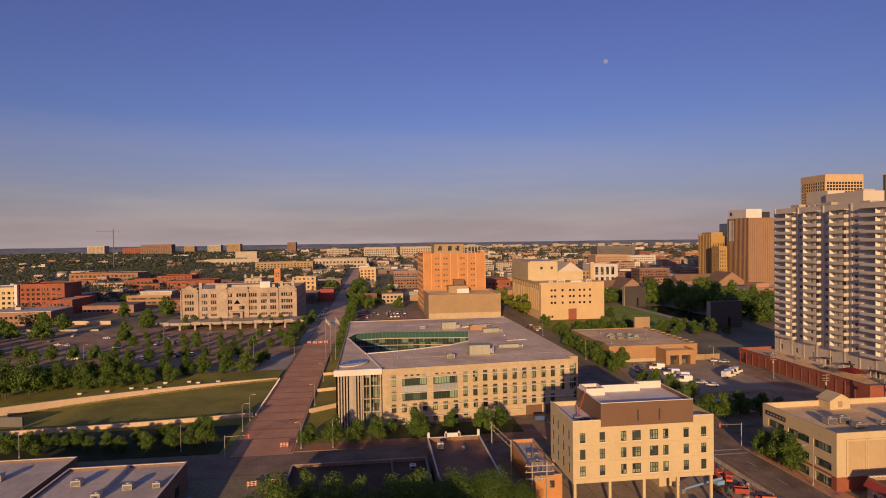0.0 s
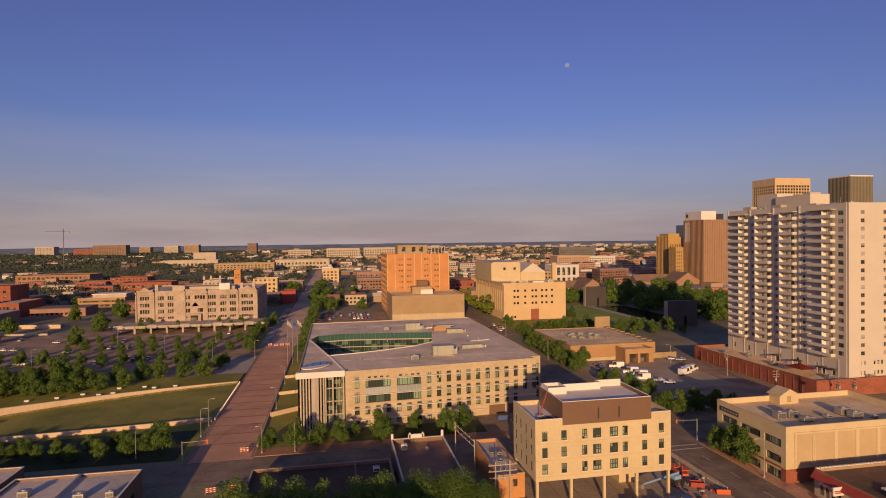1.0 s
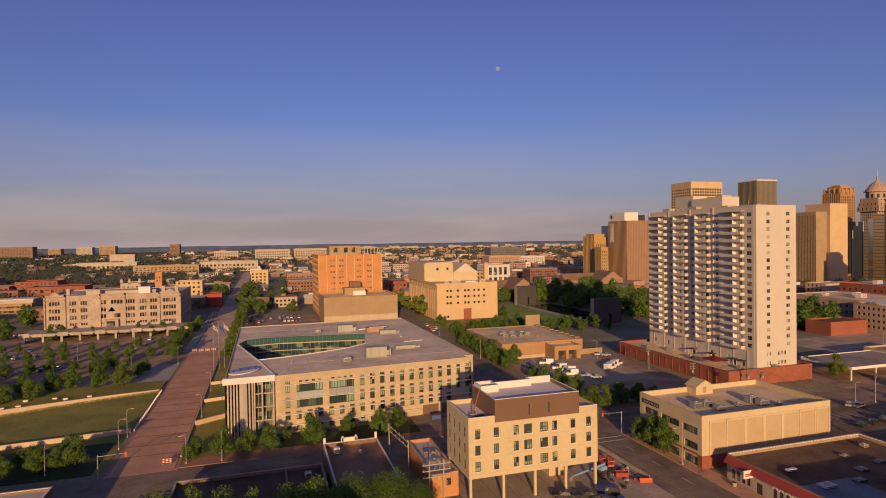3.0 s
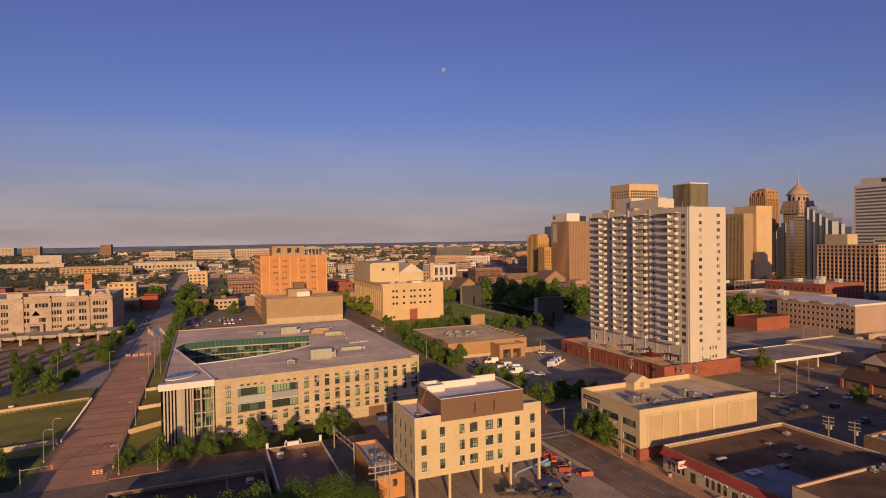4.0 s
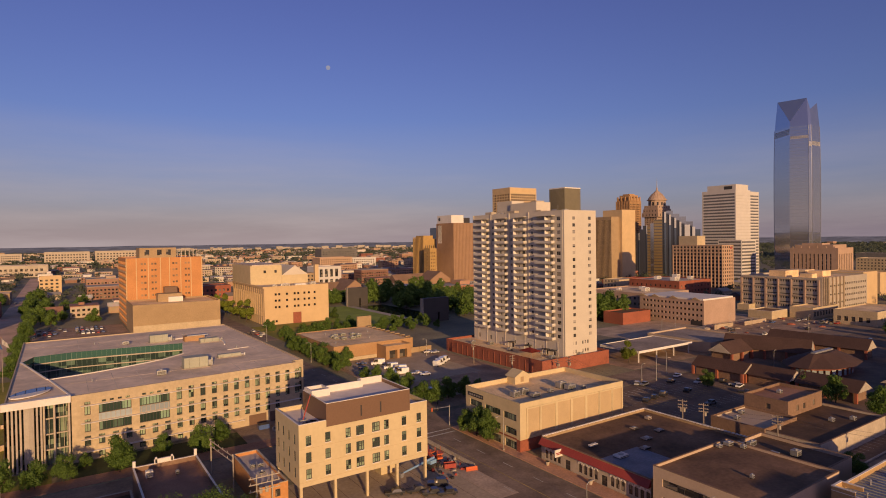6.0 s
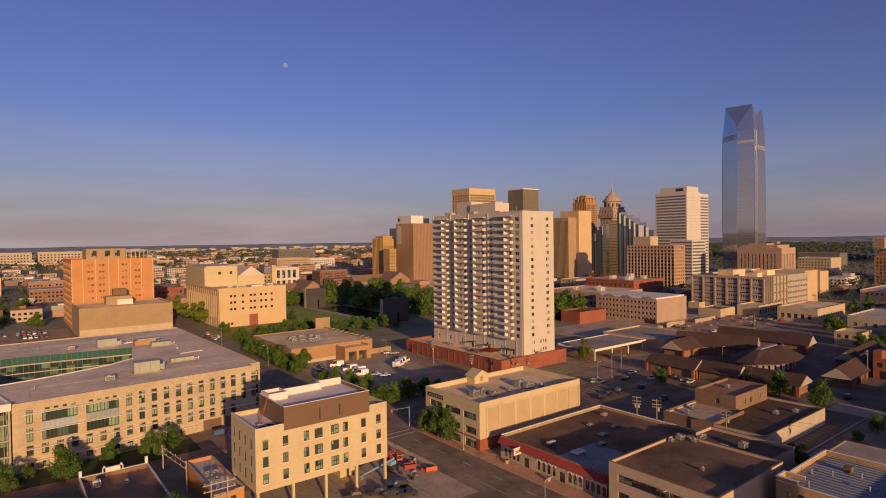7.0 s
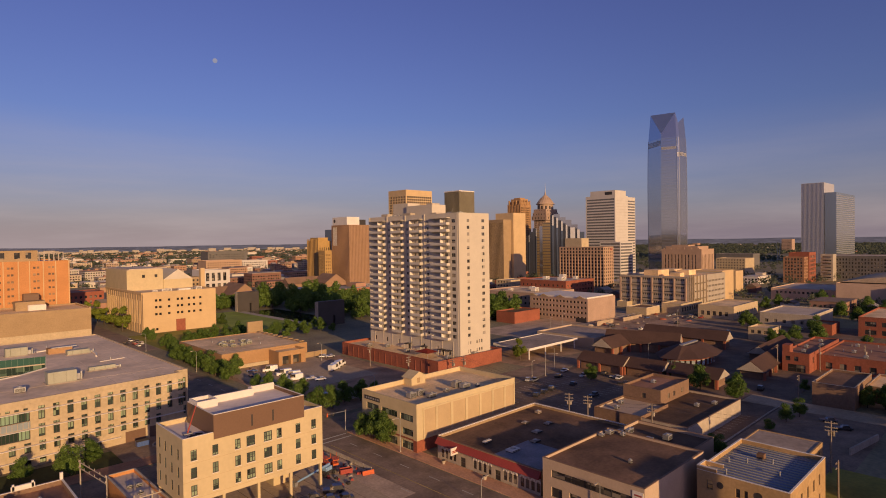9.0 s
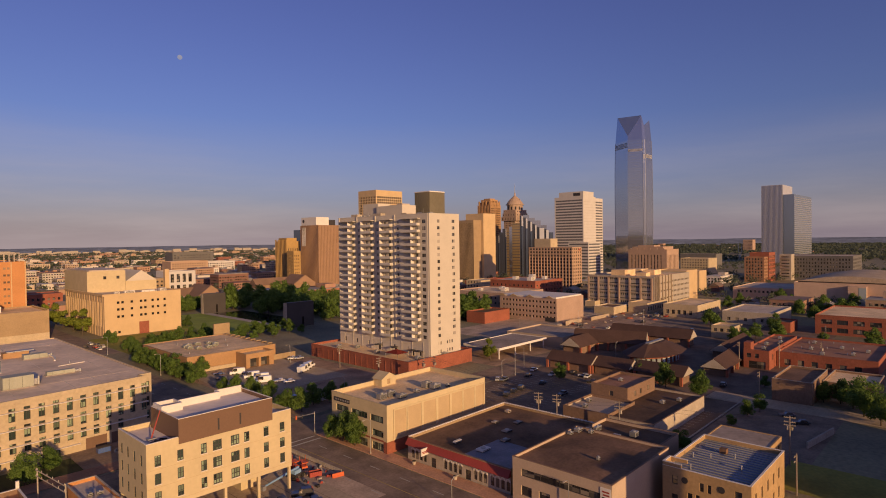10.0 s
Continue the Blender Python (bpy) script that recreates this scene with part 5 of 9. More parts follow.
# civic block with heavy concrete ribs
kn = [(1.3 + 9.2 * k, 8.9 + 9.2 * k, 1.3 + 6.1 * j, 1.9 + 6.1 * j) for k in range(6) for j in range(4)]
kn += [(2.0 + 9.2 * k + 1.75 * i, 3.0 + 9.2 * k + 1.75 * i, 4.2 + 6.1 * j, 5.6 + 6.1 * j) for k in range(6) for j in range(4) for i in range(4)]
kw = [(9.5 + 6.0 * k, 14.2 + 6.0 * k, 1.0 + 6.1 * j, 2.0 + 6.1 * j) for k in range(4) for j in range(4)]
kw += [(36 + 3.1 * k, 37.7 + 3.1 * k, 3 + 4.2 * j, 4.6 + 4.2 * j) for k in range(12) for j in range(5)]
civic = building("concrete_civic_block", 446, 520, 189, 247, 26, M_FIN, M_ROOFTAN, "tan concrete office block with deep ribs and panelled storeys", {"N": kn, "W": kw}, M_TOWERGLASS, None, depth=0.5, parapet=1.2)
for k in range(7):
    part("rib", box(bmesh.new(), -37.9, -37.004, 28.9 - 9.2 * k - 1.1, 28.9 - 9.2 * k, 0, 24.6), M_GARAGE, civic)
for k in range(6):
    for j in range(4):
        part("panel", box(bmesh.new(), -37.55, -37.004, 28.9 - 9.2 * k - 8.5, 28.9 - 9.2 * k - 1.7, 6.0 + 6.1 * j, 6.7 + 6.1 * j), M_CONCRETE2, civic)
for k in range(5):
    part("rib", box(bmesh.new(), -28.6 + 6.0 * k, -27.5 + 6.0 * k, -30.0, -29.004, 0, 26.2), M_CONCRETE2, civic)
part("stair_glass", box(bmesh.new(), -36.4, -29.4, -29.3, -29.004, 0.5, 25.2), M_DARKGLASS, civic)
for x in (-36.6, -33.3, -30.0):
    part("stair_rib", box(bmesh.new(), x, x + 0.5, -30.2, -29.304, 0, 27.0), M_CONCRETE2, civic)
for x, y, w, d, h in ((-20, 5, 20, 12, 30), (8, -8, 14, 10, 29), (-28, -16, 8, 8, 28.5), (22, 12, 16, 14, 28.5)):
    part("roof_house", box(bmesh.new(), x - w / 2, x + w / 2, y - d / 2, y + d / 2, 24.8, h), M_ROOFTAN, civic)
building("pale_slab_block", 521.5, 548, 192, 220, 27, M_PEACH, M_ROOFTAN, "plain pale office block")

# ---- shops along the avenue ----
SL = 110 - 76.8
arches = [1.6 + 1.45 * k for k in range(4)] + [13.0 + 1.6 * k for k in range(4)] + [22.6 + 1.45 * k for k in range(3)] + [27.6 + 1.5 * k for k in range(4)]
shop_holes = [(a, a + 0.95, 0.7, 2.75) for a in arches] + [(8.6, 10.2, 0.05, 2.4), (20.0, 21.6, 0.05, 2.4)]
shops = building("arcaded_shop_row", 103.5, 145, 76.8, 110, 5.6, M_TANBRICK, M_ROOFBROWN, "white one-storey shop row with arched windows and red eaves", parapet=0.6, coping=M_DARKBRICK, category="shop")
bm = bmesh.new()
facade(bm, (-20.92, 16.6), (-20.92, -16.6), 0, 3.95, shop_holes, 0.15)
box(bm, -20.92, -20.754, 16.5, 16.6, 0, 3.95)
part("white_front", bm, M_PALESTONE, shops)
put_windows(shops, (-20.92, 16.6), (-20.92, -16.6), shop_holes, M_GLASS, M_DARK, (1, 2), 0.15)
bm = bmesh.new()
v = [bm.verts.new(p) for p in ((-21.95, -16.6, 3.96), (-20.76, -16.6, 5.45), (-20.76, 16.6, 5.45), (-21.95, 16.6, 3.96), (-20.76, -16.6, 3.96), (-20.76, 16.6, 3.96))]
for f in ((0, 1, 2, 3), (0, 4, 1), (3, 2, 5), (0, 3, 5, 4)):
    bm.faces.new([v[i] for i in f])
part("red_eave", bm, M_REDROOF, shops, "sloping red metal eaves")
arch_bm = bmesh.new()
for k in range(9):
    a0, a1 = math.pi * k / 9, math.pi * (k + 1) / 9
    pts = [(-0.12, r * math.cos(a), r * math.sin(a)) for a, r in ((a0, 0.42), (a1, 0.42), (a1, 0.72), (a0, 0.72))]
    f = [arch_bm.verts.new(p) for p in pts] + [arch_bm.verts.new((0.0, p[1], p[2])) for p in pts]
    for q in ((0, 1, 2, 3), (0, 3, 7, 4), (3, 2, 6, 7), (2, 1, 5, 6), (1, 0, 4, 5)):
        arch_bm.faces.new([f[i] for i in q])
arch_mesh = mesh_of("arch", arch_bm, M_WHITE)
for a in arches:
    part("arch", arch_mesh, None, shops, at=pose(-20.924, 16.6 - a - 0.475, 2.75))
block_mesh = mesh_of("coping_block", box(bmesh.new(), -0.38, 0.38, -0.24, 0.24, 0, 0.22), M_WHITE)
for k in range(41):
    part("coping_block", block_mesh, None, shops, at=pose(-20.2 + k * 1.0, 16.4, 5.712))
for k in range(33):
    part("coping_block", block_mesh, None, shops, at=pose(20.5, -16.0 + k * 1.0, 5.712, 0, 0, 90))
sgn = thing("shop_sign", 102.3, 102.5, 2.9, "white and red shop sign above the pavement", "sign")
part("board", box(bmesh.new(), -1.5, 1.2, -0.12, 0.12, 0.1, 1.9), M_WHITE, sgn)
for k, z in ((0, 0.95), (1, 0.6)):
    part("red_bar", box(bmesh.new(), -1.25 + 0.2 * k, 0.95 - 0.3 * k, -0.16, -0.123, z, z + 0.22), M_REDROOF, sgn)
part("bracket", box(bmesh.new(), 1.203, 1.3, -0.05, 0.05, 0.9, 1.1), M_DARK, sgn)
# shade of the neighbouring office, laid on the roof as a blue-grey sheet
shade_sheet = thing("roof_patch", 115.5, 88, 5.0, "blue-grey patch of painted shade on a tar roof", "roof covering")
part("sheet", box(bmesh.new(), -11, 3, -10, 4, 0.004, 0.05), M_ROOFSHADE, shade_sheet)
for x, y, w, d, h in ((110, 90, 3.2, 2.2, 0.6), (113, 79.5, 3, 2.2, 0.6), (110, 98.5, 2.6, 0.9, 0.6), (119, 90, 2.6, 1.8, 0.4), (129, 101, 2.0, 1.6, 0.4), (125, 94, 2.6, 2.0, 0.45), (133, 96, 2.6, 1.8, 0.4), (139, 104, 1.6, 1.4, 0.8)):
    hvac_unit(x, y, 5.06, w, d, h, M_WHITE if x < 114 else M_DULLROOF)
# ---- tan two-storey office ----
TL = 74.5 - 51.3
tan_holes = [(2.2, 21.0, 6.3, 7.9), (2.2, 4.9, 2.2, 4.3), (6.7, 9.4, 0.1, 4.3), (11.5, 15.0, 2.2, 4.3), (16.5, 20.5, 2.2, 4.3)]
tan = building("tan_office", 101, 128, 51.3, 74.5, 10, M_TAUPE, M_ROOFBROWN, "taupe two-storey office with a ribbon window", {"N": tan_holes}, M_GLASS, M_DARK, lambda h: (4 if h[1] - h[0] > 9 else 1, 1), depth=0.35, parapet=0.5, coping=M_DARKBRICK)
nb = part("notice_board", box(bmesh.new(), -13.62, -13.504, -11.4, -9.2, 5.2, 9.2), M_WHITE, tan)
for k in range(5):
    part("text_bar", box(bmesh.new(), -13.66, -13.623, -11.1, -9.6 - 0.2 * (k % 2), 8.3 - k * 0.6, 8.6 - k * 0.6), M_REDROOF if k < 2 else M_DARK, nb)
building("pale_tar_roofed_store", 128.2, 146, 56, 76, 7.5, M_TAUPE, M_TARSHADE, "taupe low store with a tar roof", coping=M_DARKBRICK)
for x, y, z, w, d, h in ((125.6, 72.6, 9.5, 2.0, 1.4, 0.9), (122.6, 73, 9.5, 1.4, 1.0, 0.7), (126.4, 69.6, 9.5, 1.2, 1.0, 0.8), (131, 73.4, 7, 2.6, 1.6, 1.7), (136, 73, 7, 2.8, 1.0, 1.3), (132, 66, 7, 2.4, 1.8, 1.5), (138, 64, 7, 2.0, 1.6, 1.4), (112, 60, 9.5, 0.7, 0.7, 0.8)):
    hvac_unit(x, y, z, w, d, h)
# ---- low white-walled store with brick box ----
# the shade over this roof is in its dark tar colour
store = building("white_walled_store", 156, 195.3, 66.5, 95, 5, M_PALESTONE, M_TARSHADE, "low store with a whitewashed side wall and tar roof darkened for shade", coping=M_DARKBRICK, parapet=0.6)
boxo = building("brick_roof_box", 173.4, 194.2, 82.5, 95.2, 9, M_DARKBRICK, M_ROOFRED, "tan brick upper box on a low store", {"N": [(6.5, 7.8, 5.8, 7.4)], "W": [(5, 6.4, 5.6, 7.2), (9, 10.4, 5.6, 7.2), (15, 16.4, 5.6, 7.2)]}, M_GLASS, None, coping=M_DARKBRICK, category="building")
building("grey_roof_store", 155.6, 173.2, 80, 95.2, 5.3, M_DARKBRICK, M_TAUPE, "low brick store with a grey roof", coping=M_DARKBRICK)
for x, y in ((160, 90), (166, 92), (180, 74), (186, 71), (184, 90)):
    hvac_unit(x, y, 4.7 if x < 174 else (4.4 if y < 82 else 8.3), 1.6, 1.3, 1.0)
# ---- ornate brick house with a ribbed metal roof ----
ob_holes = [(1.9, 3.1, 6.6, 8.4), (1.9, 3.1, 2.6, 4.6), (7.4, 8.2, 6.5, 8.2), (8.9, 9.6, 6.5, 8.2), (13.9, 15.2, 6.6, 8.4), (13.9, 15.2, 2.6, 4.6), (5.0, 6.0, 2.4, 5.6), (6.6, 7.4, 2.4, 5.6), (9.4, 10.2, 2.4, 5.6), (11.0, 12.0, 2.4, 5.6)]
ornate = building("ornate_brick_house", 117.5, 142, 31.6, 48.4, 10, M_GOLDBRICK, M_RIBROOF, "golden brick two-storey house with a ribbed blue-grey metal roof", {"N": ob_holes, "W": row(2.5, 4.2, 5, 1.1, 5.6, 0, 1, 2.2) + row(2.5, 4.2, 5, 1.1, 1.6, 0, 1, 2.2)}, M_GLASS, M_DARK, (1, 2), depth=0.3, parapet=0.9, coping=M_WHITE, category="house")
for k in range(17):
    x = -11.6 + k * 1.42
    part("roof_rib", box(bmesh.new(), x, x + 0.1, -8.0, 8.0, 9.11, 9.24), M_UNIT, ornate)
for y in (3.9, -3.1):
    part("round_window", tube(bmesh.new(), (-12.34, y, 7.9), (-12.254, y, 7.9), 0.65, sides=18), M_DARK, ornate)
for x0, x1, y0, y1 in ((-12.24, -11.9, 4.6, 8.38), (-11.9, -8.5, 8.04, 8.38), (-8.8, -8.5, 4.6, 8.04)):
    part("bay_parapet", box(bmesh.new(), x0, x1, y0, y1, 10.004, 10.75), M_GOLDBRICK, ornate)
    part("bay_coping", box(bmesh.new(), x0 - 0.05, x1 + 0.05, y0 - 0.05, y1 + 0.05, 10.753, 10.87), M_WHITE, ornate)
part("roof_hatch", box(bmesh.new(), 4.0, 5.4, 1.0, 2.4, 9.25, 10.3), M_ROOFBROWN, ornate)
building("grey_rear_house", 142.2, 157, 35.5, 49.4, 8.5, M_GOLDBRICK, M_DULLROOF, "rear wing with pale grey roof and brick side", {"W": row(1.5, 3.4, 4, 1.0, 5, 0, 1, 1.9)}, M_GLASS, M_DARK, (1, 2), parapet=0.15)
for x, y in ((121, 44), (128, 46), (133, 39), (127, 36), (130, 43)):
    vent_pipe(x, y, 9.11, 0.9)

# ---- brick shops in the near corner ----
for n_, x0, x1, y0, y1, h in (("corner_shop", -92, -71.2, 92, 148.4, 6), ("corner_shop", -69.2, -43.6, 92, 140.6, 6.1)):
    building(n_, x0, x1, y0, y1, h, M_DARKBRICK, M_ROOFLIGHT, "low brown brick shop with a pale grey roof", {"S": row(4, 6, 7, 3.0, 0.8, 0, 1, 2.4)}, M_GLASS, M_DARK, (3, 1), coping=M_WHITE, parapet=0.5, category="shop", group="corner shops")
for x, y, w, d, h in ((-82, 137, 2.0, 1.6, 1.4), (-85.5, 136, 1.4, 1.2, 1.0), (-63.2, 131.5, 2.0, 1.8, 1.5), (-51.5, 128, 2.0, 1.8, 1.4), (-45.8, 128, 1.6, 1.4, 1.3), (-56, 124, 1.8, 1.6, 1.4)):
    hvac_unit(x, y, 5.55, w, d, h)
ridge = thing("roof_divider", -56.2, 121.5, 5.56, "low parapet dividing a flat roof", "parapet")
part("wall", box(bmesh.new(), -0.25, 0.25, -28, 18.4, 0, 0.9), M_ROOFLIGHT, ridge)

# ---- brown-roofed shop, steel frame, orange brick shop by the stilted block ----
brown = building("crenellated_shop", 13.6, 27.4, 122.4, 150, 5.4, M_DARKBRICK, M_ROOFRED, "small shop with a red-brown roof and white stepped parapet", coping=M_WHITE, parapet=1.0, category="shop")
for x0, x1, z in ((-6.9, -6.3, 1.3), (-2.4, 1.8, 0.9), (-2.2, -1.8, 1.3), (1.2, 1.6, 1.3), (6.3, 6.9, 1.5)):
    part("merlon", box(bmesh.new(), x0, x1, 13.35, 13.85, 5.57, 5.57 + z), M_WHITE, brown)
hvac_unit(16.4, 144.5, 4.4, 1.5, 1.3, 1.6, M_WHITE)
hvac_unit(22, 143, 4.4, 0.8, 0.8, 0.8)
oshop = building("orange_brick_shop", 34.6, 40.6, 122, 145, 5.4, M_ORANGE, M_ROOFLIGHT, "small orange brick shop with a grey roof", {"W": [(3.2, 4.3, 2.6, 4.2)]}, M_GLASS, M_DARK, (2, 2), coping=M_PALESTONE, category="shop")
for x, y in ((37, 136), (38.6, 135.5), (37.6, 131)):
    hvac_unit(x, y, 4.7, 1.2, 1.0, 0.7)
def cable_frame(x, y, dx, dy, h, levels, reach):
    """Two steel posts joined by crossbars that carry insulators."""
    ob = thing("cable_pylon", x, y, 0, "pale steel pylon of two posts and crossbars carrying cables", "pylon", "cable pylons")
    n = math.hypot(dx, dy)
    ux, uy = dx / n, dy / n
    for k in (0, n):
        part("post", tube(bmesh.new(), (ux * k, uy * k, 0), (ux * k, uy * k, h), 0.17, 0.14, 8), M_FIN, ob)
    for z in levels:
        bar = part("crossbar", box(bmesh.new(), -reach, n + reach, -0.27, -0.15, z, z + 0.2), M_FIN, ob, at=pose(0, 0, 0, 0, 0, math.degrees(math.atan2(dy, dx))))
        for k in range(6):
            q = -reach + 0.3 + k * (n + 2 * reach - 0.6) / 5
            part("insulator", tube(bmesh.new(), (q, -0.21, z + 0.203), (q, -0.21, z + 0.62), 0.1, 0.05, 6), M_CONCRETE, bar)
    return ob


cable_frame(30.8, 150.2, 1.8, -14.2, 8.6, (8.2, 6.9), 0.3)
fr = cable_frame(33.2, 119.5, 3.2, 0, 9.4, (8.6, 7.3, 5.9), 1.6)
for x in (0.9, 2.2):
    part("transformer", tube(bmesh.new(), (x, 0.35, 5.2), (x, 0.35, 6.4), 0.36, sides=12), M_FIN, fr)
    part("bracket", box(bmesh.new(), x - 0.08, x + 0.08, -0.149, 0.05, 5.95, 6.1), M_METAL, fr)
# parapet brick made dark brown for the shade lying over it
deck = building("walled_parking_roof", -20, 12.5, 120.5, 142, 3.4, M_DARKBRICK, M_TARSHADE, "dark flat roof edged by a low brick parapet darkened for shade", parapet=0.7, coping=M_CONCRETE)
part("divider", box(bmesh.new(), 7.5, 8.0, -10, 10.4, 2.953, 3.3), M_DARKBRICK, deck)
hvac_unit(8.8, 136, 2.95, 1.5, 1.3, 1.2, M_WHITE)

# ---- shingle-roofed market court ----
def roof_strip(x, y, w, d, eave, rh, along, turn=0):
    ob = thing("market_hall", x, y, 0, "long low brick market hall with brown shingle roof", "building", "market halls", turn=turn)
    e = 1.4
    # shade on the red brick walls is put in as brown brick
    part("wall", box(bmesh.new(), -w / 2 + e, w / 2 - e, -d / 2 + e, d / 2 - e, 0, eave), M_DARKBRICK, ob)
    part("roof", gable(bmesh.new(), -w / 2, w / 2, -d / 2, d / 2, eave + 0.003, eave + rh, along), M_TILEROOF, ob)
    s = (-1, 1)
    for q in s:
        if along == "y":
            bm = gable(bmesh.new(), -w / 2 + 0.3, w / 2 - 0.3, q * (d / 2 + 0.06) - 0.05, q * (d / 2 + 0.06) + 0.05, eave + 0.1, eave + rh - 0.3, "y")
        else:
            bm = gable(bmesh.new(), q * (w / 2 + 0.06) - 0.05, q * (w / 2 + 0.06) + 0.05, -d / 2 + 0.3, d / 2 - 0.3, eave + 0.1, eave + rh - 0.3, "x")
        part("gable_board", bm, M_FIN, ob)
    n = int(max(w, d) / 9)
    for k in range(n + 1):
        t = -0.5 + k / n
        px, py = (-w / 2 + 0.5, t * (d - 1.4)) if along == "y" else (t * (w - 1.4), -d / 2 + 0.5)
        part("brick_pier", box(bmesh.new(), px - 0.45, px + 0.45, py - 0.45, py + 0.45, 0, eave), M_REDBRICK, ob)
    return ob


roof_strip(223.5, 131, 11, 22, 3.6, 3.6, "y")
roof_strip(225, 112.5, 11, 17, 3.7, 3.4, "y")
roof_strip(227, 93, 12, 20, 3.6, 3.4, "y")
roof_strip(275, 140, 14, 36, 4.2, 5.5, "y", 18)
roof_strip(258, 148, 18, 12, 4.0, 4.5, "x")
roof_strip(307, 132, 12, 44, 4.2, 4.5, "y", 3)
roof_strip(270, 82, 46, 11, 3.0, 4.2, "x", 4)
roof_strip(305, 90, 40, 11, 3.0, 4.0, "x", 2)
octo = thing("round_market_house", 264, 112, 0, "broad brown roof over a glazed round hall", "building")
part("wall", prism(bmesh.new(), [(17 * math.cos((k + 0.5) * math.tau / 10), 9.5 * math.sin((k + 0.5) * math.tau / 10)) for k in range(10)], 0, 4.2), M_REDBRICK, octo)
bm = bmesh.new()
lo_ = [bm.verts.new((22 * math.cos((k + 0.5) * math.tau / 10), 12.5 * math.sin((k + 0.5) * math.tau / 10), 4.203)) for k in range(10)]
hi_ = [bm.verts.new((10 * math.cos((k + 0.5) * math.tau / 10), 3.0 * math.sin((k + 0.5) * math.tau / 10), 8.2)) for k in range(10)]
bm.faces.new(lo_[::-1])
bm.faces.new(hi_)
for k in range(10):
    bm.faces.new((lo_[k], lo_[(k + 1) % 10], hi_[(k + 1) % 10], hi_[k]))
part("roof", bm, M_TILEROOF, octo)
part("roof_light", box(bmesh.new(), -8, 8, -0.9, 0.9, 8.203, 8.8), M_METAL, octo)
for k in range(12):
    a = math.pi * (0.95 + 0.06 * k)
    part("window", box(bmesh.new(), -0.75, 0.75, -0.05, 0.05, 0.8, 3.2), M_PALEGLASS, octo, at=pose(17.6 * math.cos(a), 10.2 * math.sin(a), 0, 0, 0, math.degrees(a) + 90))
# ---- filling station canopy ----
can = thing("station_canopy", 237, 178, 0, "flat pale canopy on steel posts with white fascia", "canopy")
part("deck", box(bmesh.new(), -20, 20, -11, 11, 4.6, 5.2), M_DULLROOF, can)
bm = bmesh.new()
for q in ((-20.2, 20.2, -11.2, -11.004), (-20.2, 20.2, 11.004, 11.2)):
    box(bm, *q, 4.4, 5.5)
for q in ((-20.2, -20.004, -11.0, 11.0), (20.004, 20.2, -11.0, 11.0)):
    box(bm, *q, 4.4, 5.5)
part("fascia", bm, M_WHITE, can)
for x in (-19, -6, 7, 19):
    for y in (-10, 10):
        part("post", box(bmesh.new(), x - 0.22, x + 0.22, y - 0.22, y + 0.22, 0, 4.6), M_WHITE, can)
building("station_kiosk", 244, 258, 181, 190, 3.8, M_WHITE, M_ROOFGREY, "small white station kiosk", coping=M_WHITE)
building("long_low_store", 262, 296, 160, 196, 5.4, M_TAUPE, M_DULLROOF, "long low store beside a canopy", coping=M_PALESTONE)

# ---- red brick yards ----
redh = building("red_brick_hall", 272, 322, 66, 76, 8, M_REDBRICK, M_ROOFRED, "red brick hall with a stepped front", {"N": [(1.2, 3.0, 4.6, 6.4), (4.4, 6.0, 4.6, 6.4), (2.0, 8.6, 0.05, 3.2)], "W": row(5, 7, 6, 1.6, 3.6, 0, 1, 2.4)}, M_GLASS, M_DARK, (2, 2), coping=M_REDBRICK)
part("front_tower", box(bmesh.new(), -24.9, -20, 2.2, 4.9, 7.5, 11), M_REDBRICK, redh)
building("red_brick_sheds", 283, 330, 30, 65.8, 6.5, M_REDBRICK, M_ROOFRED, "red brick sheds with tan gravel roofs", {"N": row(3, 5, 6, 2.4, 1, 0, 1, 2.6)}, M_GLASS, None, coping=M_REDBRICK)
for x, y, z in ((280, 70, 7.3), (292, 72, 7.3), (300, 68, 7.3), (312, 71, 7.3), (290, 50, 5.8), (300, 56, 5.8), (296, 40, 5.8), (310, 46, 5.8), (318, 58, 5.8), (306, 36, 5.8)):
    hvac_unit(x, y, z, 1.8, 1.5, 1.2)
for k in range(8):
    vent_pipe(285 + k * 5.3, 60 - (k % 3) * 9, 5.8)
building("brown_garage", 223.5, 250, 41.5, 53.5, 7.6, M_DARKBRICK, M_ROOFBROWN, "brown brick garage with a plain front", coping=M_PALESTONE)
building("grey_roofed_garage", 239, 262, 26, 41.2, 5.6, M_DARKBRICK, M_ROOFTAN, "low brick garage with a tan gravel roof", coping=M_PALESTONE)
building("red_brick_lofts", 391, 450, 12, 71, 11, M_REDBRICK, M_ROOFTAN, "two-storey red brick lofts with wide dark windows", {"N": row(3, 7.6, 7, 5.2, 1.4, 4.6, 2, 2.6)}, M_GLASS, M_DARK, (3, 1), coping=M_REDBRICK, category="building")
building("white_workshop", 405, 452, 96, 126, 8, M_PALESTONE, M_ROOFGREY, "white workshop with a pale roof", {"N": row(3, 5, 5, 2, 2, 0, 1, 2)}, M_GLASS, None, coping=M_WHITE)
building("stone_shop", 341, 356, 100, 112, 7, M_LIMESTONE, M_ROOFTAN, "small pale stone shop", {"N": row(1.2, 3.4, 3, 1.8, 3.8, 0, 1, 1.8), "W": row(1.6, 3.6, 4, 1.6, 1, 3, 2, 1.6)}, M_GLASS, None, coping=M_LIMESTONE)
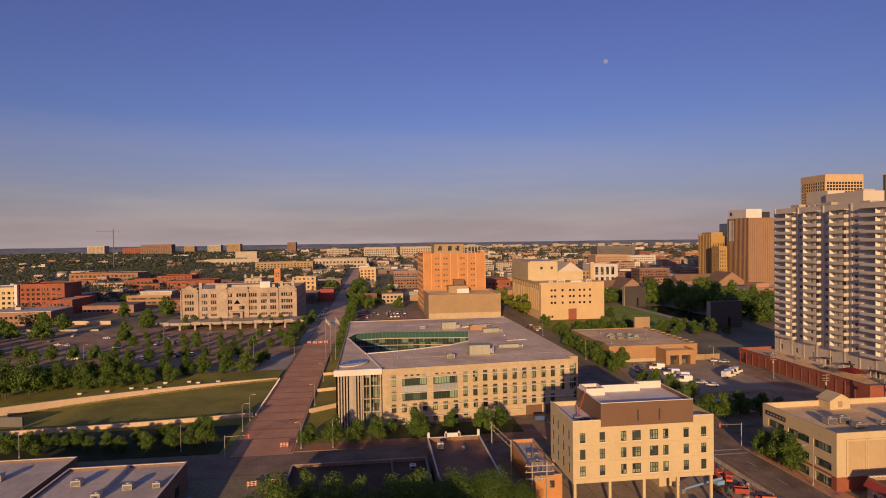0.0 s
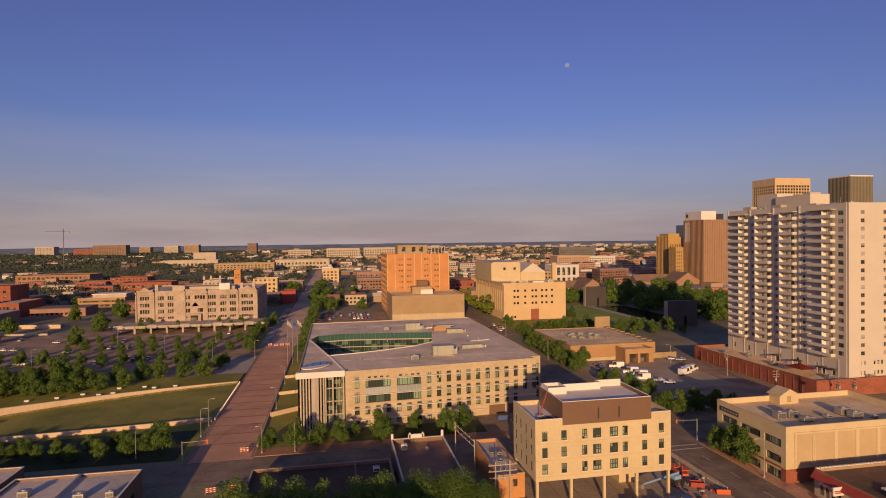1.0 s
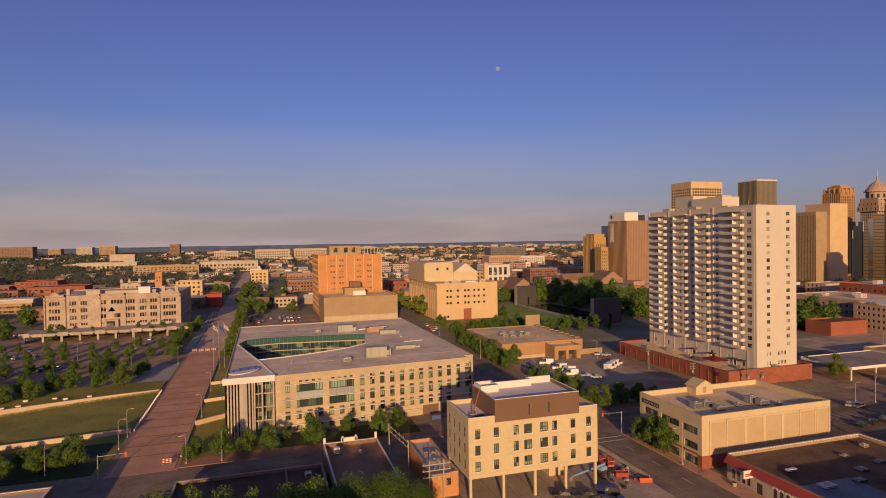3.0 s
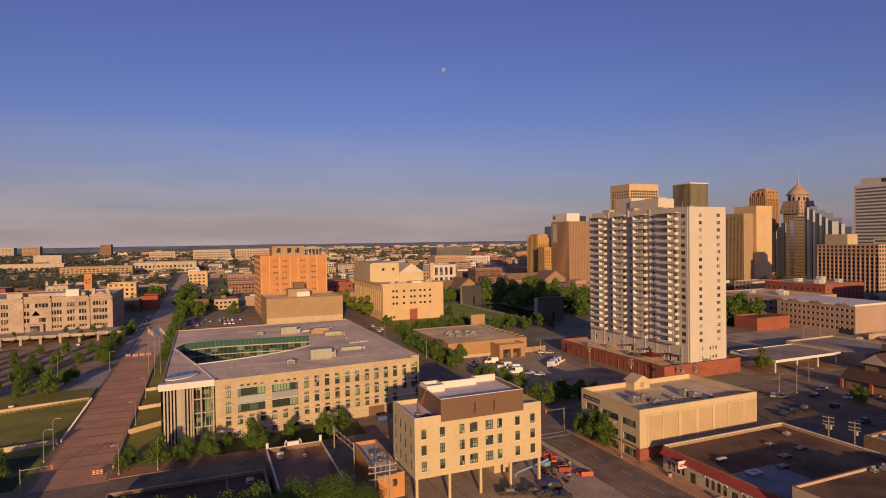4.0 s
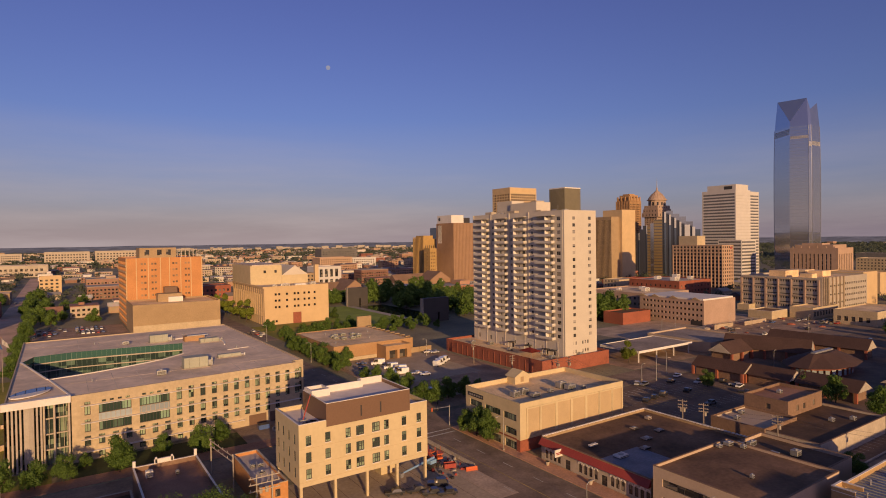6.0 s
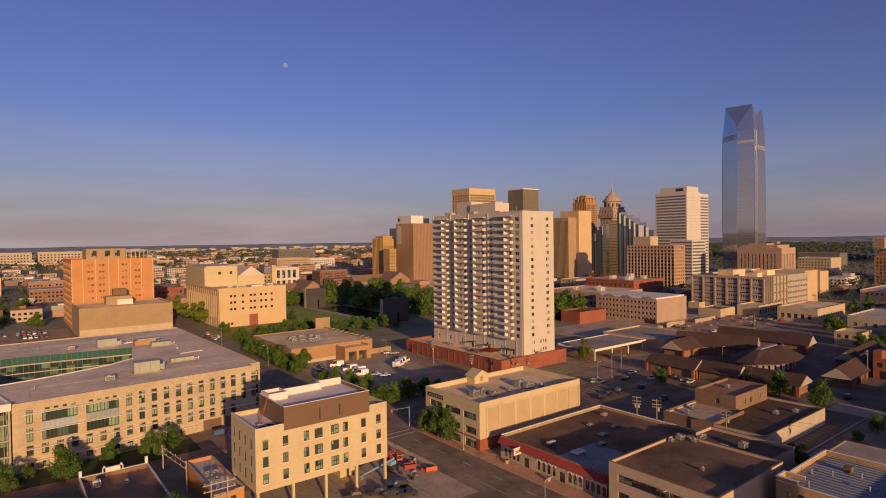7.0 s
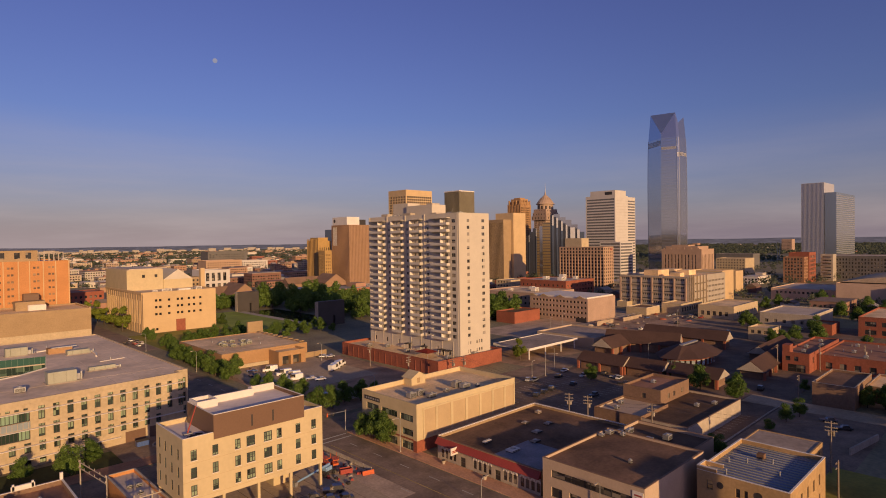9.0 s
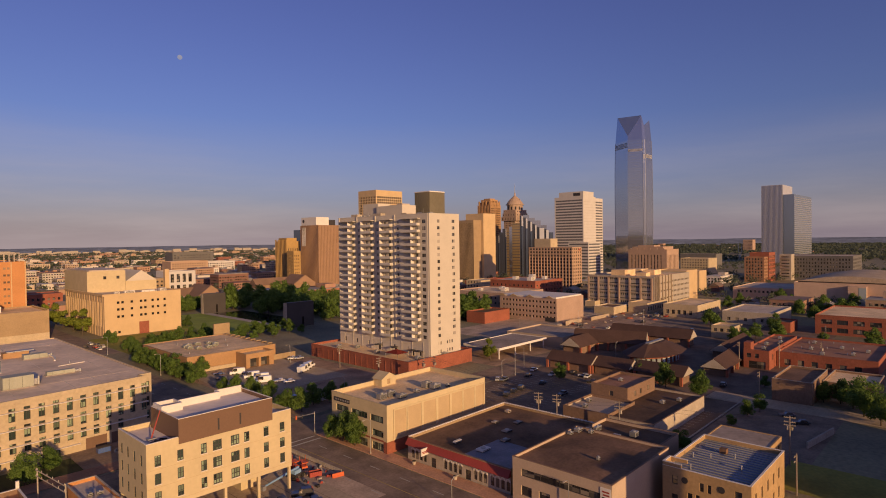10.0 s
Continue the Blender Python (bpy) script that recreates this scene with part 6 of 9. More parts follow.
building("brick_shed_row", 384, 402, 82, 92, 6, M_REDBRICK, M_ROOFBROWN, "small red brick shed", coping=M_REDBRICK)
arena = building("flat_arena", 556, 700, 40, 116, 18, M_MUSEUMSTONE, M_ROOFLIGHT, "large windowless tan hall with a shallow vaulted roof", category="arena", parapet=1.0)
bm = bmesh.new()
prof = [(-38 + 76 * k / 14, 18.003 + 5 * math.sin(math.pi * k / 14)) for k in range(15)]
a_, b_ = [bm.verts.new((-60, y, z)) for y, z in prof], [bm.verts.new((60, y, z)) for y, z in prof]
for k in range(14):
    bm.faces.new((a_[k], a_[k + 1], b_[k + 1], b_[k]))
bm.faces.new(a_)
bm.faces.new(b_[::-1])
part("vaulted_roof", bm, M_CONCRETE2, arena)
part("entry_bay", box(bmesh.new(), -76, -72.004, -12, 0, 0, 16), M_MUSEUMSTONE, arena)
part("entry_glass", box(bmesh.new(), -76.1, -76.004, -12, -7, 1, 15), M_PALEGLASS, arena)
building("arena_annex", 570, 640, 118, 168, 10.5, M_MUSEUMSTONE, M_ROOFGREY, "low tan annex with a strip of small windows", {"N": row(4, 3.4, 12, 1.8, 6, 0, 1, 2)}, M_GLASS, None)

# ---- downtown towers ----
def tower(name, x0, x1, y0, y1, h, mat, label, holes=None, glass=None, roof=None, **kw):
    return building(name, x0, x1, y0, y1, h, mat, roof or M_ROOFGREY, label, holes, glass or M_GLASS, None, parapet=1.0, category="tower", depth=0.5, **kw)


gold = tower("gold_deco_tower", 380, 398, 611, 636, 58, M_GOLDSTONE, "golden art deco tower with vertical piers", {"N": row(2.2, 3.0, 7, 1.1, 4, 0, 1, 46), "W": row(2, 3.0, 5, 1.1, 4, 0, 1, 46)})
for k in range(9):
    part("pier", box(bmesh.new(), -9.5, -9.004, -12.4 + k * 3.0, -11.2 + k * 3.0, 0, 60), M_GOLDSTONE, gold)
part("crown", box(bmesh.new(), -7, 7, -9, 9, 57, 62), M_GOLDSTONE, gold)
tower("gold_deco_wing", 374.5, 384, 588, 602, 46.5, M_GOLDSTONE, "lower golden wing with paired windows", {"N": row(1.5, 3, 4, 1.2, 4, 4, 10, 1.8), "W": row(1.2, 2.6, 3, 1.2, 4, 4, 10, 1.8)})
slabt = tower("brown_ribbed_slab", 394, 440, 566, 603, 76.5, M_BROWNSTONE, "brown ribbed office slab with a white cap", {}, M_PALEGLASS)
for k in range(22):
    part("rib", box(bmesh.new(), -22.9 + k * 2.12, -22.5 + k * 2.12, -18.9, -18.504, 0, 76.4), M_BROWNSTONE, slabt)
    if k < 17:
        part("rib", box(bmesh.new(), -23.4, -23.004, -18.2 + k * 2.2, -17.8 + k * 2.2, 0, 76.4), M_BROWNSTONE, slabt)
for y in (13.4, 11.2, 9.0, 6.8):
    part("white_stripe", box(bmesh.new(), -23.6, -23.41, y, y + 0.9, 52, 74), M_WHITE, slabt)
cap = part("white_cap", box(bmesh.new(), -22, -4, -13, 17.5, 76.6, 86), M_WHITE, slabt, "white rooftop cap with a round emblem")
part("emblem", tube(bmesh.new(), (-22.06, 13, 81.5), (-22.004, 13, 81.5), 2.2, sides=16), M_DARK, cap)
part("plant_room", box(bmesh.new(), -3.5, 6, -12, 10, 75.6, 83), M_DARK, slabt)
tower("dark_glass_tower", 555, 578, 844, 870, 77.5, M_BLUEGLASS, "dark glass office tower behind a brown slab")
tan2 = tower("tan_grid_tower", 584, 639, 685, 728, 136, M_PEACH, "tan concrete tower with square windows and a deep blank crown", {"N": row(2, 4.0, 10, 3.0, 62, 4.1, 16, 2.8), "W": row(2.5, 4.3, 12, 3.3, 62, 4.1, 16, 2.8)}, glass=M_TOWERGLASS)
dark2 = tower("dark_ribbed_tower", 680, 716, 663, 698, 137.5, M_DARKRIB, "dark olive ribbed tower with a white roof edge", coping=M_WHITE)
part("roof_band", box(bmesh.new(), -18.3, 18.3, -17.8, 17.8, 136.6, 138.2), M_WHITE, dark2)
for k in range(16):
    part("rib", box(bmesh.new(), -18.5, -18.004, -17.3 + k * 2.2, -16.6 + k * 2.2, 40, 136.4), M_DARKRIB, dark2)
    part("rib", box(bmesh.new(), -17.8 + k * 2.3, -17.1 + k * 2.3, -18.0, -17.504, 40, 136.4), M_DARKRIB, dark2)
beige = tower("beige_ribbed_tower", 604, 630, 489, 520, 92.0, M_PEACH, "beige tower with a blank sunlit wall", {})
bl = tower("beige_ribbed_wing", 588, 603.8, 493, 521, 83, M_TANBRICK, "beige ribbed office wing with slit windows", {"N": row(1.0, 1.95, 14, 0.9, 3, 0, 1, 76)}, M_TOWERGLASS)
sb = tower("stepped_brick_tower", 722, 749, 570, 595, 111, M_DEPOT, "tan brick skyscraper stepping back at the top", {"N": row(1.5, 3.1, 8, 1.6, 40, 3.6, 19, 2.2), "W": row(1.5, 3.1, 8, 1.6, 40, 3.6, 19, 2.2)}, M_TOWERGLASS)
for w, z0, z1 in ((12.2, 110, 116), (9.6, 116.003, 120.5), (6.2, 120.503, 122.5)):
    part("setback", box(bmesh.new(), -w, w, -w, w, z0, z1), M_DEPOT, sb)
for x in (-10.5, -3.5, 3.5, 10.5):
    part("turret", box(bmesh.new(), x - 1, x + 1, -12.9, -10.6, 110, 118), M_DEPOT, sb)
    part("turret", box(bmesh.new(), -13.8, -11.6, x - 1, x + 1, 110, 118), M_DEPOT, sb)
for k in range(9):
    part("pier", box(bmesh.new(), -13.9, -13.504, -12.4 + k * 3.1, -11.4 + k * 3.1, 30, 112), M_DEPOT, sb)
    part("pier", box(bmesh.new(), -13.4 + k * 3.1, -12.4 + k * 3.1, -12.9, -12.504, 30, 112), M_DEPOT, sb)
dm = tower("domed_stone_tower", 794, 826, 574, 598, 104, M_DOMESTONE, "stone skyscraper with a pale dome and spire", {"N": row(1.5, 3.0, 7, 1.5, 50, 3.6, 14, 2.2), "W": row(2.2, 3.0, 9, 1.5, 50, 3.6, 14, 2.2)}, M_TOWERGLASS)
part("upper_storey", prism(bmesh.new(), [(15 * math.cos(k * math.tau / 12), 12.6 * math.sin(k * math.tau / 12)) for k in range(12)], 103, 115), M_DOMESTONE, dm)
for k in range(12):
    a = (k + 0.5) * math.tau / 12
    part("arched_window", box(bmesh.new(), -1.4, 1.4, -0.15, 0.15, 106, 112), M_TOWERGLASS, dm, at=pose(14.6 * math.cos(a), 12.3 * math.sin(a), 0, 0, 0, math.degrees(a) + 90))
for w, d, z0, z1 in ((18.4, 15.2, 88, 95), (17.0, 13.8, 95.003, 101), (15.6, 12.8, 101.003, 106.5)):
    part("shoulder", box(bmesh.new(), -w, w, -d, d, z0, z1), M_DOMESTONE, dm)
    for k in range(5):
        part("attic_window", box(bmesh.new(), -w - 0.06, -w - 0.004, -d + (k + 0.7) * d / 2.6, -d + (k + 0.7) * d / 2.6 + 1.1, z0 + 1.6, z1 - 1.8), M_TOWERGLASS, dm)
        part("attic_window", box(bmesh.new(), -w + (k + 0.7) * w / 2.6, -w + (k + 0.7) * w / 2.6 + 1.3, -d - 0.06, -d - 0.004, z0 + 1.6, z1 - 1.8), M_TOWERGLASS, dm)
for k in range(16):
    a = k * math.tau / 16
    part("dome_rib", tube(bmesh.new(), (15.0 * math.cos(a), 12.8 * math.sin(a), 117.6), (8.4 * math.cos(a), 7.2 * math.sin(a), 126), 0.35, 0.25, 4), M_DOMESTONE, dm)
bm = bmesh.new()
rings = []
for z, r in ((115.003, 17.6), (116.2, 17.4), (116.4, 15.8), (119, 14.2), (121.6, 12.0), (124.2, 9.6), (126.6, 7.2), (128.8, 4.8), (130.2, 3.0), (131, 2.2)):
    rings.append([bm.verts.new((r * math.cos(k * math.tau / 20), r * 0.85 * math.sin(k * math.tau / 20), z)) for k in range(20)])
for a, b in zip(rings, rings[1:]):
    for k in range(20):
        bm.faces.new((a[k], a[(k + 1) % 20], b[(k + 1) % 20], b[k]))
bm.faces.new(rings[0][::-1])
bm.faces.new(rings[-1])
part("dome", bm, M_DOMESTONE, dm)
part("lantern", tube(bmesh.new(), (0, 0, 131.003), (0, 0, 136), 1.6, 1.0, 10), M_DOMESTONE, dm)
part("spire", tube(bmesh.new(), (0, 0, 136.003), (0, 0, 152), 0.6, 0.1, 8), M_METAL, dm)
fac = thing("stepped_glass_tower", 688.6, 487.9, 0, "mirror-glass tower stepping down in narrow facets", "tower", turn=-54.68)
k_ = 0.2546
strips = ((25, 38, 62, "d"), (38, 42, 62, "p"), (42, 60, 67, "d"), (60, 78, 72, "d"), (78, 82, 72, "p"), (82, 98, 70, "g"), (98, 115, 75, "m"), (115, 158, 80, "g"), (158, 168, 90.5, "d"), (168, 178, 90, "p"), (178, 192, 88, "d"), (192, 202, 86, "p"), (202, 218, 83, "d"), (218, 228, 81, "p"),
          (228, 243, 78.5, "d"), (243, 253, 76, "p"), (253, 268, 74, "d"), (268, 295, 72, "p"), (295, 305, 71, "d"), (305, 320, 69, "p"), (320, 345, 66, "b"))
skins = {"d": M_DARKGLASS, "p": M_GLINT, "g": M_GOLDGLASS, "b": M_BLUEGLASS, "m": M_MIRROR}
for k, (a, b, h, m) in enumerate(strips):
    off = 0.0 if m == "d" else -1.2
    f = part("facet", box(bmesh.new(), (a - 165) * k_, (b - 165) * k_ - 0.03, off, 20, 0, h), skins["b" if m == "p" else m], fac)
    # bright upper strips: reflected light built on as pale pieces
    if m == "p":
        part("pale_blade", box(bmesh.new(), (a - 165) * k_ + 0.1, (b - 165) * k_ - 0.15, off - 0.25, off - 0.004, h * (0.55 if a > 240 else 0.84), h + 0.3), M_BRIGHTSTRIP, f)
    if m == "g":
        for j in range(int(h / 4)):
            part("floor_line", box(bmesh.new(), (a - 165) * k_ + 0.1, (b - 165) * k_ - 0.15, off - 0.12, off - 0.004, 2 + 4 * j, 2.8 + 4 * j), M_DARKGLASS, f)
for a, b, h in ((178, 212, 92.5), (212, 245, 88), (245, 278, 84), (278, 312, 77)):
    part("rear_facet", box(bmesh.new(), (a - 165) * k_, (b - 165) * k_ - 0.03, 20.01, 34, 0, h), M_MIRROR, fac)
wt = tower("white_banded_tower", 784, 822, 441, 491, 120.5, M_WHITESTONE, "white office tower with dark window bands", {"N": [(1.5, 48.5, 6 + 4.3 * j, 8.2 + 4.3 * j) for j in range(26)]}, M_BANDGLASS)
part("roof_house", box(bmesh.new(), -18.6, 13.0, -25.06, 17.0, 119.4, 128), M_WHITESTONE, wt)
part("roof_vent", box(bmesh.new(), -18.72, -18.604, -20, -8, 121.5, 126), M_DARK, wt)
tower("white_banded_wing", 822.2, 846, 441.5, 485, 119, M_WHITESTONE, "white banded wing of an office tower", {"W": [(1.0, 23, 4 + 4.3 * j, 6.2 + 4.3 * j) for j in range(26)]}, M_BANDGLASS)
tower("white_low_wing", 735, 770, 406, 438, 51, M_WHITESTONE, "low white wing with dark window bands", {"N": [(1, 31, 4 + 4.3 * j, 6.2 + 4.3 * j) for j in range(11)], "W": [(1, 34, 4 + 4.3 * j, 6.2 + 4.3 * j) for j in range(11)]}, M_BANDGLASS)
for j in range(26):
    part("panel_joint", box(bmesh.new(), -18.4, 18.6, -25.09, -25.004, 4.8 + 4.3 * j, 5.05 + 4.3 * j), M_FIN, wt)
gb = tower("brown_grid_block", 573, 594.5, 337, 395, 47, M_GRIDSTONE, "brown concrete office block with a grid of windows", {"N": row(1.6, 4.1, 14, 2.5, 2.5, 3.75, 12, 2.3), "W": row(1.2, 4.1, 5, 2.2, 2.5, 3.75, 12, 2.1)}, M_TOWERGLASS)
for k in range(15):
    part("rib", box(bmesh.new(), -11.3, -10.754, 28.2 - k * 4.1 - 0.35, 28.2 - k * 4.1 + 0.35, 0, 36), M_GRIDSTONE, gb)
part("roof_house", box(bmesh.new(), -9, 6, 0, 22, 46, 57), M_LIMESTONE, gb)
part("roof_sign", box(bmesh.new(), 4, 8, -29.2, -29.004, 43, 45), M_REDROOF, gb)
# the tall glass skyscraper
devx, devy, faz = 920.0, 424.0, radians(65.3)
rt, dp = Vector((math.cos(faz), -math.sin(faz))), Vector((math.sin(faz), math.cos(faz)))
sky_t = thing("glass_skyscraper", devx, devy, 0, "very tall blue glass skyscraper with a notched crown", "skyscraper")
plan = [(-30, 10), (-9, -24), (15, -27), (19, -22), (30, 4), (16, 30), (-16, 30)]
tops = [258, 222, 254, 238, 250, 236, 244]
levels = [(0, 0.955), (30, 0.975), (60, 0.99), (100, 1.0), (140, 0.998), (170, 0.988), (195, 0.972), (215, 0.952)]
bm = bmesh.new()
pt = lambda p, s: (rt * p[0] * s + dp * p[1] * s)
rings = [[bm.verts.new((*pt(p, s), z)) for p in plan] for z, s in levels]
rings.append([bm.verts.new((*pt(p, 0.952 - (h - 215) * 0.0030), h)) for p, h in zip(plan, tops)])
for a, b in zip(rings, rings[1:]):
    for k in range(7):
        bm.faces.new((a[k], a[(k + 1) % 7], b[(k + 1) % 7], b[k]))
t_ = rings[-1]
crown = bmesh.new()
for f in ((0, 1, 2), (0, 2, 3, 6), (3, 4, 5, 6)):
    crown.faces.new([crown.verts.new(t_[i].co) for i in f])
part("glass_skin", bm, M_SKYGLASS, sky_t)
part("crown_facet", crown, M_CROWN, sky_t)
for j in range(42):
    z = 8 + 5.0 * j
    s = float(np.interp(z, [l[0] for l in levels], [l[1] for l in levels])) * 1.006
    bm = bmesh.new()
    lo_, hi_ = [bm.verts.new((*pt(p, s), z)) for p in plan], [bm.verts.new((*pt(p, s), z + 0.28)) for p in plan]
    for k in range(7):
        bm.faces.new((lo_[k], lo_[(k + 1) % 7], hi_[(k + 1) % 7], hi_[k]))
    part("floor_line", bm, M_FLOORLINE, sky_t)
# bright metal edges where the facets meet
for k, r in ((0, 0.35), (2, 0.55), (3, 0.7), (4, 0.35)):
    bm = bmesh.new()
    for (z0, s0), (z1, s1) in zip(levels, levels[1:]):
        tube(bm, (*pt(plan[k], s0 * 1.004), z0), (*pt(plan[k], s1 * 1.004), z1), r, sides=4)
    part("edge_trim", bm, M_FLOORLINE, sky_t)
def glint_band(k, z0, z1, u0=0.03, u1=0.97):
    """Pale bars across one facet: the glass's sunset reflection, built in as a shape."""
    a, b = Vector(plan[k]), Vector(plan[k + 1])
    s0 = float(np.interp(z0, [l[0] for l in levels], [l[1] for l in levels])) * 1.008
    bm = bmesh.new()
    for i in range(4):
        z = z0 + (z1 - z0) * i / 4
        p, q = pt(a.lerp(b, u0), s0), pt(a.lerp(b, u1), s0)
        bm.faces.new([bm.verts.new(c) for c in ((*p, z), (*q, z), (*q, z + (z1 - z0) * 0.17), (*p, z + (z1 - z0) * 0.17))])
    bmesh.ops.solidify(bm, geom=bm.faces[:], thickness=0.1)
    part("plant_louvres", bm, M_GLINT, sky_t)


glint_band(0, 203.5, 212)
glint_band(1, 196, 200.5)
glint_band(2, 184, 191)
glint_band(3, 186, 192)
# far glass tower with a ribbed slab side
bokn = tower("ribbed_glass_tower", 1366, 1450, 305, 345, 163, M_RIBGLASS, "pale ribbed glass tower at the edge of downtown")
for k in range(18):
    part("rib", box(bmesh.new(), -42.2, -42.004, -19.8 + k * 2.3, -18.9 + k * 2.3, 0, 162), M_FLOORLINE, bokn)
bokg = tower("lower_glass_tower", 1366.5, 1530, 284, 304, 142, M_TEALGLASS, "blue glass tower front with floor bands")
for j in range(32):
    part("floor_line", box(bmesh.new(), -81.7, 81.7, -10.25, -10.004, 8 + 4.1 * j, 9.9 + 4.1 * j), M_BANDPANEL, bokg)
mm = tower("columned_stone_block", 742, 782, 298, 350, 41, M_MUTEDSTONE, "stone civic block with tall window slots", {"N": row(4, 4.4, 10, 1.5, 12, 0, 1, 22), "W": row(3, 4.4, 8, 1.5, 12, 0, 1, 22)})
part("roof_house", box(bmesh.new(), -17, 17, -20, 22, 40, 44.6), M_MUTEDSTONE, mm)
part("roof_house", box(bmesh.new(), -12, 8, -6, 16, 44.603, 46.4), M_MUTEDSTONE, mm)
for y in (-22, -13, -4, 5, 14, 23):
    part("finial", box(bmesh.new(), -19.8, -18.8, y - 0.6, y + 0.6, 41.003, 42.6), M_MUTEDSTONE, mm)
building("pale_office_block", 921, 960, 306, 348, 23.5, M_LIMESTONE, M_ROOFGREY, "pale low office block with small windows", {"N": row(2, 4, 10, 2, 4, 4, 5, 1.8)}, M_GLASS, None)
building("brown_corner_block", 782, 800, 195, 217, 31, M_UMBERBRICK, M_ROOFGREY, "umber brick corner block with a grid of windows", {"N": row(1.8, 3.3, 6, 1.9, 3.4, 3.9, 7, 2.7), "W": row(1.6, 3.2, 5, 1.6, 3.4, 3.9, 7, 2.4)}, M_GLASS, None)
building("red_framed_block", 800.5, 830, 194, 216, 36, M_REDBRICK, M_ROOFRED, "bright red modern block behind a brick block", {"W": row(2, 5.4, 5, 3.4, 4, 5, 6, 3.2)}, M_GLASS, None)
building("long_grey_block", 852, 921, 115, 192, 31, M_GREYPANEL, M_ROOFGREY, "long grey apartment block with irregular windows", {"N": row(2, 3.2, 23, 1.6, 3, 4.4, 6, 2.6), "W": row(2, 4, 16, 1.8, 3, 4.4, 6, 2.6)}, M_GLASS, None, category="apartment block")
building("tall_pale_stub", 585, 605, 203, 220, 23.5, M_PEACH, M_ROOFTAN, "plain pale stub building")
building("white_frame_store", 640, 664, 224, 244, 12, M_WHITE, M_ROOFGREY, "white framed store with a large front opening", {"N": [(3, 17, 2, 9)]}, M_GLASS, None)
building("red_roofed_store", 520, 580, 420, 450, 9, M_REDBRICK, M_REDROOF, "low store with a red roof")
building("pale_corner_store", 470, 500, 385, 405, 14, M_LIMESTONE, M_ROOFGREY, "pale stone corner store with small windows", {"N": row(2, 4, 4, 2, 3, 4, 3, 2)}, M_GLASS, None)

building("pale_balcony_block", 834, 851, 177, 190, 33, M_FIN, M_ROOFGREY, "pale apartment block with stacked balconies", {"N": [(2, 11, 3 + 4.2 * j, 5.2 + 4.2 * j) for j in range(7)]}, M_GLASS, None, category="apartment block")
for j in range(7):
    bal_ = thing("balcony_tray", 833.2, 183.5, 2.6 + 4.2 * j, "pale concrete balcony tray on an apartment block", "balcony", "far balconies")
    part("tray", box(bmesh.new(), -0.7, 0.796, -5, 5, 0, 0.3), M_PALESTONE, bal_)
    part("rail", box(bmesh.new(), -0.7, -0.6, -5, 5, 0.303, 1.3), M_METAL, bal_)
hall_ = building("long_grey_hall", 1076, 1110, 345, 407, 26, M_GREYPANEL, M_ROOFLIGHT, "long grey hall with a pale roof far off", {"N": row(3, 6, 10, 4, 4, 8, 2, 4)}, M_GLASS, None)
building("pinkish_far_block", 2215, 2250, 588, 619, 44, M_GARAGE, M_ROOFGREY, "pinkish tower block far off among woods", {"N": row(2, 3.6, 8, 1.8, 6, 5, 7, 2.6)}, M_GLASS, None)
mast = thing("bridge_mast", 1443, 410, 0, "pair of white leaning bridge masts far off", "bridge")
for dy, top in ((3.5, 42.0), (-5.5, 47.0)):
    part("mast", tube(bmesh.new(), (0, dy * 0.15, 0), (0, dy, top), 1.1, 0.5, 8), M_WHITE, mast)
    part("foot", box(bmesh.new(), -2.0, 2.0, dy * 0.15 - 1.6, dy * 0.15 + 1.6, 0, 2.5), M_CONCRETE, mast)

# ---- named blocks of the old town, far beyond the streets ----
def far_block(name, x, y, w, d, h, wall, roof, label, nx=8, nz=4, **kw):
    return building(name, x - w / 2, x + w / 2, y, y + d, h, wall, roof, label, {"W": row(w * 0.04, w * 0.92 / nx, nx, w * 0.92 / nx * 0.55, h * 0.08, h * 0.84 / nz, nz, h * 0.84 / nz * 0.5)}, M_GLASS, None, depth=0.6, **kw)


far_block("red_brick_mill", -283, 537, 36, 30, 24, M_REDBRICK, M_ROOFBROWN, "tall red brick mill with rows of windows", 8, 5)
building("brick_mill_annex", -266, -246, 510, 548, 12, M_REDBRICK, M_ROOFGREY, "low brick annex of a mill", {"W": row(1, 2.6, 6, 1.4, 3, 4, 2, 2)}, M_GLASS, None)
far_block("cream_hotel_block", -322, 545, 34, 30, 21, M_CREAM, M_ROOFGREY, "cream block beside a brick mill", 7, 4)
building("white_stair_tower", -303.6, -301.4, 534, 542, 24, M_WHITE, M_ROOFGREY, "narrow white stair tower")
building("tan_office_pavilion", -226, -187, 566, 600, 9.5, M_DEPOT, M_ROOFLIGHT, "tan office pavilion with long dark window strips", {"W": [(1.5, 37.5, 1.6, 3.6), (1.5, 37.5, 5.6, 7.2)]}, M_GLASS, M_DARK, (12, 1), coping=M_PALESTONE)
pav = thing("roof_pavilion", -202, 582, 8.8, "pale flat-roofed penthouse on an office pavilion", "penthouse")
part("wall", box(bmesh.new(), -14, 14, -10, 8, 0, 3.2), M_PALESTONE, pav)
part("roof_edge", box(bmesh.new(), -14.6, 14.6, -10.6, 8.6, 3.203, 3.8), M_WHITE, pav)
building("long_brick_mill", -440, -345, 905, 950, 15, M_UMBERBRICK, M_ROOFBROWN, "long umber brick mill with a pale roof edge", {"W": row(3, 6, 15, 4, 3, 6, 2, 3.4)}, M_GLASS, None, coping=M_PALESTONE)
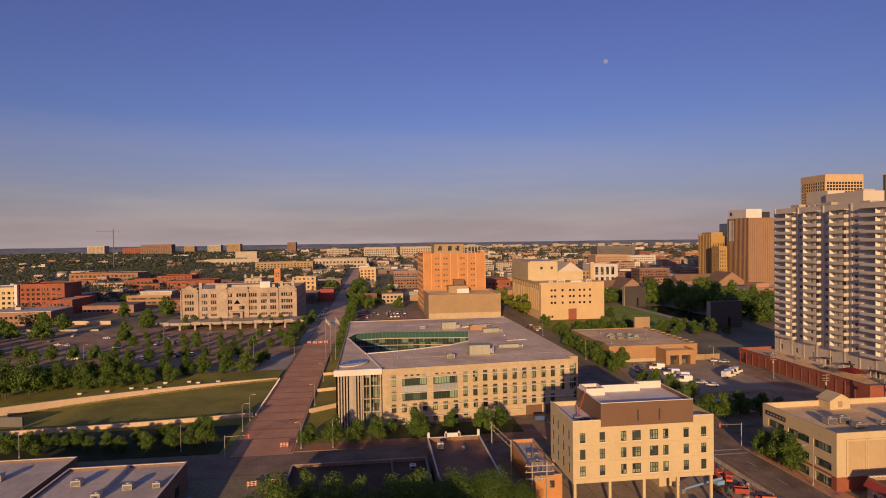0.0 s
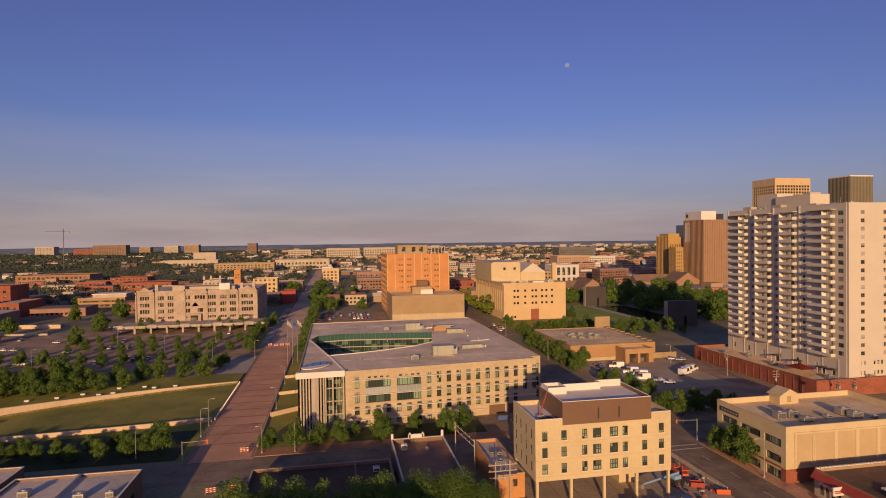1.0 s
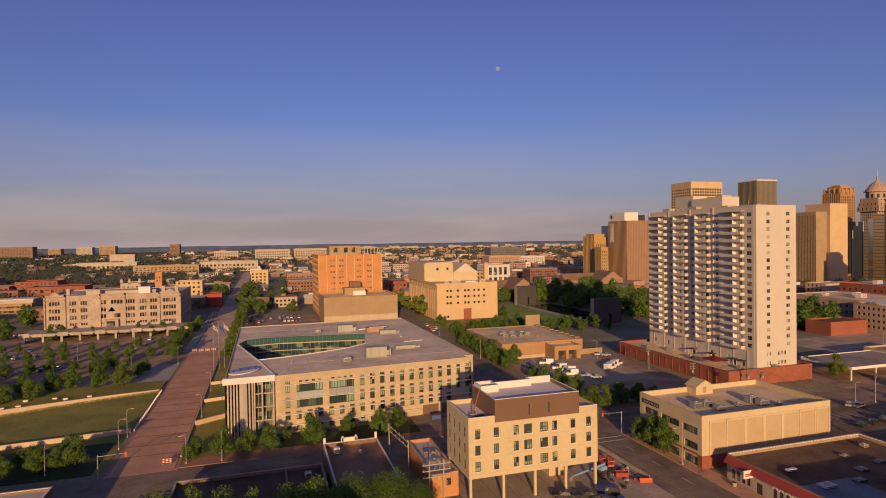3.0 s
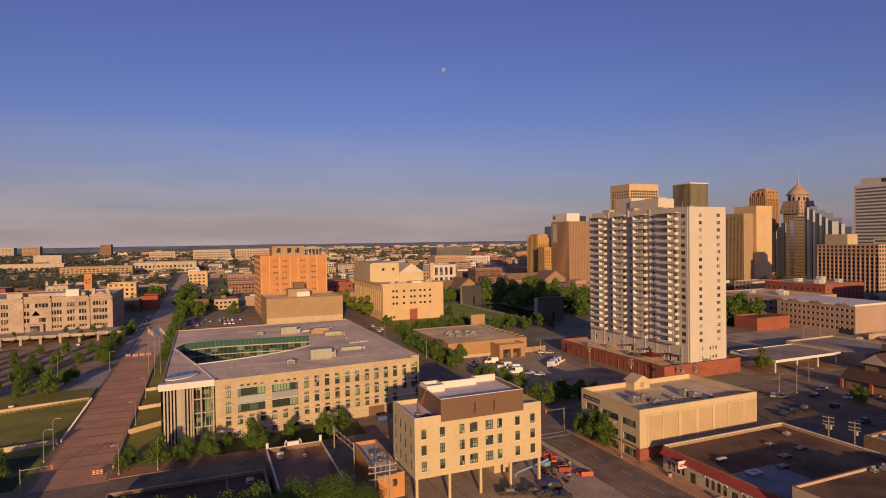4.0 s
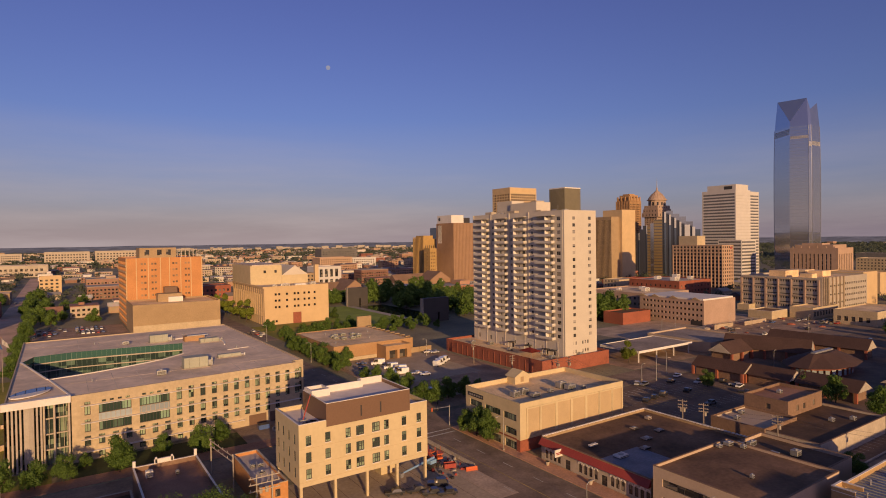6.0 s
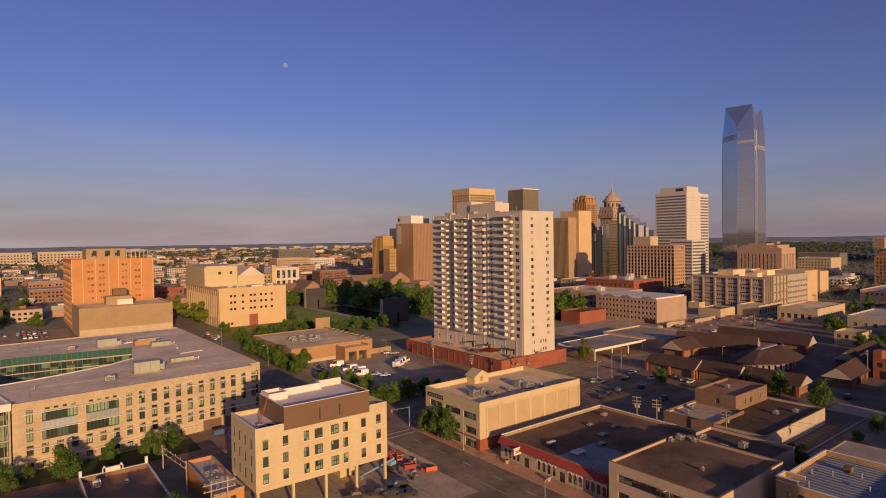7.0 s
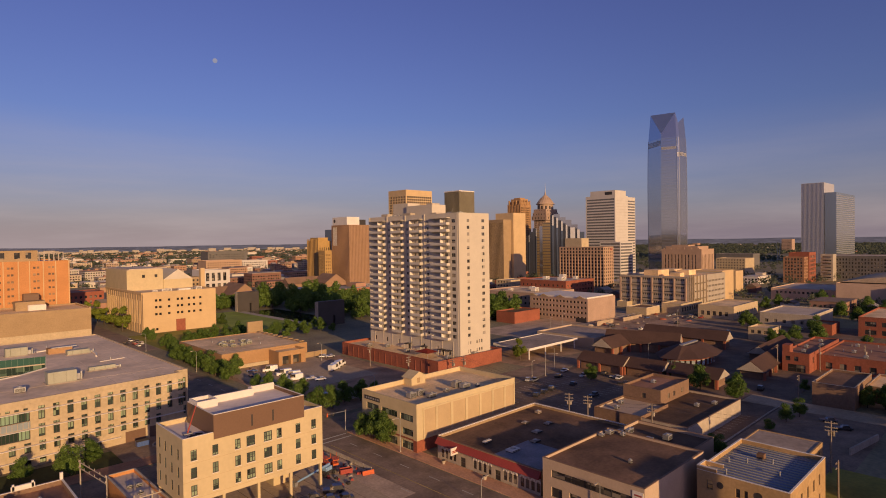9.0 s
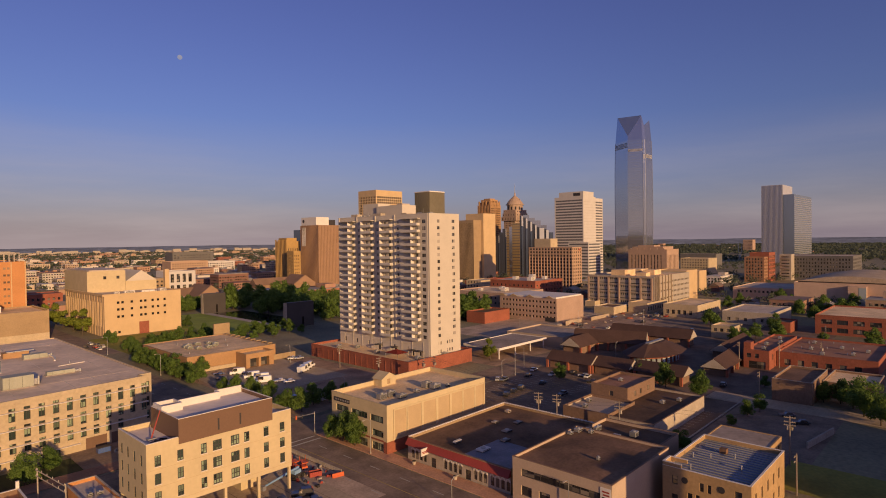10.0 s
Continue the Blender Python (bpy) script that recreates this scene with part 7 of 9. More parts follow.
building("stepped_brick_store", -310, -276, 770, 800, 12, M_REDBRICK, M_ROOFLIGHT, "red brick store with pale roof patches", {"W": row(2, 4.6, 7, 2.6, 2.6, 4.6, 2, 2.6)}, M_GLASS, None, coping=M_REDBRICK)
building("brick_store", -275, -232, 782, 815, 16, M_REDBRICK, M_ROOFBROWN, "tall red brick store with dark windows", {"W": row(2, 4.6, 9, 2.6, 2.6, 4.6, 3, 2.6)}, M_GLASS, None, coping=M_REDBRICK)
building("brown_warehouse", -232, -180, 690, 720, 15, M_REDBRICK, M_ROOFBROWN, "long brown brick warehouse", {"W": row(2, 4.8, 10, 3, 3, 6, 2, 3)}, M_GLASS, None)
building("red_warehouse", -170, -100, 660, 700, 12, M_REDBRICK, M_ROOFBROWN, "red brick warehouse row", {"W": row(2, 4.8, 14, 3, 3, 5, 2, 2.6)}, M_GLASS, None)
building("red_awning_store", -50, -37, 560, 580, 12, M_REDROOF, M_ROOFBROWN, "store with a bright red upper storey")
building("grey_store", -72, -50.5, 545, 575, 10, M_DARKBRICK, M_ROOFGREY, "dark brick store beside the street")
far_block("yellow_block", -6, 821, 22, 20, 20, M_PEACH, M_ROOFGREY, "small yellow brick block", 4, 4)
far_block("tan_roofed_stores", -72, 690, 69, 40, 11, M_TANBRICK, M_ROOFTAN, "low tan stores with brown roofs", 10, 2)
far_block("olive_apartments", -174, 1181, 112, 40, 18, M_TANBRICK, M_ROOFGREY, "long olive apartment row", 16, 4)
far_block("pale_depot", -68, 1260, 112, 60, 21, M_PALESTONE, M_ROOFLIGHT, "long pale depot with ribbed front", 14, 2)
far_block("white_silo_block", -343, 1640, 57, 30, 33, M_PALESTONE, M_WHITE, "plain pale windowless block", 1, 1)
far_block("long_white_store", -353, 1532, 127, 40, 16, M_PALESTONE, M_ROOFLIGHT, "long low pale store", 12, 1)
for x, y, w, h, m in ((-128, 2199, 81, 30, M_PALESTONE), (27, 1962, 109, 36, M_PALESTONE), (162, 2020, 129, 36, M_PALESTONE)):
    far_block("pale_state_office", x, y, w, 50, h, m, M_ROOFLIGHT, "pale terraced office building far off", 14, 4, group="state offices")
for n_, x, y, w, h, m, lab in (("white_gold_block", -1514, 3403, 90, 50, M_PALESTONE, "pale office block far off"), ("red_hospital", -1239, 3217, 120, 36, M_REDBRICK, "red brick hospital wing far off"), ("dark_hospital", -1098, 3121, 150, 55, M_DARKBRICK, "dark banded hospital block far off"), ("tan_slab", -1112, 3709, 60, 40, M_TANBRICK, "tan block far off"),
                              ("white_slab", -928, 3565, 75, 47, M_PALESTONE, "pale hospital block far off"), ("brown_slab", -793, 3458, 75, 52, M_TANBRICK, "brown block far off"), ("dark_slab", -428, 3172, 45, 57.5, M_DARKBRICK, "dark tower block far off")):
    far_block(n_, x, y, w, 60, h, m, M_ROOFGREY, lab, 12, 7)
building("stone_gabled_hall", -136, -118, 640, 668, 19, M_PALESTONE, M_ROOFTAN, "pale stone hall with corner turrets", {"W": row(2, 4, 4, 1.6, 11, 0, 1, 5)}, M_GLASS, None, coping=M_PALESTONE)
for x in (-135, -128, -119):
    tur = thing("corner_turret", x, 641, 18.3, "pale stone turret on a hall roof", "turret", "hall turrets")
    part("shaft", box(bmesh.new(), -1.0, 1.0, -1.0, 1.0, 0, 4.4), M_PALESTONE, tur)
    part("cap", tube(bmesh.new(), (0, 0, 4.403), (0, 0, 5.6), 1.3, 0.3, 8), M_TANBRICK, tur)
building("orange_brick_tower", -105, -98.5, 640, 650, 29, M_ORANGE, M_ROOFBROWN, "slim orange brick tower", {"W": row(1.4, 2.4, 2, 1.2, 20, 3, 2, 1.6)}, M_GLASS, None)
building("yellow_corner_store", -86, -61, 640, 662, 19, M_PEACH, M_ROOFLIGHT, "yellow stucco corner store", {"W": row(2, 4.6, 5, 2.2, 3, 4.4, 4, 2.0)}, M_GLASS, None, coping=M_WHITE)
building("red_market_row", 104, 150, 620, 650, 13, M_REDBRICK, M_ROOFRED, "red brick row beyond a museum", {"W": row(2, 4, 11, 2, 2.5, 4.6, 2, 2.4)}, M_GLASS, None, coping=M_REDBRICK)
building("white_arched_block", 252, 282, 640, 672, 27, M_WHITESTONE, M_ROOFLIGHT, "white stone block with tall arched bays", {"W": row(3, 6.4, 4, 3.6, 3, 12, 2, 9)}, M_GLASS, None, coping=M_WHITE)
building("tan_grid_annex", 215, 251.5, 645, 676, 20, M_TANBRICK, M_ROOFLIGHT, "tan office annex with window rows", {"W": row(2, 4.2, 8, 2.2, 3, 4.2, 4, 2)}, M_GLASS, None)
far_block("pale_round_block", 470, 1090, 70, 40, 24, M_GRIDSTONE, M_ROOFLIGHT, "pinkish apartment block far beyond the park", 14, 5)
far_block("white_depot_block", 560, 1150, 60, 40, 20, M_WHITESTONE, M_ROOFLIGHT, "white office block beyond the park", 12, 4)
far_block("dark_blue_block", 560, 1280, 90, 40, 38, M_GREYPANEL, M_ROOFGREY, "dark glazed block beyond the park", 12, 6)
sheds = bmesh.new()
sr = random.Random(21)
for k in range(70):
    a = radians(sr.uniform(8, 34))
    q = sr.uniform(3900, 4250)
    w_, h_ = sr.uniform(14, 60), sr.uniform(10, 26)
    box(sheds, q * math.sin(a) - w_ / 2, q * math.sin(a) + w_ / 2, q * math.cos(a), q * math.cos(a) + 12, 0, h_)
tagged(part("horizon_sheds", sheds, M_FIN), "pale sheds glinting along the far horizon", "buildings", kind="stuff")
crane = thing("tower_crane", -578, 1384, 0, "slender tower crane over far rooftops", "crane")
part("mast", box(bmesh.new(), -0.6, 0.6, -0.6, 0.6, 0, 87), M_GREYPANEL, crane)
part("jib", box(bmesh.new(), -36, 12, -0.45, 0.45, 87.003, 88.0), M_GREYPANEL, crane)
part("counterweight", box(bmesh.new(), 7, 12, -1, 1, 84, 86.99), M_CONCRETE, crane)
part("apex", tube(bmesh.new(), (0, 0, 88.01), (0, 0, 94), 0.9, 0.2, 4), M_DARK, crane)

# ---- wooded backdrop, raised to the horizon line seen from the camera, and the moon ----
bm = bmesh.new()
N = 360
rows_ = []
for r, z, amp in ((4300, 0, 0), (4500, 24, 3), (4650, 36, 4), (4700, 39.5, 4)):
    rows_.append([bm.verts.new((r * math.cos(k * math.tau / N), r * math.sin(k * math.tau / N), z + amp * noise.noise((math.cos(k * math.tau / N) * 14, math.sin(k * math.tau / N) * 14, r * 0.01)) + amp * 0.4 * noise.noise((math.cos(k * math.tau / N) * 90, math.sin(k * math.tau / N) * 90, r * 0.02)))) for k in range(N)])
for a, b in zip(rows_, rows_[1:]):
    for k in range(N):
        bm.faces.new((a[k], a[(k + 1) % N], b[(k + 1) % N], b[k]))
tagged(part("backdrop", bm, M_HAZEHILLS), "wooded backdrop ring along the horizon, haze put into its blue-grey colour", "hills", kind="structure")
ma, me_ = radians(22.85), radians(16.3)
bm = bmesh.new()
bmesh.ops.create_icosphere(bm, subdivisions=4, radius=15.5)
moon = tagged(part("moon", bm, M_MOON, at=pose(4400 * math.sin(ma) * math.cos(me_), 4400 * math.cos(ma) * math.cos(me_), EYE + 4400 * math.sin(me_))), "pale nearly full moon in a blue evening sky", "moon")

# ---- unseen blocks added behind the viewpoint: they close the place and throw the evening shade ----
for x0, x1, y0, y1, h in ((-48, -17, -60, -6, 33.3), (-8, 8, -60, -7, 23.2), (92, 102.5, -12, -4, 21.7), (137, 199.8, -16, -11, 16.4), (212.2, 300, -16, -11, 12.4), (215, 300, -20, -8, 8.5), (320, 480, -120, -40, 14), (-320, -120, -140, -60, 16), (20, 75, -150, -110, 18)):
    building("rear_block", x0, x1, y0, y1, h, M_TANBRICK, M_ROOFGREY, "unseen plain block added behind the viewpoint to throw shade", group="rear blocks")

# ---- trees ----
def tree_meshes(seed, height, spread, leaves, size, lobes, leaf=None):
    rng = np.random.RandomState(seed)
    bm = bmesh.new()
    tube(bm, (0, 0, 0), (0, 0, height * 0.45), height * 0.022, height * 0.014, 7)
    for k in range(6):
        a = k * 2.4 + rng.rand()
        z = height * (0.22 + 0.04 * k)
        tube(bm, (0, 0, z), (math.cos(a) * spread * 0.6, math.sin(a) * spread * 0.6, z + height * 0.28), height * 0.011, height * 0.004, 5)
    trunk = mesh_of("trunk", bm, M_BARK)
    c = []
    while len(c) < lobes:
        p = rng.uniform(-1, 1, 3)
        wide = 1.0 if p[2] < -0.15 else 1.0 - 0.55 * (p[2] + 0.15)
        if 0.25 < math.hypot(p[0], p[1]) + 0.35 * abs(p[2]) and math.hypot(p[0], p[1]) < wide * rng.uniform(0.75, 1.1):
            c.append(p)
    c = np.array(c) * [spread * 0.74, spread * 0.74, height * 0.36] + [0, 0, height * 0.57]
    rad = rng.uniform(0.17, 0.46, lobes) * spread
    i = rng.choice(lobes, leaves, p=rad ** 2 / np.sum(rad ** 2))
    d = rng.normal(size=(leaves, 3))
    d /= np.linalg.norm(d, axis=1)[:, None]
    pos = c[i] + d * (rad[i] * rng.uniform(0.55, 1.08, leaves))[:, None] * [1, 1, 0.85]
    nrm = d + rng.normal(size=(leaves, 3)) * 0.38
    nrm /= np.linalg.norm(nrm, axis=1)[:, None]
    return trunk, leaf_mesh("crown", pos, nrm, rng, size, leaf or M_LEAF)


def leaf_mesh(name, pos, nrm, rng, size, mat):
    n = len(pos)
    t = np.cross(nrm, rng.normal(size=(n, 3)))
    t /= np.linalg.norm(t, axis=1)[:, None]
    b = np.cross(nrm, t)
    s = size * rng.uniform(0.6, 1.35, n)[:, None] if np.isscalar(size) else size[:, None] * rng.uniform(0.6, 1.35, n)[:, None]
    quad = np.stack([pos - t * s, pos - b * s * 0.7 - nrm * s * 0.2, pos + t * s, pos + b * s * 0.7 - nrm * s * 0.2], 1).reshape(-1, 3)
    me = bpy.data.meshes.new(name)
    me.from_pydata(quad.tolist(), [], np.arange(4 * n).reshape(n, 4).tolist())
    me.materials.append(mat)
    return me


near_trees = [tree_meshes(s, 8.2, 3.9, 4300, 0.22, n) for s, n in ((1, 30), (2, 24), (3, 36), (4, 28))]
wide_trees = [tree_meshes(s, 13.0, 6.8, 2700, 0.52, n, M_SHADELEAF) for s, n in ((11, 26), (12, 34), (13, 22))]
fine_trees = [tree_meshes(s, 8.6, 4.2, 8500, 0.15, 34) for s in (21, 22)]
big_tree = [tree_meshes(24, 11.0, 7.6, 24000, 0.15, 70)]
young_tree = [tree_meshes(31, 8.6, 3.4, 2600, 0.28, 20, M_LEAFBRIGHT)]
rt_ = random.Random(8)
joined = []


def tree(x, y, scale=1.0, kinds=None, z=0.0, label="leafy green street tree with a round crown", group="street trees", category="tree", name="tree"):
    kinds = kinds or near_trees
    trunk, crown = kinds[rt_.randrange(len(kinds))]
    turn, s, tall = rt_.uniform(0, 360), scale * rt_.uniform(0.88, 1.12), rt_.uniform(0.9, 1.12)
    if group in ("park woods", "large trees") and math.hypot(x, y) > 330:
        joined.append((x, y, z, radians(turn), s, tall, trunk, crown))
        return
    ob = thing(name, x, y, z, label, category, group, turn=turn)
    ob.scale = (s, s, s * tall)
    part("trunk", trunk, None, ob)
    part("crown", crown, None, ob)


# before the office block and along the near street
for x, y, s in ((-18.6, 164.3, 0.9), (-11.5, 163.4, 0.95), (-5.3, 164.4, 1.0), (0.4, 165.6, 0.85), (12.2, 164.5, 1.0), (31.6, 166.3, 0.85), (22.5, 171, 0.7), (5, 172, 0.6), (38, 172, 0.7)):
    tree(x, y, s)
for x, y, s in ((-24.5, 112.5, 0.95), (-19.5, 115.5, 1.1), (-14.2, 116.2, 1.12), (-8.2, 115.4, 1.05), (-1.8, 113.2, 1.02), (3.6, 114.6, 1.1), (8.6, 112.2, 1.0)):
    tree(x, y, s * 1.16, fine_trees)
tree(14.8, 112.6, 0.9, big_tree, label="large dense green tree behind a shop")
tree(28.0, 111.4, 0.76, big_tree, label="large dense green tree beside a cable frame")
tree(22.6, 114.4, 1.0, big_tree, label="large dense dark green tree behind a shop")
# clipped row below the lawn
for k in range(38):
    tree(-127 + k * 2.15 + rt_.uniform(-0.9, 0.9), 170.0 + rt_.uniform(-3.5, 5.0), rt_.uniform(0.42, 0.72) + (0.18 if k > 32 else 0.0), label="bushy green tree in a row below the lawn", group="lawn trees")
# parking lot islands
LOT_TREES = ((-103.6, 240.6), (-98.9, 243.3), (-94.7, 247.8), (-90.2, 245.0), (-88.1, 256.7), (-82.7, 248.0), (-79.4, 259.0), (-73.1, 260.5), (-63.7, 259.3), (-55.0, 258.3),
             (-117.6, 295.8), (-107.9, 294.8), (-99.9, 296.5), (-92.9, 300.9), (-83.2, 300.1), (-72.8, 289.9), (-69.7, 291.1), (-67.2, 299.6), (-53.1, 277.1), (-51.6, 283.1))
for x, y in LOT_TREES:
    tree(x, y, rt_.uniform(0.82, 1.02) * (1.15 if y < 262 else 0.95), label="leafy green tree in a parking lot", group="parking-lot trees")
for k in range(14):
    u = k / 13
    tree(-136 + 34 * u + rt_.uniform(-2.5, 2.5), 231 + 24 * u + rt_.uniform(-3, 3), rt_.uniform(1.25, 1.6) - 0.3 * u, z=0.5, label="tall leafy tree above a curved wall", group="wall trees")
# the same rows carried on outwards
for k in range(11):
    tree(-109.5 - k * 6.3 + rt_.uniform(-1.5, 1.5), 242 + k * 2.6 + rt_.uniform(-3, 3), rt_.uniform(0.95, 1.2), label="leafy green tree in a parking lot", group="parking-lot trees")
for k in range(11):
    tree(-46 - k * 9.4 + rt_.uniform(-1.2, 1.2), 317 + k * 2.1 + rt_.uniform(-3, 3), rt_.uniform(0.7, 0.95), label="small leafy tree on a parking-lot island", group="parking-lot trees")
for k in range(8):
    tree(-127 - k * 9.6 + rt_.uniform(-2, 2), 297 + k * 2.5 + rt_.uniform(-3, 3), rt_.uniform(0.8, 1.05), label="leafy green tree in a parking lot", group="parking-lot trees")
for k in range(8):
    tree(-58 - k * 11 + rt_.uniform(-3, 3), 352 + k * 1.5 + rt_.uniform(-4, 4), rt_.uniform(0.55, 0.8), label="small leafy tree on a parking-lot island", group="parking-lot trees")
for x, y, q in ((-122.7, 398.7, 0.95), (-68.3, 398.6, 0.7), (-46.8, 397.4, 1.0), (-44.5, 318, 1.1), (-45, 330, 1.0), (-47, 345, 1.0), (-49, 360, 1.05), (-47, 376, 1.1), (-42, 412, 0.9), (-44, 428, 0.9)):
    tree(x, y, q, label="leafy green tree beside a street", group="parking-lot trees")
for x, y, q in ((-146.2, 361, 0.8), (-154.7, 422, 0.95), (-152, 412, 0.75), (-189.7, 470, 0.95), (-160, 476, 1.1), (-148, 486, 1.0)):
    tree(x, y, q, wide_trees, label="large leafy tree beside a lot", group="large trees")
for x, y in ((-198, 300), (-205, 318), (-218, 320), (-190, 560), (-176, 572), (-236, 590), (-150, 560)):
    tree(x, y, rt_.uniform(0.7, 1.0), wide_trees, label="large leafy tree beside a lot", group="large trees")
# street beyond the promenade
for k in range(12):
    tree(-16.5 + rt_.uniform(-2, 2), 300 + k * 24, rt_.uniform(0.9, 1.4), label="tree along a long street", group="street trees")
for k in range(16):
    tree(rt_.uniform(-14, 34), rt_.uniform(478, 600), rt_.uniform(0.6, 0.95), wide_trees, label="large leafy tree behind a lot", group="large trees")
for x, y in ((-20, 575), (-15, 590), (-18, 620), (-20, 660), (-15, 700), (-45, 610), (-48, 640), (-44, 680), (-46, 590)):
    tree(x, y, rt_.uniform(0.9, 1.2), wide_trees, label="large tree along a street", group="large trees")
# avenue beside the office block
for k in range(20):
    tree(rt_.uniform(103.5, 105.8) + (5.5 if k > 13 else 0), 236 + k * 5.2, rt_.uniform(0.65, 1.0), label="leafy tree along the avenue", group="avenue trees")
for x, y in ((112, 249), (112, 362), (113, 375), (111.5, 418), (112, 440), (111, 460), (112, 482), (111.5, 505)):
    tree(x, y, 1.75 if y > 400 else 0.9, young_tree if y > 400 else None, label="leafy tree along the avenue", group="avenue trees")
# memorial park
for k in range(48):
    tree(rt_.uniform(112, 206), rt_.uniform(308, 348), rt_.uniform(0.65, 1.0), label="small park tree on a memorial lawn", group="park trees")
for k in range(46):
    x, y = rt_.uniform(236, 330), rt_.uniform(330, 500)
    tree(x, y, rt_.uniform(1.05, 1.5), wide_trees, label="tall dark green park tree", group="park woods")
for k in range(16):
    tree(rt_.uniform(176, 236), rt_.uniform(472, 512), rt_.uniform(0.8, 1.1), wide_trees, label="tall dark green park tree", group="park woods")
for k in range(6):
    tree(rt_.uniform(166, 176), rt_.uniform(396, 470), rt_.uniform(0.5, 0.75), wide_trees, label="park tree beside the pool", group="park trees")
for x, y, q in ((-118, 404, 0.5), (-101, 401, 0.4), (-76, 403, 0.45), (-62, 402, 0.5), (-126, 409, 0.55)):
    tree(x, y, q, z=5.0, label="small shrub on a terrace deck", group="terrace shrubs", category="shrub", name="shrub")
for x, y in ((470, 150), (495, 150), (520, 148), (372, 118), (388, 128), (362, 84), (340, 58), (362, 40), (460, 84), (470, 66)):
    tree(x, y, rt_.uniform(0.6, 0.85), wide_trees, label="leafy tree between low buildings", group="large trees")
# truck lot, showroom pavement
for x, y, s in ((105.3, 171.7, 1.0), (108.5, 167, 1.0), (115.8, 170.9, 0.9), (104.6, 204.7, 0.85), (106.7, 196.3, 0.9), (111.6, 191.7, 0.8), (103.5, 183, 0.95), (104, 214, 0.8), (121, 168.5, 0.9), (128, 170, 0.8)):
    tree(x, y, s, label="leafy tree at the edge of a lot", group="lot trees")
for k in range(9):
    tree(100.5 + 0.25 * k + rt_.uniform(-0.8, 0.8), 236 + k * 8.2 + rt_.uniform(-2, 2), rt_.uniform(0.8, 1.05), label="leafy tree beside a low brick building", group="lot trees")
for x, y, s in ((99.9, 138.4, 0.95), (99.9, 133.0, 1.05), (100.0, 127.6, 1.0)):
    tree(x, y, s, label="leafy tree on the pavement beside the showroom", group="showroom trees")
# market court and right side
tree(214.5, 170.5, 1.25, young_tree, label="bright green young tree by a canopy", group="market trees")
for x, y, s in ((203, 125.5, 1.0), (226, 101.5, 0.9), (217, 88, 1.25), (211, 73, 1.15), (205.3, 52.6, 0.72), (197.5, 54, 0.6), (185, 55.2, 0.45), (159.2, 61.6, 0.55), (231, 39.5, 1.0), (232.5, 35, 1.1), (229, 31, 1.2), (220, 27, 1.3), (213, 22, 1.2), (337, 93, 0.9), (345, 96, 1.0), (384, 90, 1.2), (330, 97, 0.9), (352, 92, 1.1), (412, 122, 1.0), (240, 60, 0.6), (154, 58, 0.8)):
    tree(x, y, s, label="dark leafy tree between low buildings", group="yard trees")
for k in range(18):
    tree(rt_.uniform(-300, -190), rt_.uniform(330, 500), rt_.uniform(0.6, 0.95), wide_trees, label="large leafy tree beside a lot", group="large trees")
for k in range(14):
    tree(rt_.uniform(284, 336), rt_.uniform(264, 292), rt_.uniform(1.05, 1.4), wide_trees, label="leafy tree beside a garage", group="large trees")
for k in range(20):
    tree(rt_.uniform(470, 556), rt_.uniform(20, 130), rt_.uniform(0.6, 0.95), wide_trees, label="dark tree before a hall", group="large trees")

# ---- woods beyond the nearer streets, joined ----
def join_trees(name, which, mat, label):
    vs, sizes = [], []
    for x, y, z, a, s, tall, trunk, crown in joined:
        me = (trunk, crown)[which]
        v = np.empty(len(me.vertices) * 3)
        me.vertices.foreach_get("co", v)
        v = v.reshape(-1, 3) * [s, s, s * tall]
        vs.append(np.stack([v[:, 0] * math.cos(a) - v[:, 1] * math.sin(a) + x, v[:, 0] * math.sin(a) + v[:, 1] * math.cos(a) + y, v[:, 2] + z], 1))
        sizes.append([list(p.vertices) for p in me.polygons] if which == 0 else None)
    out = bpy.data.meshes.new(name)
    pts = np.concatenate(vs)
    if which:
        n = len(pts) // 4
        out.vertices.add(len(pts))
        out.vertices.foreach_set("co", pts.ravel())
        out.loops.add(4 * n)
        out.loops.foreach_set("vertex_index", np.arange(4 * n))
        out.polygons.add(n)
        out.polygons.foreach_set("loop_start", np.arange(n) * 4)
        out.update(calc_edges=True)
    else:
        faces, base = [], 0
        for v, f in zip(vs, sizes):
            faces += [[base + i for i in q] for q in f]
            base += len(v)
        out.from_pydata(pts.tolist(), [], faces)
    out.materials.append(mat)
    tagged(new(name, out), label, "trees", kind="stuff")


join_trees("wood_trunks", 0, M_BARK, "brown trunks of the town's larger trees")
join_trees("wood_crowns", 1, M_LEAF, "dark green crowns of the town's larger trees")

# ---- far woods and houses, too many to count ----
FOOT = np.array(FOOTPRINTS)


def free(x, y, m):
    if abs(x + 30) < 13 or abs(x - 89) < 14 or abs(y - 152) < 12:
        return False
    if np.any((x > FOOT[:, 0] - m) & (x < FOOT[:, 1] + m) & (y > FOOT[:, 2] - m) & (y < FOOT[:, 3] + m)):
        return False
    r = math.hypot(x, y)
    if -235 < x < 340 and y < 520:
        return False
    if x < 470 and y < 330:
        return False
    return r > 380 and y > -60


rng = np.random.RandomState(5)
pos, nrm, siz = [], [], []


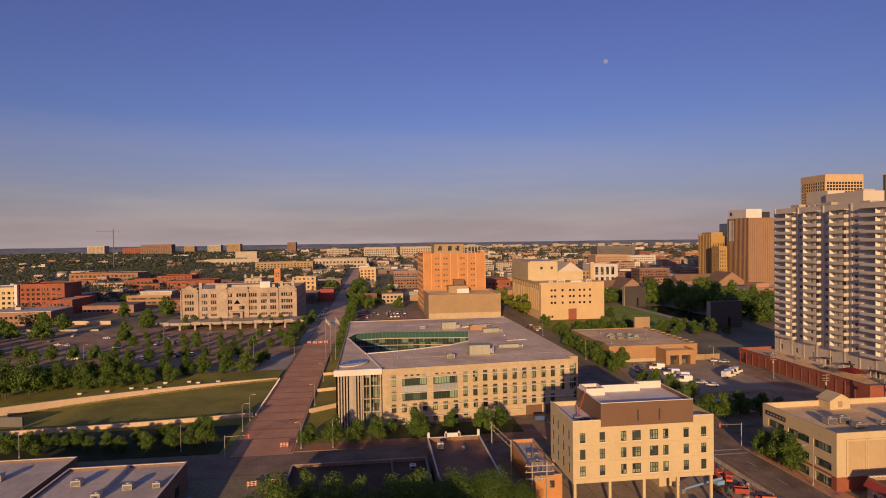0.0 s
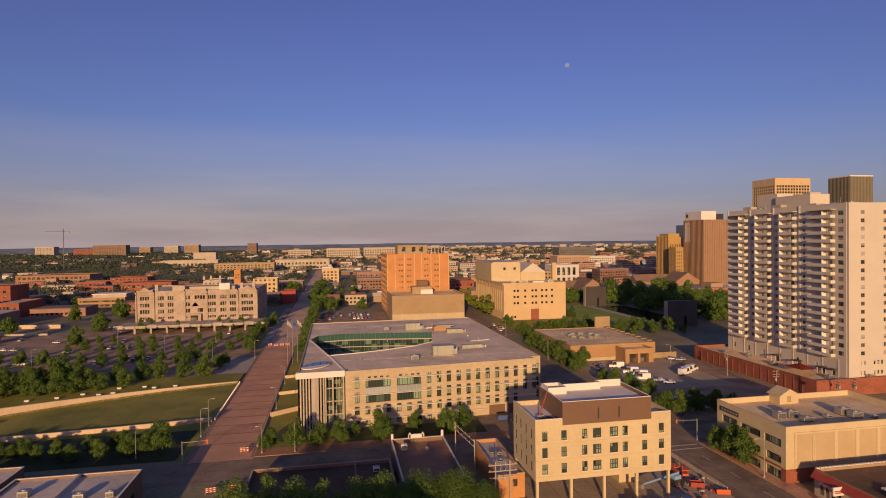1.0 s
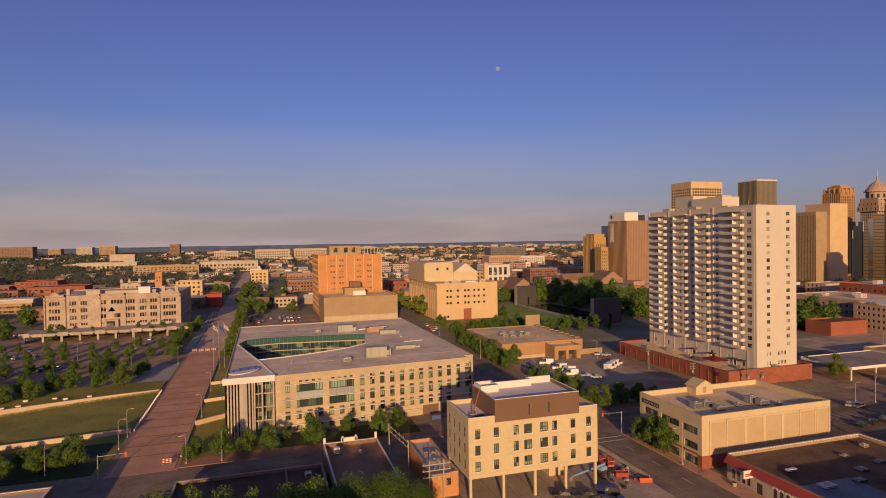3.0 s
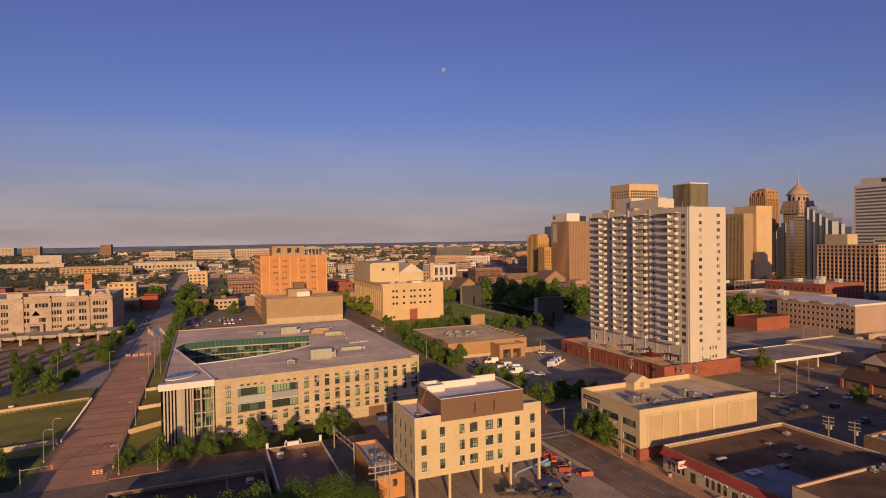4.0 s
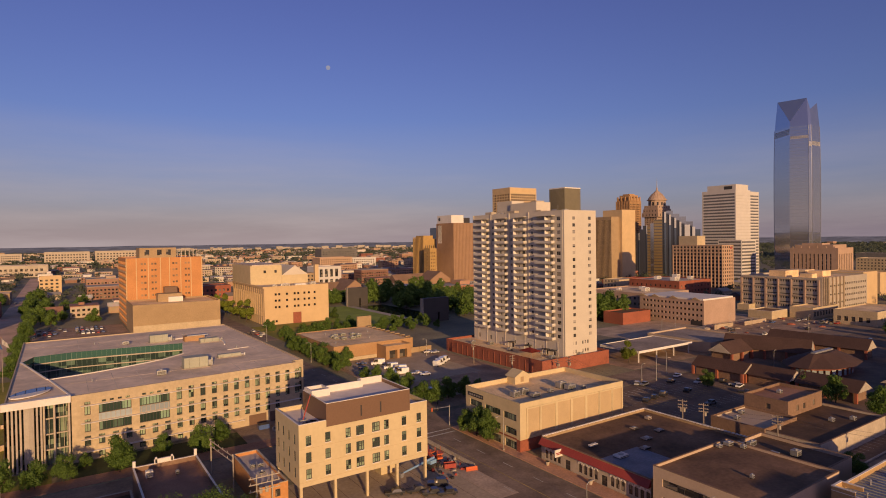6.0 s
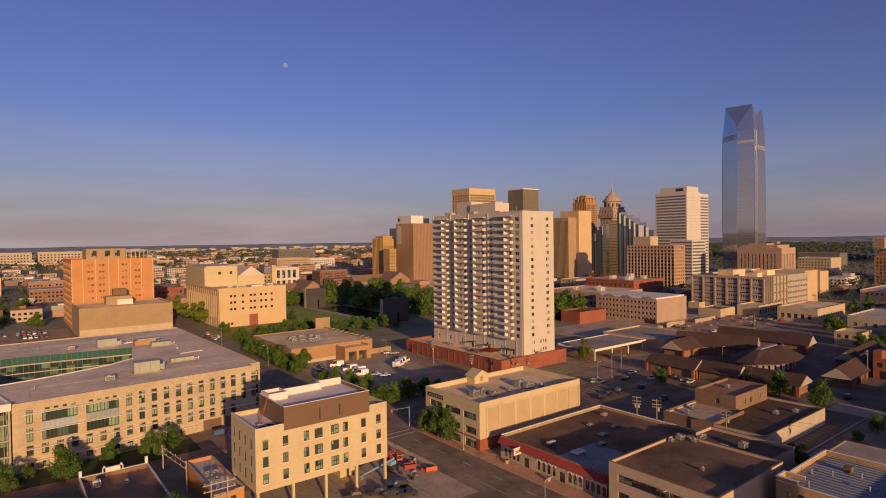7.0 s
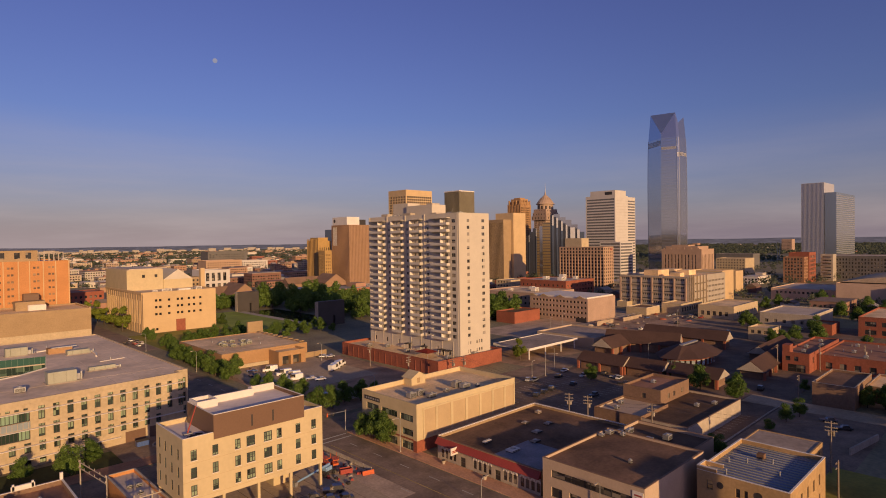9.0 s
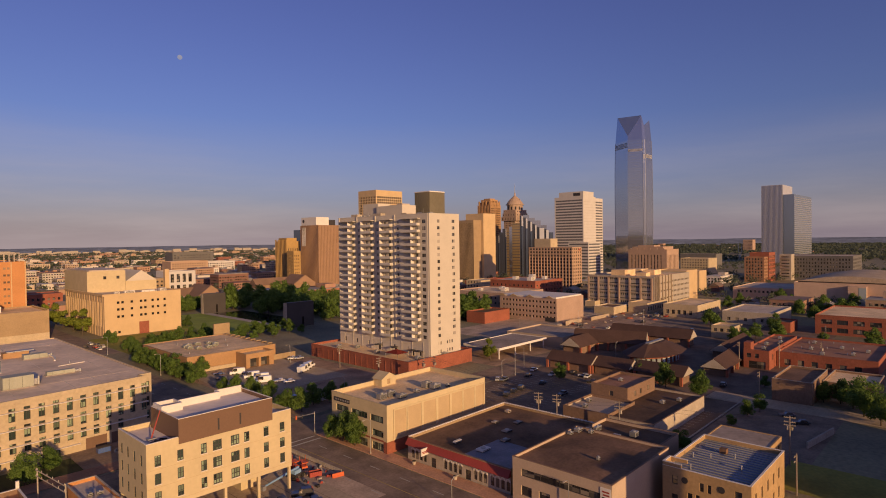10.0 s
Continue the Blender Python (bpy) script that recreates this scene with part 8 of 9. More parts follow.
def clump(x, y, h, w, n, s):
    d = rng.normal(size=(n, 3))
    d /= np.linalg.norm(d, axis=1)[:, None]
    d[:, 2] = np.abs(d[:, 2]) * rng.choice([1, 1, -0.6], n)
    pos.append(d * rng.uniform(0.5, 1.0, n)[:, None] * [w, w, h * 0.48] + [x, y, h * 0.52])
    v = d + rng.normal(size=(n, 3)) * 0.4
    nrm.append(v / np.linalg.norm(v, axis=1)[:, None])
    siz.append(np.full(n, s))


def scatter(count, r0, r1, power):
    for _ in range(count):
        a = radians(rng.uniform(-46, 96))
        r = r0 + (r1 - r0) * rng.rand() ** power
        yield r * math.sin(a), r * math.cos(a), r


for x, y, r in scatter(5400, 420, 1700, 0.9):
    built_up = x > 0.12 * y and x < 0.75 * y
    if free(x, y, 3) and noise.noise((x * 0.006, y * 0.006, 1)) > (0.12 if built_up else -0.25):
        clump(x, y, rng.uniform(6, 11), rng.uniform(3, 6), 34, 1.0)
for x, y, r in scatter(9000, 520, 1700, 0.9):
    if x < 0.02 * y - 40 and r > 640 and free(x, y, 4) and noise.noise((x * 0.008, y * 0.008, 5)) > -0.15:
        clump(x, y, rng.uniform(7, 12), rng.uniform(5, 8), 34, 1.15)
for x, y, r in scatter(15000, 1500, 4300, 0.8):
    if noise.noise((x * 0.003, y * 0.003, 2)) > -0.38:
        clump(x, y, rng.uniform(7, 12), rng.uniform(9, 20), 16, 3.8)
woods = new("far_woods", leaf_mesh("far_woods", np.concatenate(pos), np.concatenate(nrm), rng, np.concatenate(siz), M_HAZELEAF))
tagged(woods, "scattered trees across the far town, leaf colour paled for haze", "trees", kind="stuff")


class Boxes:
    def __init__(self):
        self.v, self.f = [], []

    def add(self, x0, x1, y0, y1, z0, z1):
        i = len(self.v)
        self.v += [(x, y, z) for z in (z0, z1) for x, y in ((x0, y0), (x1, y0), (x1, y1), (x0, y1))]
        self.f += [tuple(i + k for k in q) for q in ((4, 5, 6, 7), (0, 1, 5, 4), (1, 2, 6, 5), (2, 3, 7, 6), (3, 0, 4, 7))]

    def roof(self, x0, x1, y0, y1, z0, z1):
        i, m = len(self.v), (y0 + y1) / 2
        self.v += [(x0, y0, z0), (x1, y0, z0), (x1, y1, z0), (x0, y1, z0), (x0, m, z1), (x1, m, z1)]
        self.f += [tuple(i + k for k in q) for q in ((0, 1, 5, 4), (2, 3, 4, 5), (1, 2, 5), (3, 0, 4))]

    def make(self, name, mat, label):
        me = bpy.data.meshes.new(name)
        me.from_pydata(self.v, [], self.f)
        me.materials.append(mat)
        tagged(new(name, me), label, "buildings", kind="stuff")


walls, roofs, glassy, brick_walls = Boxes(), Boxes(), Boxes(), Boxes()
used = []
for x, y, r in scatter(8600, 430, 4000, 0.75):
    west, mid = x < -0.02 * y, 0.05 * y < x < 0.8 * y
    if x > 0.95 * y and r > 900 and rng.rand() < 0.93:
        continue
    if x > 1.3 * y and rng.rand() < 0.6:
        continue
    if x < -0.15 * y and r > 820 and rng.rand() < 0.8:
        continue
    if not free(x, y, 16) or (x % 108) < 15 or (y % 122) < 15:
        continue
    store = rng.rand() < (0.75 if mid and r < 1900 else 0.62 if west and r < 900 else 0.4 if r < 1500 else 0.3)
    w, d, h = (rng.uniform(18, 46), rng.uniform(15, 32), rng.uniform(5, 10)) if store else (rng.uniform(9, 16), rng.uniform(9, 14), rng.uniform(3.5, 7))
    if store and rng.rand() < (0.4 if mid and 620 < r < 1900 else 0.0 if r < 900 else 0.08):
        h = rng.uniform(10, 19)
    if any(abs(x - u[0]) < (w + u[2]) / 2 + 2 and abs(y - u[1]) < (d + u[3]) / 2 + 2 for u in used):
        continue
    used.append((x, y, w, d))
    x0, x1, y0, y1 = x - w / 2, x + w / 2, y - d / 2, y + d / 2
    (brick_walls if rng.rand() < (0.85 if west and r < 1000 else 0.4 if r < 900 else 0.15) else walls).add(x0, x1, y0, y1, 0, h)
    if store:
        roofs.add(x0 - 0.2, x1 + 0.2, y0 - 0.2, y1 + 0.2, h + 0.02, h + 0.5)
        if rng.rand() < 0.6:
            roofs.add(x - w * 0.2, x - w * 0.2 + 4, y - 2, y + 2, h + 0.52, h + 2.4)
        if rng.rand() < 0.3:
            walls.add(x + w * 0.1, x + w * 0.4, y - d * 0.3, y + d * 0.2, h + 0.52, h + rng.uniform(2.5, 5))
        for j in range(max(1, int(h / 3.6))):
            if r < 1900:
                n = int(w / 3.4)
                for k in range(n):
                    glassy.add(x0 + 1 + k * (w - 2) / n, x0 + 1 + (k + 0.55) * (w - 2) / n, y0 - 0.12, y0 - 0.02, 1.4 + 3.6 * j, 3.1 + 3.6 * j)
                n = int(d / 3.4)
                for k in range(n):
                    glassy.add(x0 - 0.12, x0 - 0.02, y0 + 1 + k * (d - 2) / n, y0 + 1 + (k + 0.55) * (d - 2) / n, 1.4 + 3.6 * j, 3.1 + 3.6 * j)
    else:
        roofs.roof(x0 - 0.6, x1 + 0.6, y0 - 0.6, y1 + 0.6, h + 0.01, h + rng.uniform(2, 3.5))
walls.make("far_house_walls", M_FARWALL, "walls of tan and white houses across the far town")
brick_walls.make("far_brick_walls", M_FARBRICK, "red and brown brick walls across the far town")
roofs.make("far_house_roofs", M_FARROOF, "grey, brown and pale roofs across the far town")
glassy.make("far_house_windows", M_GLASS, "dark windows of far stores")

# ---- lawn walls, promenade furniture ----
def strip_wall(name, pts, heights, thick, mat, label, z=0.05):
    ob = thing(name, pts[0][0], pts[0][1], z, label, "wall", kind="structure")
    o = Vector(pts[0])
    for (a, b), (h0, h1) in zip(zip(pts, pts[1:]), zip(heights, heights[1:])):
        a, b = Vector(a) - o, Vector(b) - o
        d = (b - a).normalized()
        s = Vector((-d.y, d.x)) * thick
        bm = bmesh.new()
        v = [bm.verts.new((p.x, p.y, q)) for p, q in ((a, 0), (b, 0), (b + s, 0), (a + s, 0), (a, h0), (b, h1), (b + s, h1), (a + s, h0))]
        for f in ((3, 2, 1, 0), (4, 5, 6, 7), (0, 1, 5, 4), (1, 2, 6, 5), (2, 3, 7, 6), (3, 0, 4, 7)):
            bm.faces.new([v[i] for i in f])
        part("wall_block", bm, mat, ob)


def arc(p0, p1, p2, n):
    p0, p1, p2 = Vector(p0), Vector(p1), Vector(p2)
    return [tuple(p0 * (1 - t) ** 2 + p1 * 2 * t * (1 - t) + p2 * t * t) for t in (k / n for k in range(n + 1))]


curve = arc((-150, 188), (-100, 228), (-39.5, 245.2), 16)
strip_wall("wall_north", curve, [4.2 - 3.2 * k / 16 for k in range(17)], 0.8, M_CREAMWALL, "long curved cream retaining wall above a lawn")
slab("lawn_4", curve + [(-39.5, 262), (-150, 262)], 0.061, 0.7, M_LAWN, "raised strip of rough grass", "lawn")
# the dark grey stands for shade lying on this wall
strip_wall("wall_return", [(-110, 197), (-124, 199)], [3.0, 3.0], 0.8, M_GREYPANEL, "short wall at the foot of the lawn, grey for the shade on it")
strip_wall("wall_west", arc((-122, 187), (-78, 188.5), (-39.5, 195.0), 12), [1.35] * 13, 0.6, M_CREAMWALL, "low cream retaining wall below a lawn")
strip_wall("wall_east", [(-21.4, 195.5), (-12.4, 201.5)], [1.5, 1.5], 0.5, M_CREAMWALL, "low cream garden wall")
strip_wall("wall_east_2", [(-21.4, 223.0), (-12.4, 225.5)], [1.2, 1.2], 0.5, M_CREAMWALL, "low cream garden wall")
strip_wall("wall_east_3", [(-21.4, 250.0), (-12.4, 252)], [1.2, 1.2], 0.5, M_CREAMWALL, "low cream garden wall")
strip_wall("kerb_wall_1", [(-21.9, 168), (-21.9, 300)], [0.6, 0.6], 0.45, M_CONCRETE, "low kerb wall along the promenade")
strip_wall("lot_wall_north", [(-243, 447), (-186, 438)], [2.6, 2.6], 0.6, M_CREAMWALL, "pale low wall beyond a parking lot")
strip_wall("lot_wall_middle", [(-236, 416), (-180, 406)], [1.2, 1.2], 0.5, M_CONCRETE, "low kerb wall in a parking lot")
slab("pavement_4", rect(-52, -39, 262, 300), 0.031, 0.12, M_CONCRETE, "pale concrete paving beside the promenade", "pavement")
slab("pavement_5", rect(-42, -37.5, 330, 520), 0.031, 0.14, M_CONCRETE, "pale pavement along the street", "pavement")
slab("lawn_5", rect(-47, -42.5, 340, 400), 0.031, 0.14, M_LAWN, "green verge beside the street", "lawn")
slab("lawn_6", rect(-12.5, -2, 166, 177), 0.031, 0.1, M_LAWN, "small lawn before the office entrance", "lawn")
slab("parking_lot_8", rect(44, 79.8, 166.1, 183), 0.004, 0.036, M_ASPHALT, "dark asphalt loading yard", "yard")
# dark base colour carries the shade before the office
slab("lawn_7", rect(2, 43.9, 166.5, 178), 0.031, 0.1, M_SHADEBED, "lawn below the office front, its shade put into a dark colour", "lawn")
bm = bmesh.new()
box(bm, -0.16, 0.16, -0.16, 0.16, 0, 0.85)
bmesh.ops.bevel(bm, geom=bm.edges[:], offset=0.04, segments=1, affect="EDGES")
bollard = tagged(part("bollard", bm, M_WHITE, at=pose(-38.9, 196.5, 0.05)), "short white stone bollard edging the promenade", "bollard", "promenade bollards")
for k in range(1, 25):
    copy_thing(bollard, pose(-38.9, 196.5 + k * 2.05, 0.05))
for x, y in ((-93.7, 237.5), (-87.6, 235.6), (-83.1, 237.0), (-83.4, 244.3), (-74.3, 244.5), (-70.2, 242.3), (-62.7, 243.3), (-101, 234), (-110, 232)):
    b = thing("stone_bench", x, y, 0.7, "small white stone block seat on grass", "bench", "stone seats")
    part("seat", box(bmesh.new(), -0.8, 0.8, -0.35, 0.35, 0.25, 0.65), M_WHITE, b)
    part("foot", box(bmesh.new(), -0.6, 0.6, -0.25, 0.25, 0, 0.25), M_CONCRETE, b)


def barricade(x, y, turn):
    ob = thing("barricade", x, y, 0.05, "orange and white striped road barricade", "barricade", "barricades", turn=turn)
    for z in (0.35, 0.75, 1.15):
        r = part("rail", box(bmesh.new(), -1.2, 1.2, -0.04, 0.04, z, z + 0.25), M_ORANGEPLASTIC, ob)
        for k in range(3):
            part("stripe", box(bmesh.new(), -1.0 + k * 0.8, -0.65 + k * 0.8, -0.055, -0.043, z + 0.02, z + 0.23), M_WHITE, r)
    for x_ in (-1.0, 1.0):
        part("leg", box(bmesh.new(), x_ - 0.05, x_ + 0.05, -0.35, 0.35, 0, 0.33), M_METAL, ob)
        part("upright", box(bmesh.new(), x_ - 0.04, x_ + 0.04, 0.045, 0.1, 0.33, 1.45), M_METAL, ob)


for x, y, t in ((-36, 331, 5), (-32.5, 329, 0), (-29.5, 329.5, -4), (-26.5, 330, 3), (-28.6, 138.5, 10), (-23.2, 139, -8), (-25, 164, 0), (-24.2, 135.5, 60)):
    barricade(x, y, t)


def street_lamp(x, y, h, arm, turn, z=0.05):
    ob = thing("street_lamp", x, y, z, "tall grey street lamp with a curved arm", "street lamp", "street lamps", turn=turn)
    part("pole", tube(bmesh.new(), (0, 0, 0), (0, 0, h), 0.1, 0.065, 8), M_METAL, ob)
    part("base", tube(bmesh.new(), (0, 0, 0.001), (0, 0, 0.5), 0.24, 0.2, 8), M_CONCRETE, ob)
    bm = bmesh.new()
    pts = [(0, 0, h - 0.2), (arm * 0.35, 0, h + 0.35), (arm * 0.75, 0, h + 0.5), (arm, 0, h + 0.45)]
    for a, b in zip(pts, pts[1:]):
        tube(bm, a, b, 0.06, sides=6)
    part("arm", bm, M_METAL, ob)
    part("lamp_head", box(bmesh.new(), arm - 0.1, arm + 0.75, -0.16, 0.16, h + 0.35, h + 0.52), M_PALESTONE, ob)


for x, y, h, a, t in ((98.9, 119.8, 9, 2.0, 180), (90.0, 82.4, 6.0, 1.6, 0), (100.2, 60.2, 8.6, 1.2, 180), (78.8, 140, 8, 1.6, 0), (-39.6, 180, 8, 1.4, 0), (-39.6, 190.6, 8, 1.2, 0), (-94.7, 167, 7, 1.2, 90), (-52.8, 165.4, 7, 1.2, 90), (-20.2, 162.3, 7, 1.0, 180), (-11.5, 161.4, 7, 1.0, 90),
                      (-20.6, 205, 7, 1.0, 180), (-20.6, 240, 7, 1.0, 180), (-40, 300, 8, 1.4, 0), (-60, 300, 8, 1.4, 0), (-90, 330, 8, 1.4, 0), (-140, 300, 8, 1.4, 0), (-120, 350, 8, 1.4, 0), (-70, 360, 8, 1.4, 0), (196.5, 143, 9, 4.5, -60), (192, 146.5, 6, 1.2, 0), (210, 148, 9, 1.6, 90), (98.6, 260, 9, 1.8, 180), (99, 330, 9, 1.8, 180), (150, 240, 8, 1.5, 180), (255, 127, 7, 1.0, 0), (127, 168, 8, 1.4, 180), (300, 205, 10, 1.5, 0), (330, 190, 10, 1.5, 0), (280, 200, 10, 1.5, 0), (360, 160, 10, 1.5, 0)):
    street_lamp(x, y, h, a, t)
for x, y, c in ((-22.6, 280, 0), (-20.3, 280.5, 1), (-18.2, 282, 2)):
    fp = thing("flagpole", x, y, 0.05, "tall white flagpole with a drooping flag", "flagpole", "flagpoles")
    part("pole", tube(bmesh.new(), (0, 0, 0), (0, 0, 21), 0.085, 0.04, 8), M_FIN, fp)
    part("finial", tube(bmesh.new(), (0, 0, 21.003), (0, 0, 21.3), 0.14, 0.05, 8), M_GOLDSTONE, fp)
    bm = bmesh.new()
    g = [[bm.verts.new((0.1 + u * 0.28 * (1 + 0.1 * v), 0.25 * math.sin(u * 1.6 + v), 20.6 - v * 0.55 - u * 0.32)) for u in range(7)] for v in range(5)]
    for v in range(4):
        for u in range(6):
            bm.faces.new((g[v][u], g[v][u + 1], g[v + 1][u + 1], g[v + 1][u]))
    bmesh.ops.solidify(bm, geom=bm.faces[:], thickness=0.03)
    part("flag", bm, (M_WHITE, M_FLAGBLUE, M_WHITE)[c], fp)


def utility_pole(x, y, h, turn=0, cans=2):
    ob = thing("utility_pole", x, y, 0.02, "weathered wooden utility pole with crossarms and transformers", "utility pole", "utility poles", turn=turn)
    part("pole", tube(bmesh.new(), (0, 0, 0), (0, 0, h), 0.2, 0.14, 8), M_POLE, ob)
    for z in (h - 0.5, h - 1.6, h - 2.4)[:3 if cans else 2]:
        arm = part("crossarm", box(bmesh.new(), -1.3, 1.3, 0.14, 0.3, z, z + 0.18), M_POLE, ob)
        for k in (-1.1, -0.6, 0.6, 1.1):
            part("insulator", tube(bmesh.new(), (k, 0.2, z + 0.133), (k, 0.2, z + 0.36), 0.07, 0.04, 6), M_CONCRETE, arm)
    for k in range(cans):
        part("transformer", tube(bmesh.new(), (0.45 * (1 if k % 2 else -1), -0.3, h - 3.6), (0.45 * (1 if k % 2 else -1), -0.3, h - 2.6), 0.31, sides=10), M_FIN, ob)


for x, y, h, t, c in ((150.2, 100.6, 9.6, 118, 2), (151.4, 94.8, 9.6, 118, 1), (152.3, 75.0, 10.9, 112, 1), (161.8, 34.8, 12.5, 102, 3), (144.5, 29.8, 9, 0, 0), (279.5, 64, 11, 0, 1), (291, 50.5, 11, 0, 2), (345, 58, 11, 0, 0), (225, 57.8, 9, 0, 0), (160, 160.8, 11, 90, 2), (152, 178, 10, 0, 1), (168, 162.5, 10, 90, 2), (158, 212, 10, 0, 1), (271, 77.5, 11, 0, 0)):
    utility_pole(x, y, h, t, c)


def cable(a, b, sag):
    cu = bpy.data.curves.new("cable", "CURVE")
    cu.dimensions, cu.bevel_depth, cu.bevel_resolution = "3D", 0.025, 1
    s = cu.splines.new("POLY")
    s.points.add(12)
    for k in range(13):
        t = k / 12
        p = Vector(a).lerp(Vector(b), t)
        s.points[k].co = (p.x, p.y, p.z - sag * 4 * t * (1 - t), 1)
    cu.materials.append(M_DARK)
    tagged(new("cable", cu), "black overhead cable between utility poles", "cable", "overhead cables")


for a, b in (((150.2, 100.6, 9.3), (151.4, 94.8, 9.3)), ((151.4, 94.8, 9.3), (152.3, 75.0, 10.6)), ((152.3, 75.0, 10.6), (161.8, 34.8, 12.2)), ((279.5, 64, 10.8), (291, 50.5, 10.8)), ((291, 50.5, 10.8), (345, 58, 10.8)), ((152, 178, 9.8), (158, 212, 9.8)), ((160, 160.8, 10.8), (168, 162.5, 9.8)), ((168, 162.5, 9.8), (150.2, 100.6, 9.3))):
    cable(a, b, 0.7)
    cable((a[0] + 0.9, a[1] + 0.2, a[2] - 1.1), (b[0] + 0.9, b[1] + 0.2, b[2] - 1.1), 0.9)

# ---- traffic signals and road paint ----
for x, y, t in ((99.2, 146.0, 180), (79.0, 158.4, 0), (-39.4, 158, 0)):
    ts = thing("traffic_signal", x, y, 0.03, "traffic signal on a long mast arm", "traffic light", "traffic signals", turn=t)
    part("pole", tube(bmesh.new(), (0, 0, 0), (0, 0, 6.2), 0.14, 0.1, 8), M_METAL, ts)
    part("mast_arm", tube(bmesh.new(), (0, 0, 5.8), (6.5, 0, 6.0), 0.08, 0.05, 6), M_METAL, ts)
    for k in (4.2, 6.2):
        part("signal_head", box(bmesh.new(), k - 0.2, k + 0.2, -0.3, -0.08, 5.2, 6.3), M_ORANGEPLASTIC if k > 5 else M_DARK, ts)
paint = thing("lane_markings", 89, 100, 0.031, "worn white lane lines painted on asphalt", "road marking", kind="structure")
for k in range(13):
    part("dash", box(bmesh.new(), -4.6, -4.4, -100 + k * 11, -96.5 + k * 11, 0, 0.01), M_LINE, paint)
    part("dash", box(bmesh.new(), 4.4, 4.6, -100 + k * 11, -96.5 + k * 11, 0, 0.01), M_LINE, paint)
part("centre_line", box(bmesh.new(), -0.2, 0.0, -100, 38, 0, 0.01), M_YELLOWLINE, paint)
part("stop_line", box(bmesh.new(), -8, 8.4, 40.4, 41.0, 0, 0.01), M_LINE, paint)
part("stop_line", box(bmesh.new(), -8, 8.4, 43.2, 43.7, 0, 0.01), M_LINE, paint)
paint2 = thing("avenue_markings", 89, 300, 0.031, "worn lane lines on the far avenue", "road marking", kind="structure")
for k in range(22):
    part("dash", box(bmesh.new(), -4.5, -4.3, -130 + k * 12, -126 + k * 12, 0, 0.01), M_LINE, paint2)
    part("dash", box(bmesh.new(), 4.3, 4.5, -130 + k * 12, -126 + k * 12, 0, 0.01), M_LINE, paint2)
# long shadows across the promenade, painted as darker bands between brick edges
paint3 = thing("promenade_stripes", -30, 240, 0.051, "shadow bands painted across the promenade, with darker brick edges", "paving", kind="structure")
for k in range(15):
    part("band", box(bmesh.new(), -8.3, 7.8, -68 + k * 8.6, -67.2 + k * 8.6, 0, 0.012), M_BRICKSHADE, paint3)
part("edge_band", box(bmesh.new(), -8.4, -7.9, -80, 88, 0.013, 0.025), M_BRICKSHADE, paint3)
part("edge_band", box(bmesh.new(), 7.2, 7.7, -80, 88, 0.013, 0.025), M_BRICKSHADE, paint3)


def stalls(x, y, n, pitch, length, turn, yellow=False):
    ob = thing("parking_lines", x, y, 0.031, "painted lines of parking stalls on asphalt", "road marking", kind="structure", turn=turn)
    me = mesh_of("stall_line", box(bmesh.new(), -0.07, 0.07, 0, length, 0, 0.01), M_YELLOWLINE if yellow else M_LINE)
    for k in range(n):
        part("stall_line", me, None, ob, at=pose(k * pitch, 0, 0))


for x, y, n, t in ((148, 99, 14, 90), (166, 120, 18, 0), (166, 134, 14, 0), (-14, 430, 16, 0), (-14, 448, 16, 0), (106, 216, 12, 0), (106, 232, 9, 0), (171, 50, 12, 90), (-200, 330, 20, 0), (-160, 350, 22, 0), (-150, 300, 20, 0), (-200, 385, 24, 0)):
    stalls(x, y, n, 2.75, 5.2, t, y < 130)

# ---- vehicles ----
def car_meshes(length, width, height, kind):
    """Body with bonnet and cabin, glass band, wheels."""
    h0, h1 = 0.32, height * (0.58 if kind != "van" else 0.5)
    l, w = length / 2, width / 2
    bm = box(bmesh.new(), -w, w, -l, l, h0, h1)
    bmesh.ops.bevel(bm, geom=bm.edges[:], offset=0.12, segments=2, affect="EDGES")
    body = mesh_of("body", bm)
    a, b = {"car": (-l * 0.72, l * 0.30), "suv": (-l * 0.93, l * 0.32), "van": (-l * 0.98, l * 0.62), "pickup": (-l * 0.18, l * 0.40)}[kind]
    sl0, sl1 = (0.45, 0.55) if kind != "van" else (0.1, 0.5)
    bm = bmesh.new()
    v = [bm.verts.new(p) for p in ((-w * 0.93, a, h1 - 0.02), (w * 0.93, a, h1 - 0.02), (w * 0.93, b, h1 - 0.02), (-w * 0.93, b, h1 - 0.02), (-w * 0.78, a + sl0, height - 0.06), (w * 0.78, a + sl0, height - 0.06), (w * 0.78, b - sl1, height - 0.06), (-w * 0.78, b - sl1, height - 0.06))]
    for f in ((3, 2, 1, 0), (4, 5, 6, 7), (0, 1, 5, 4), (1, 2, 6, 5), (2, 3, 7, 6), (3, 0, 4, 7)):
        bm.faces.new([v[i] for i in f])
    glass = mesh_of("cabin", bm, M_GLASS)
    bm = box(bmesh.new(), -w * 0.8, w * 0.8, a + sl0 - 0.05, b - sl1 + 0.05, height - 0.059, height)
    if kind == "van":
        box(bm, -w * 0.97, w * 0.97, a - 0.02, b - 1.9, h1, height - 0.06)
    roof = mesh_of("roof", bm)
    return body, glass, roof, l * 0.62, w


wheel_mesh = mesh_of("tyre", tube(bmesh.new(), (-0.11, 0, 0), (0.11, 0, 0), 0.33, sides=12), M_TYRE)
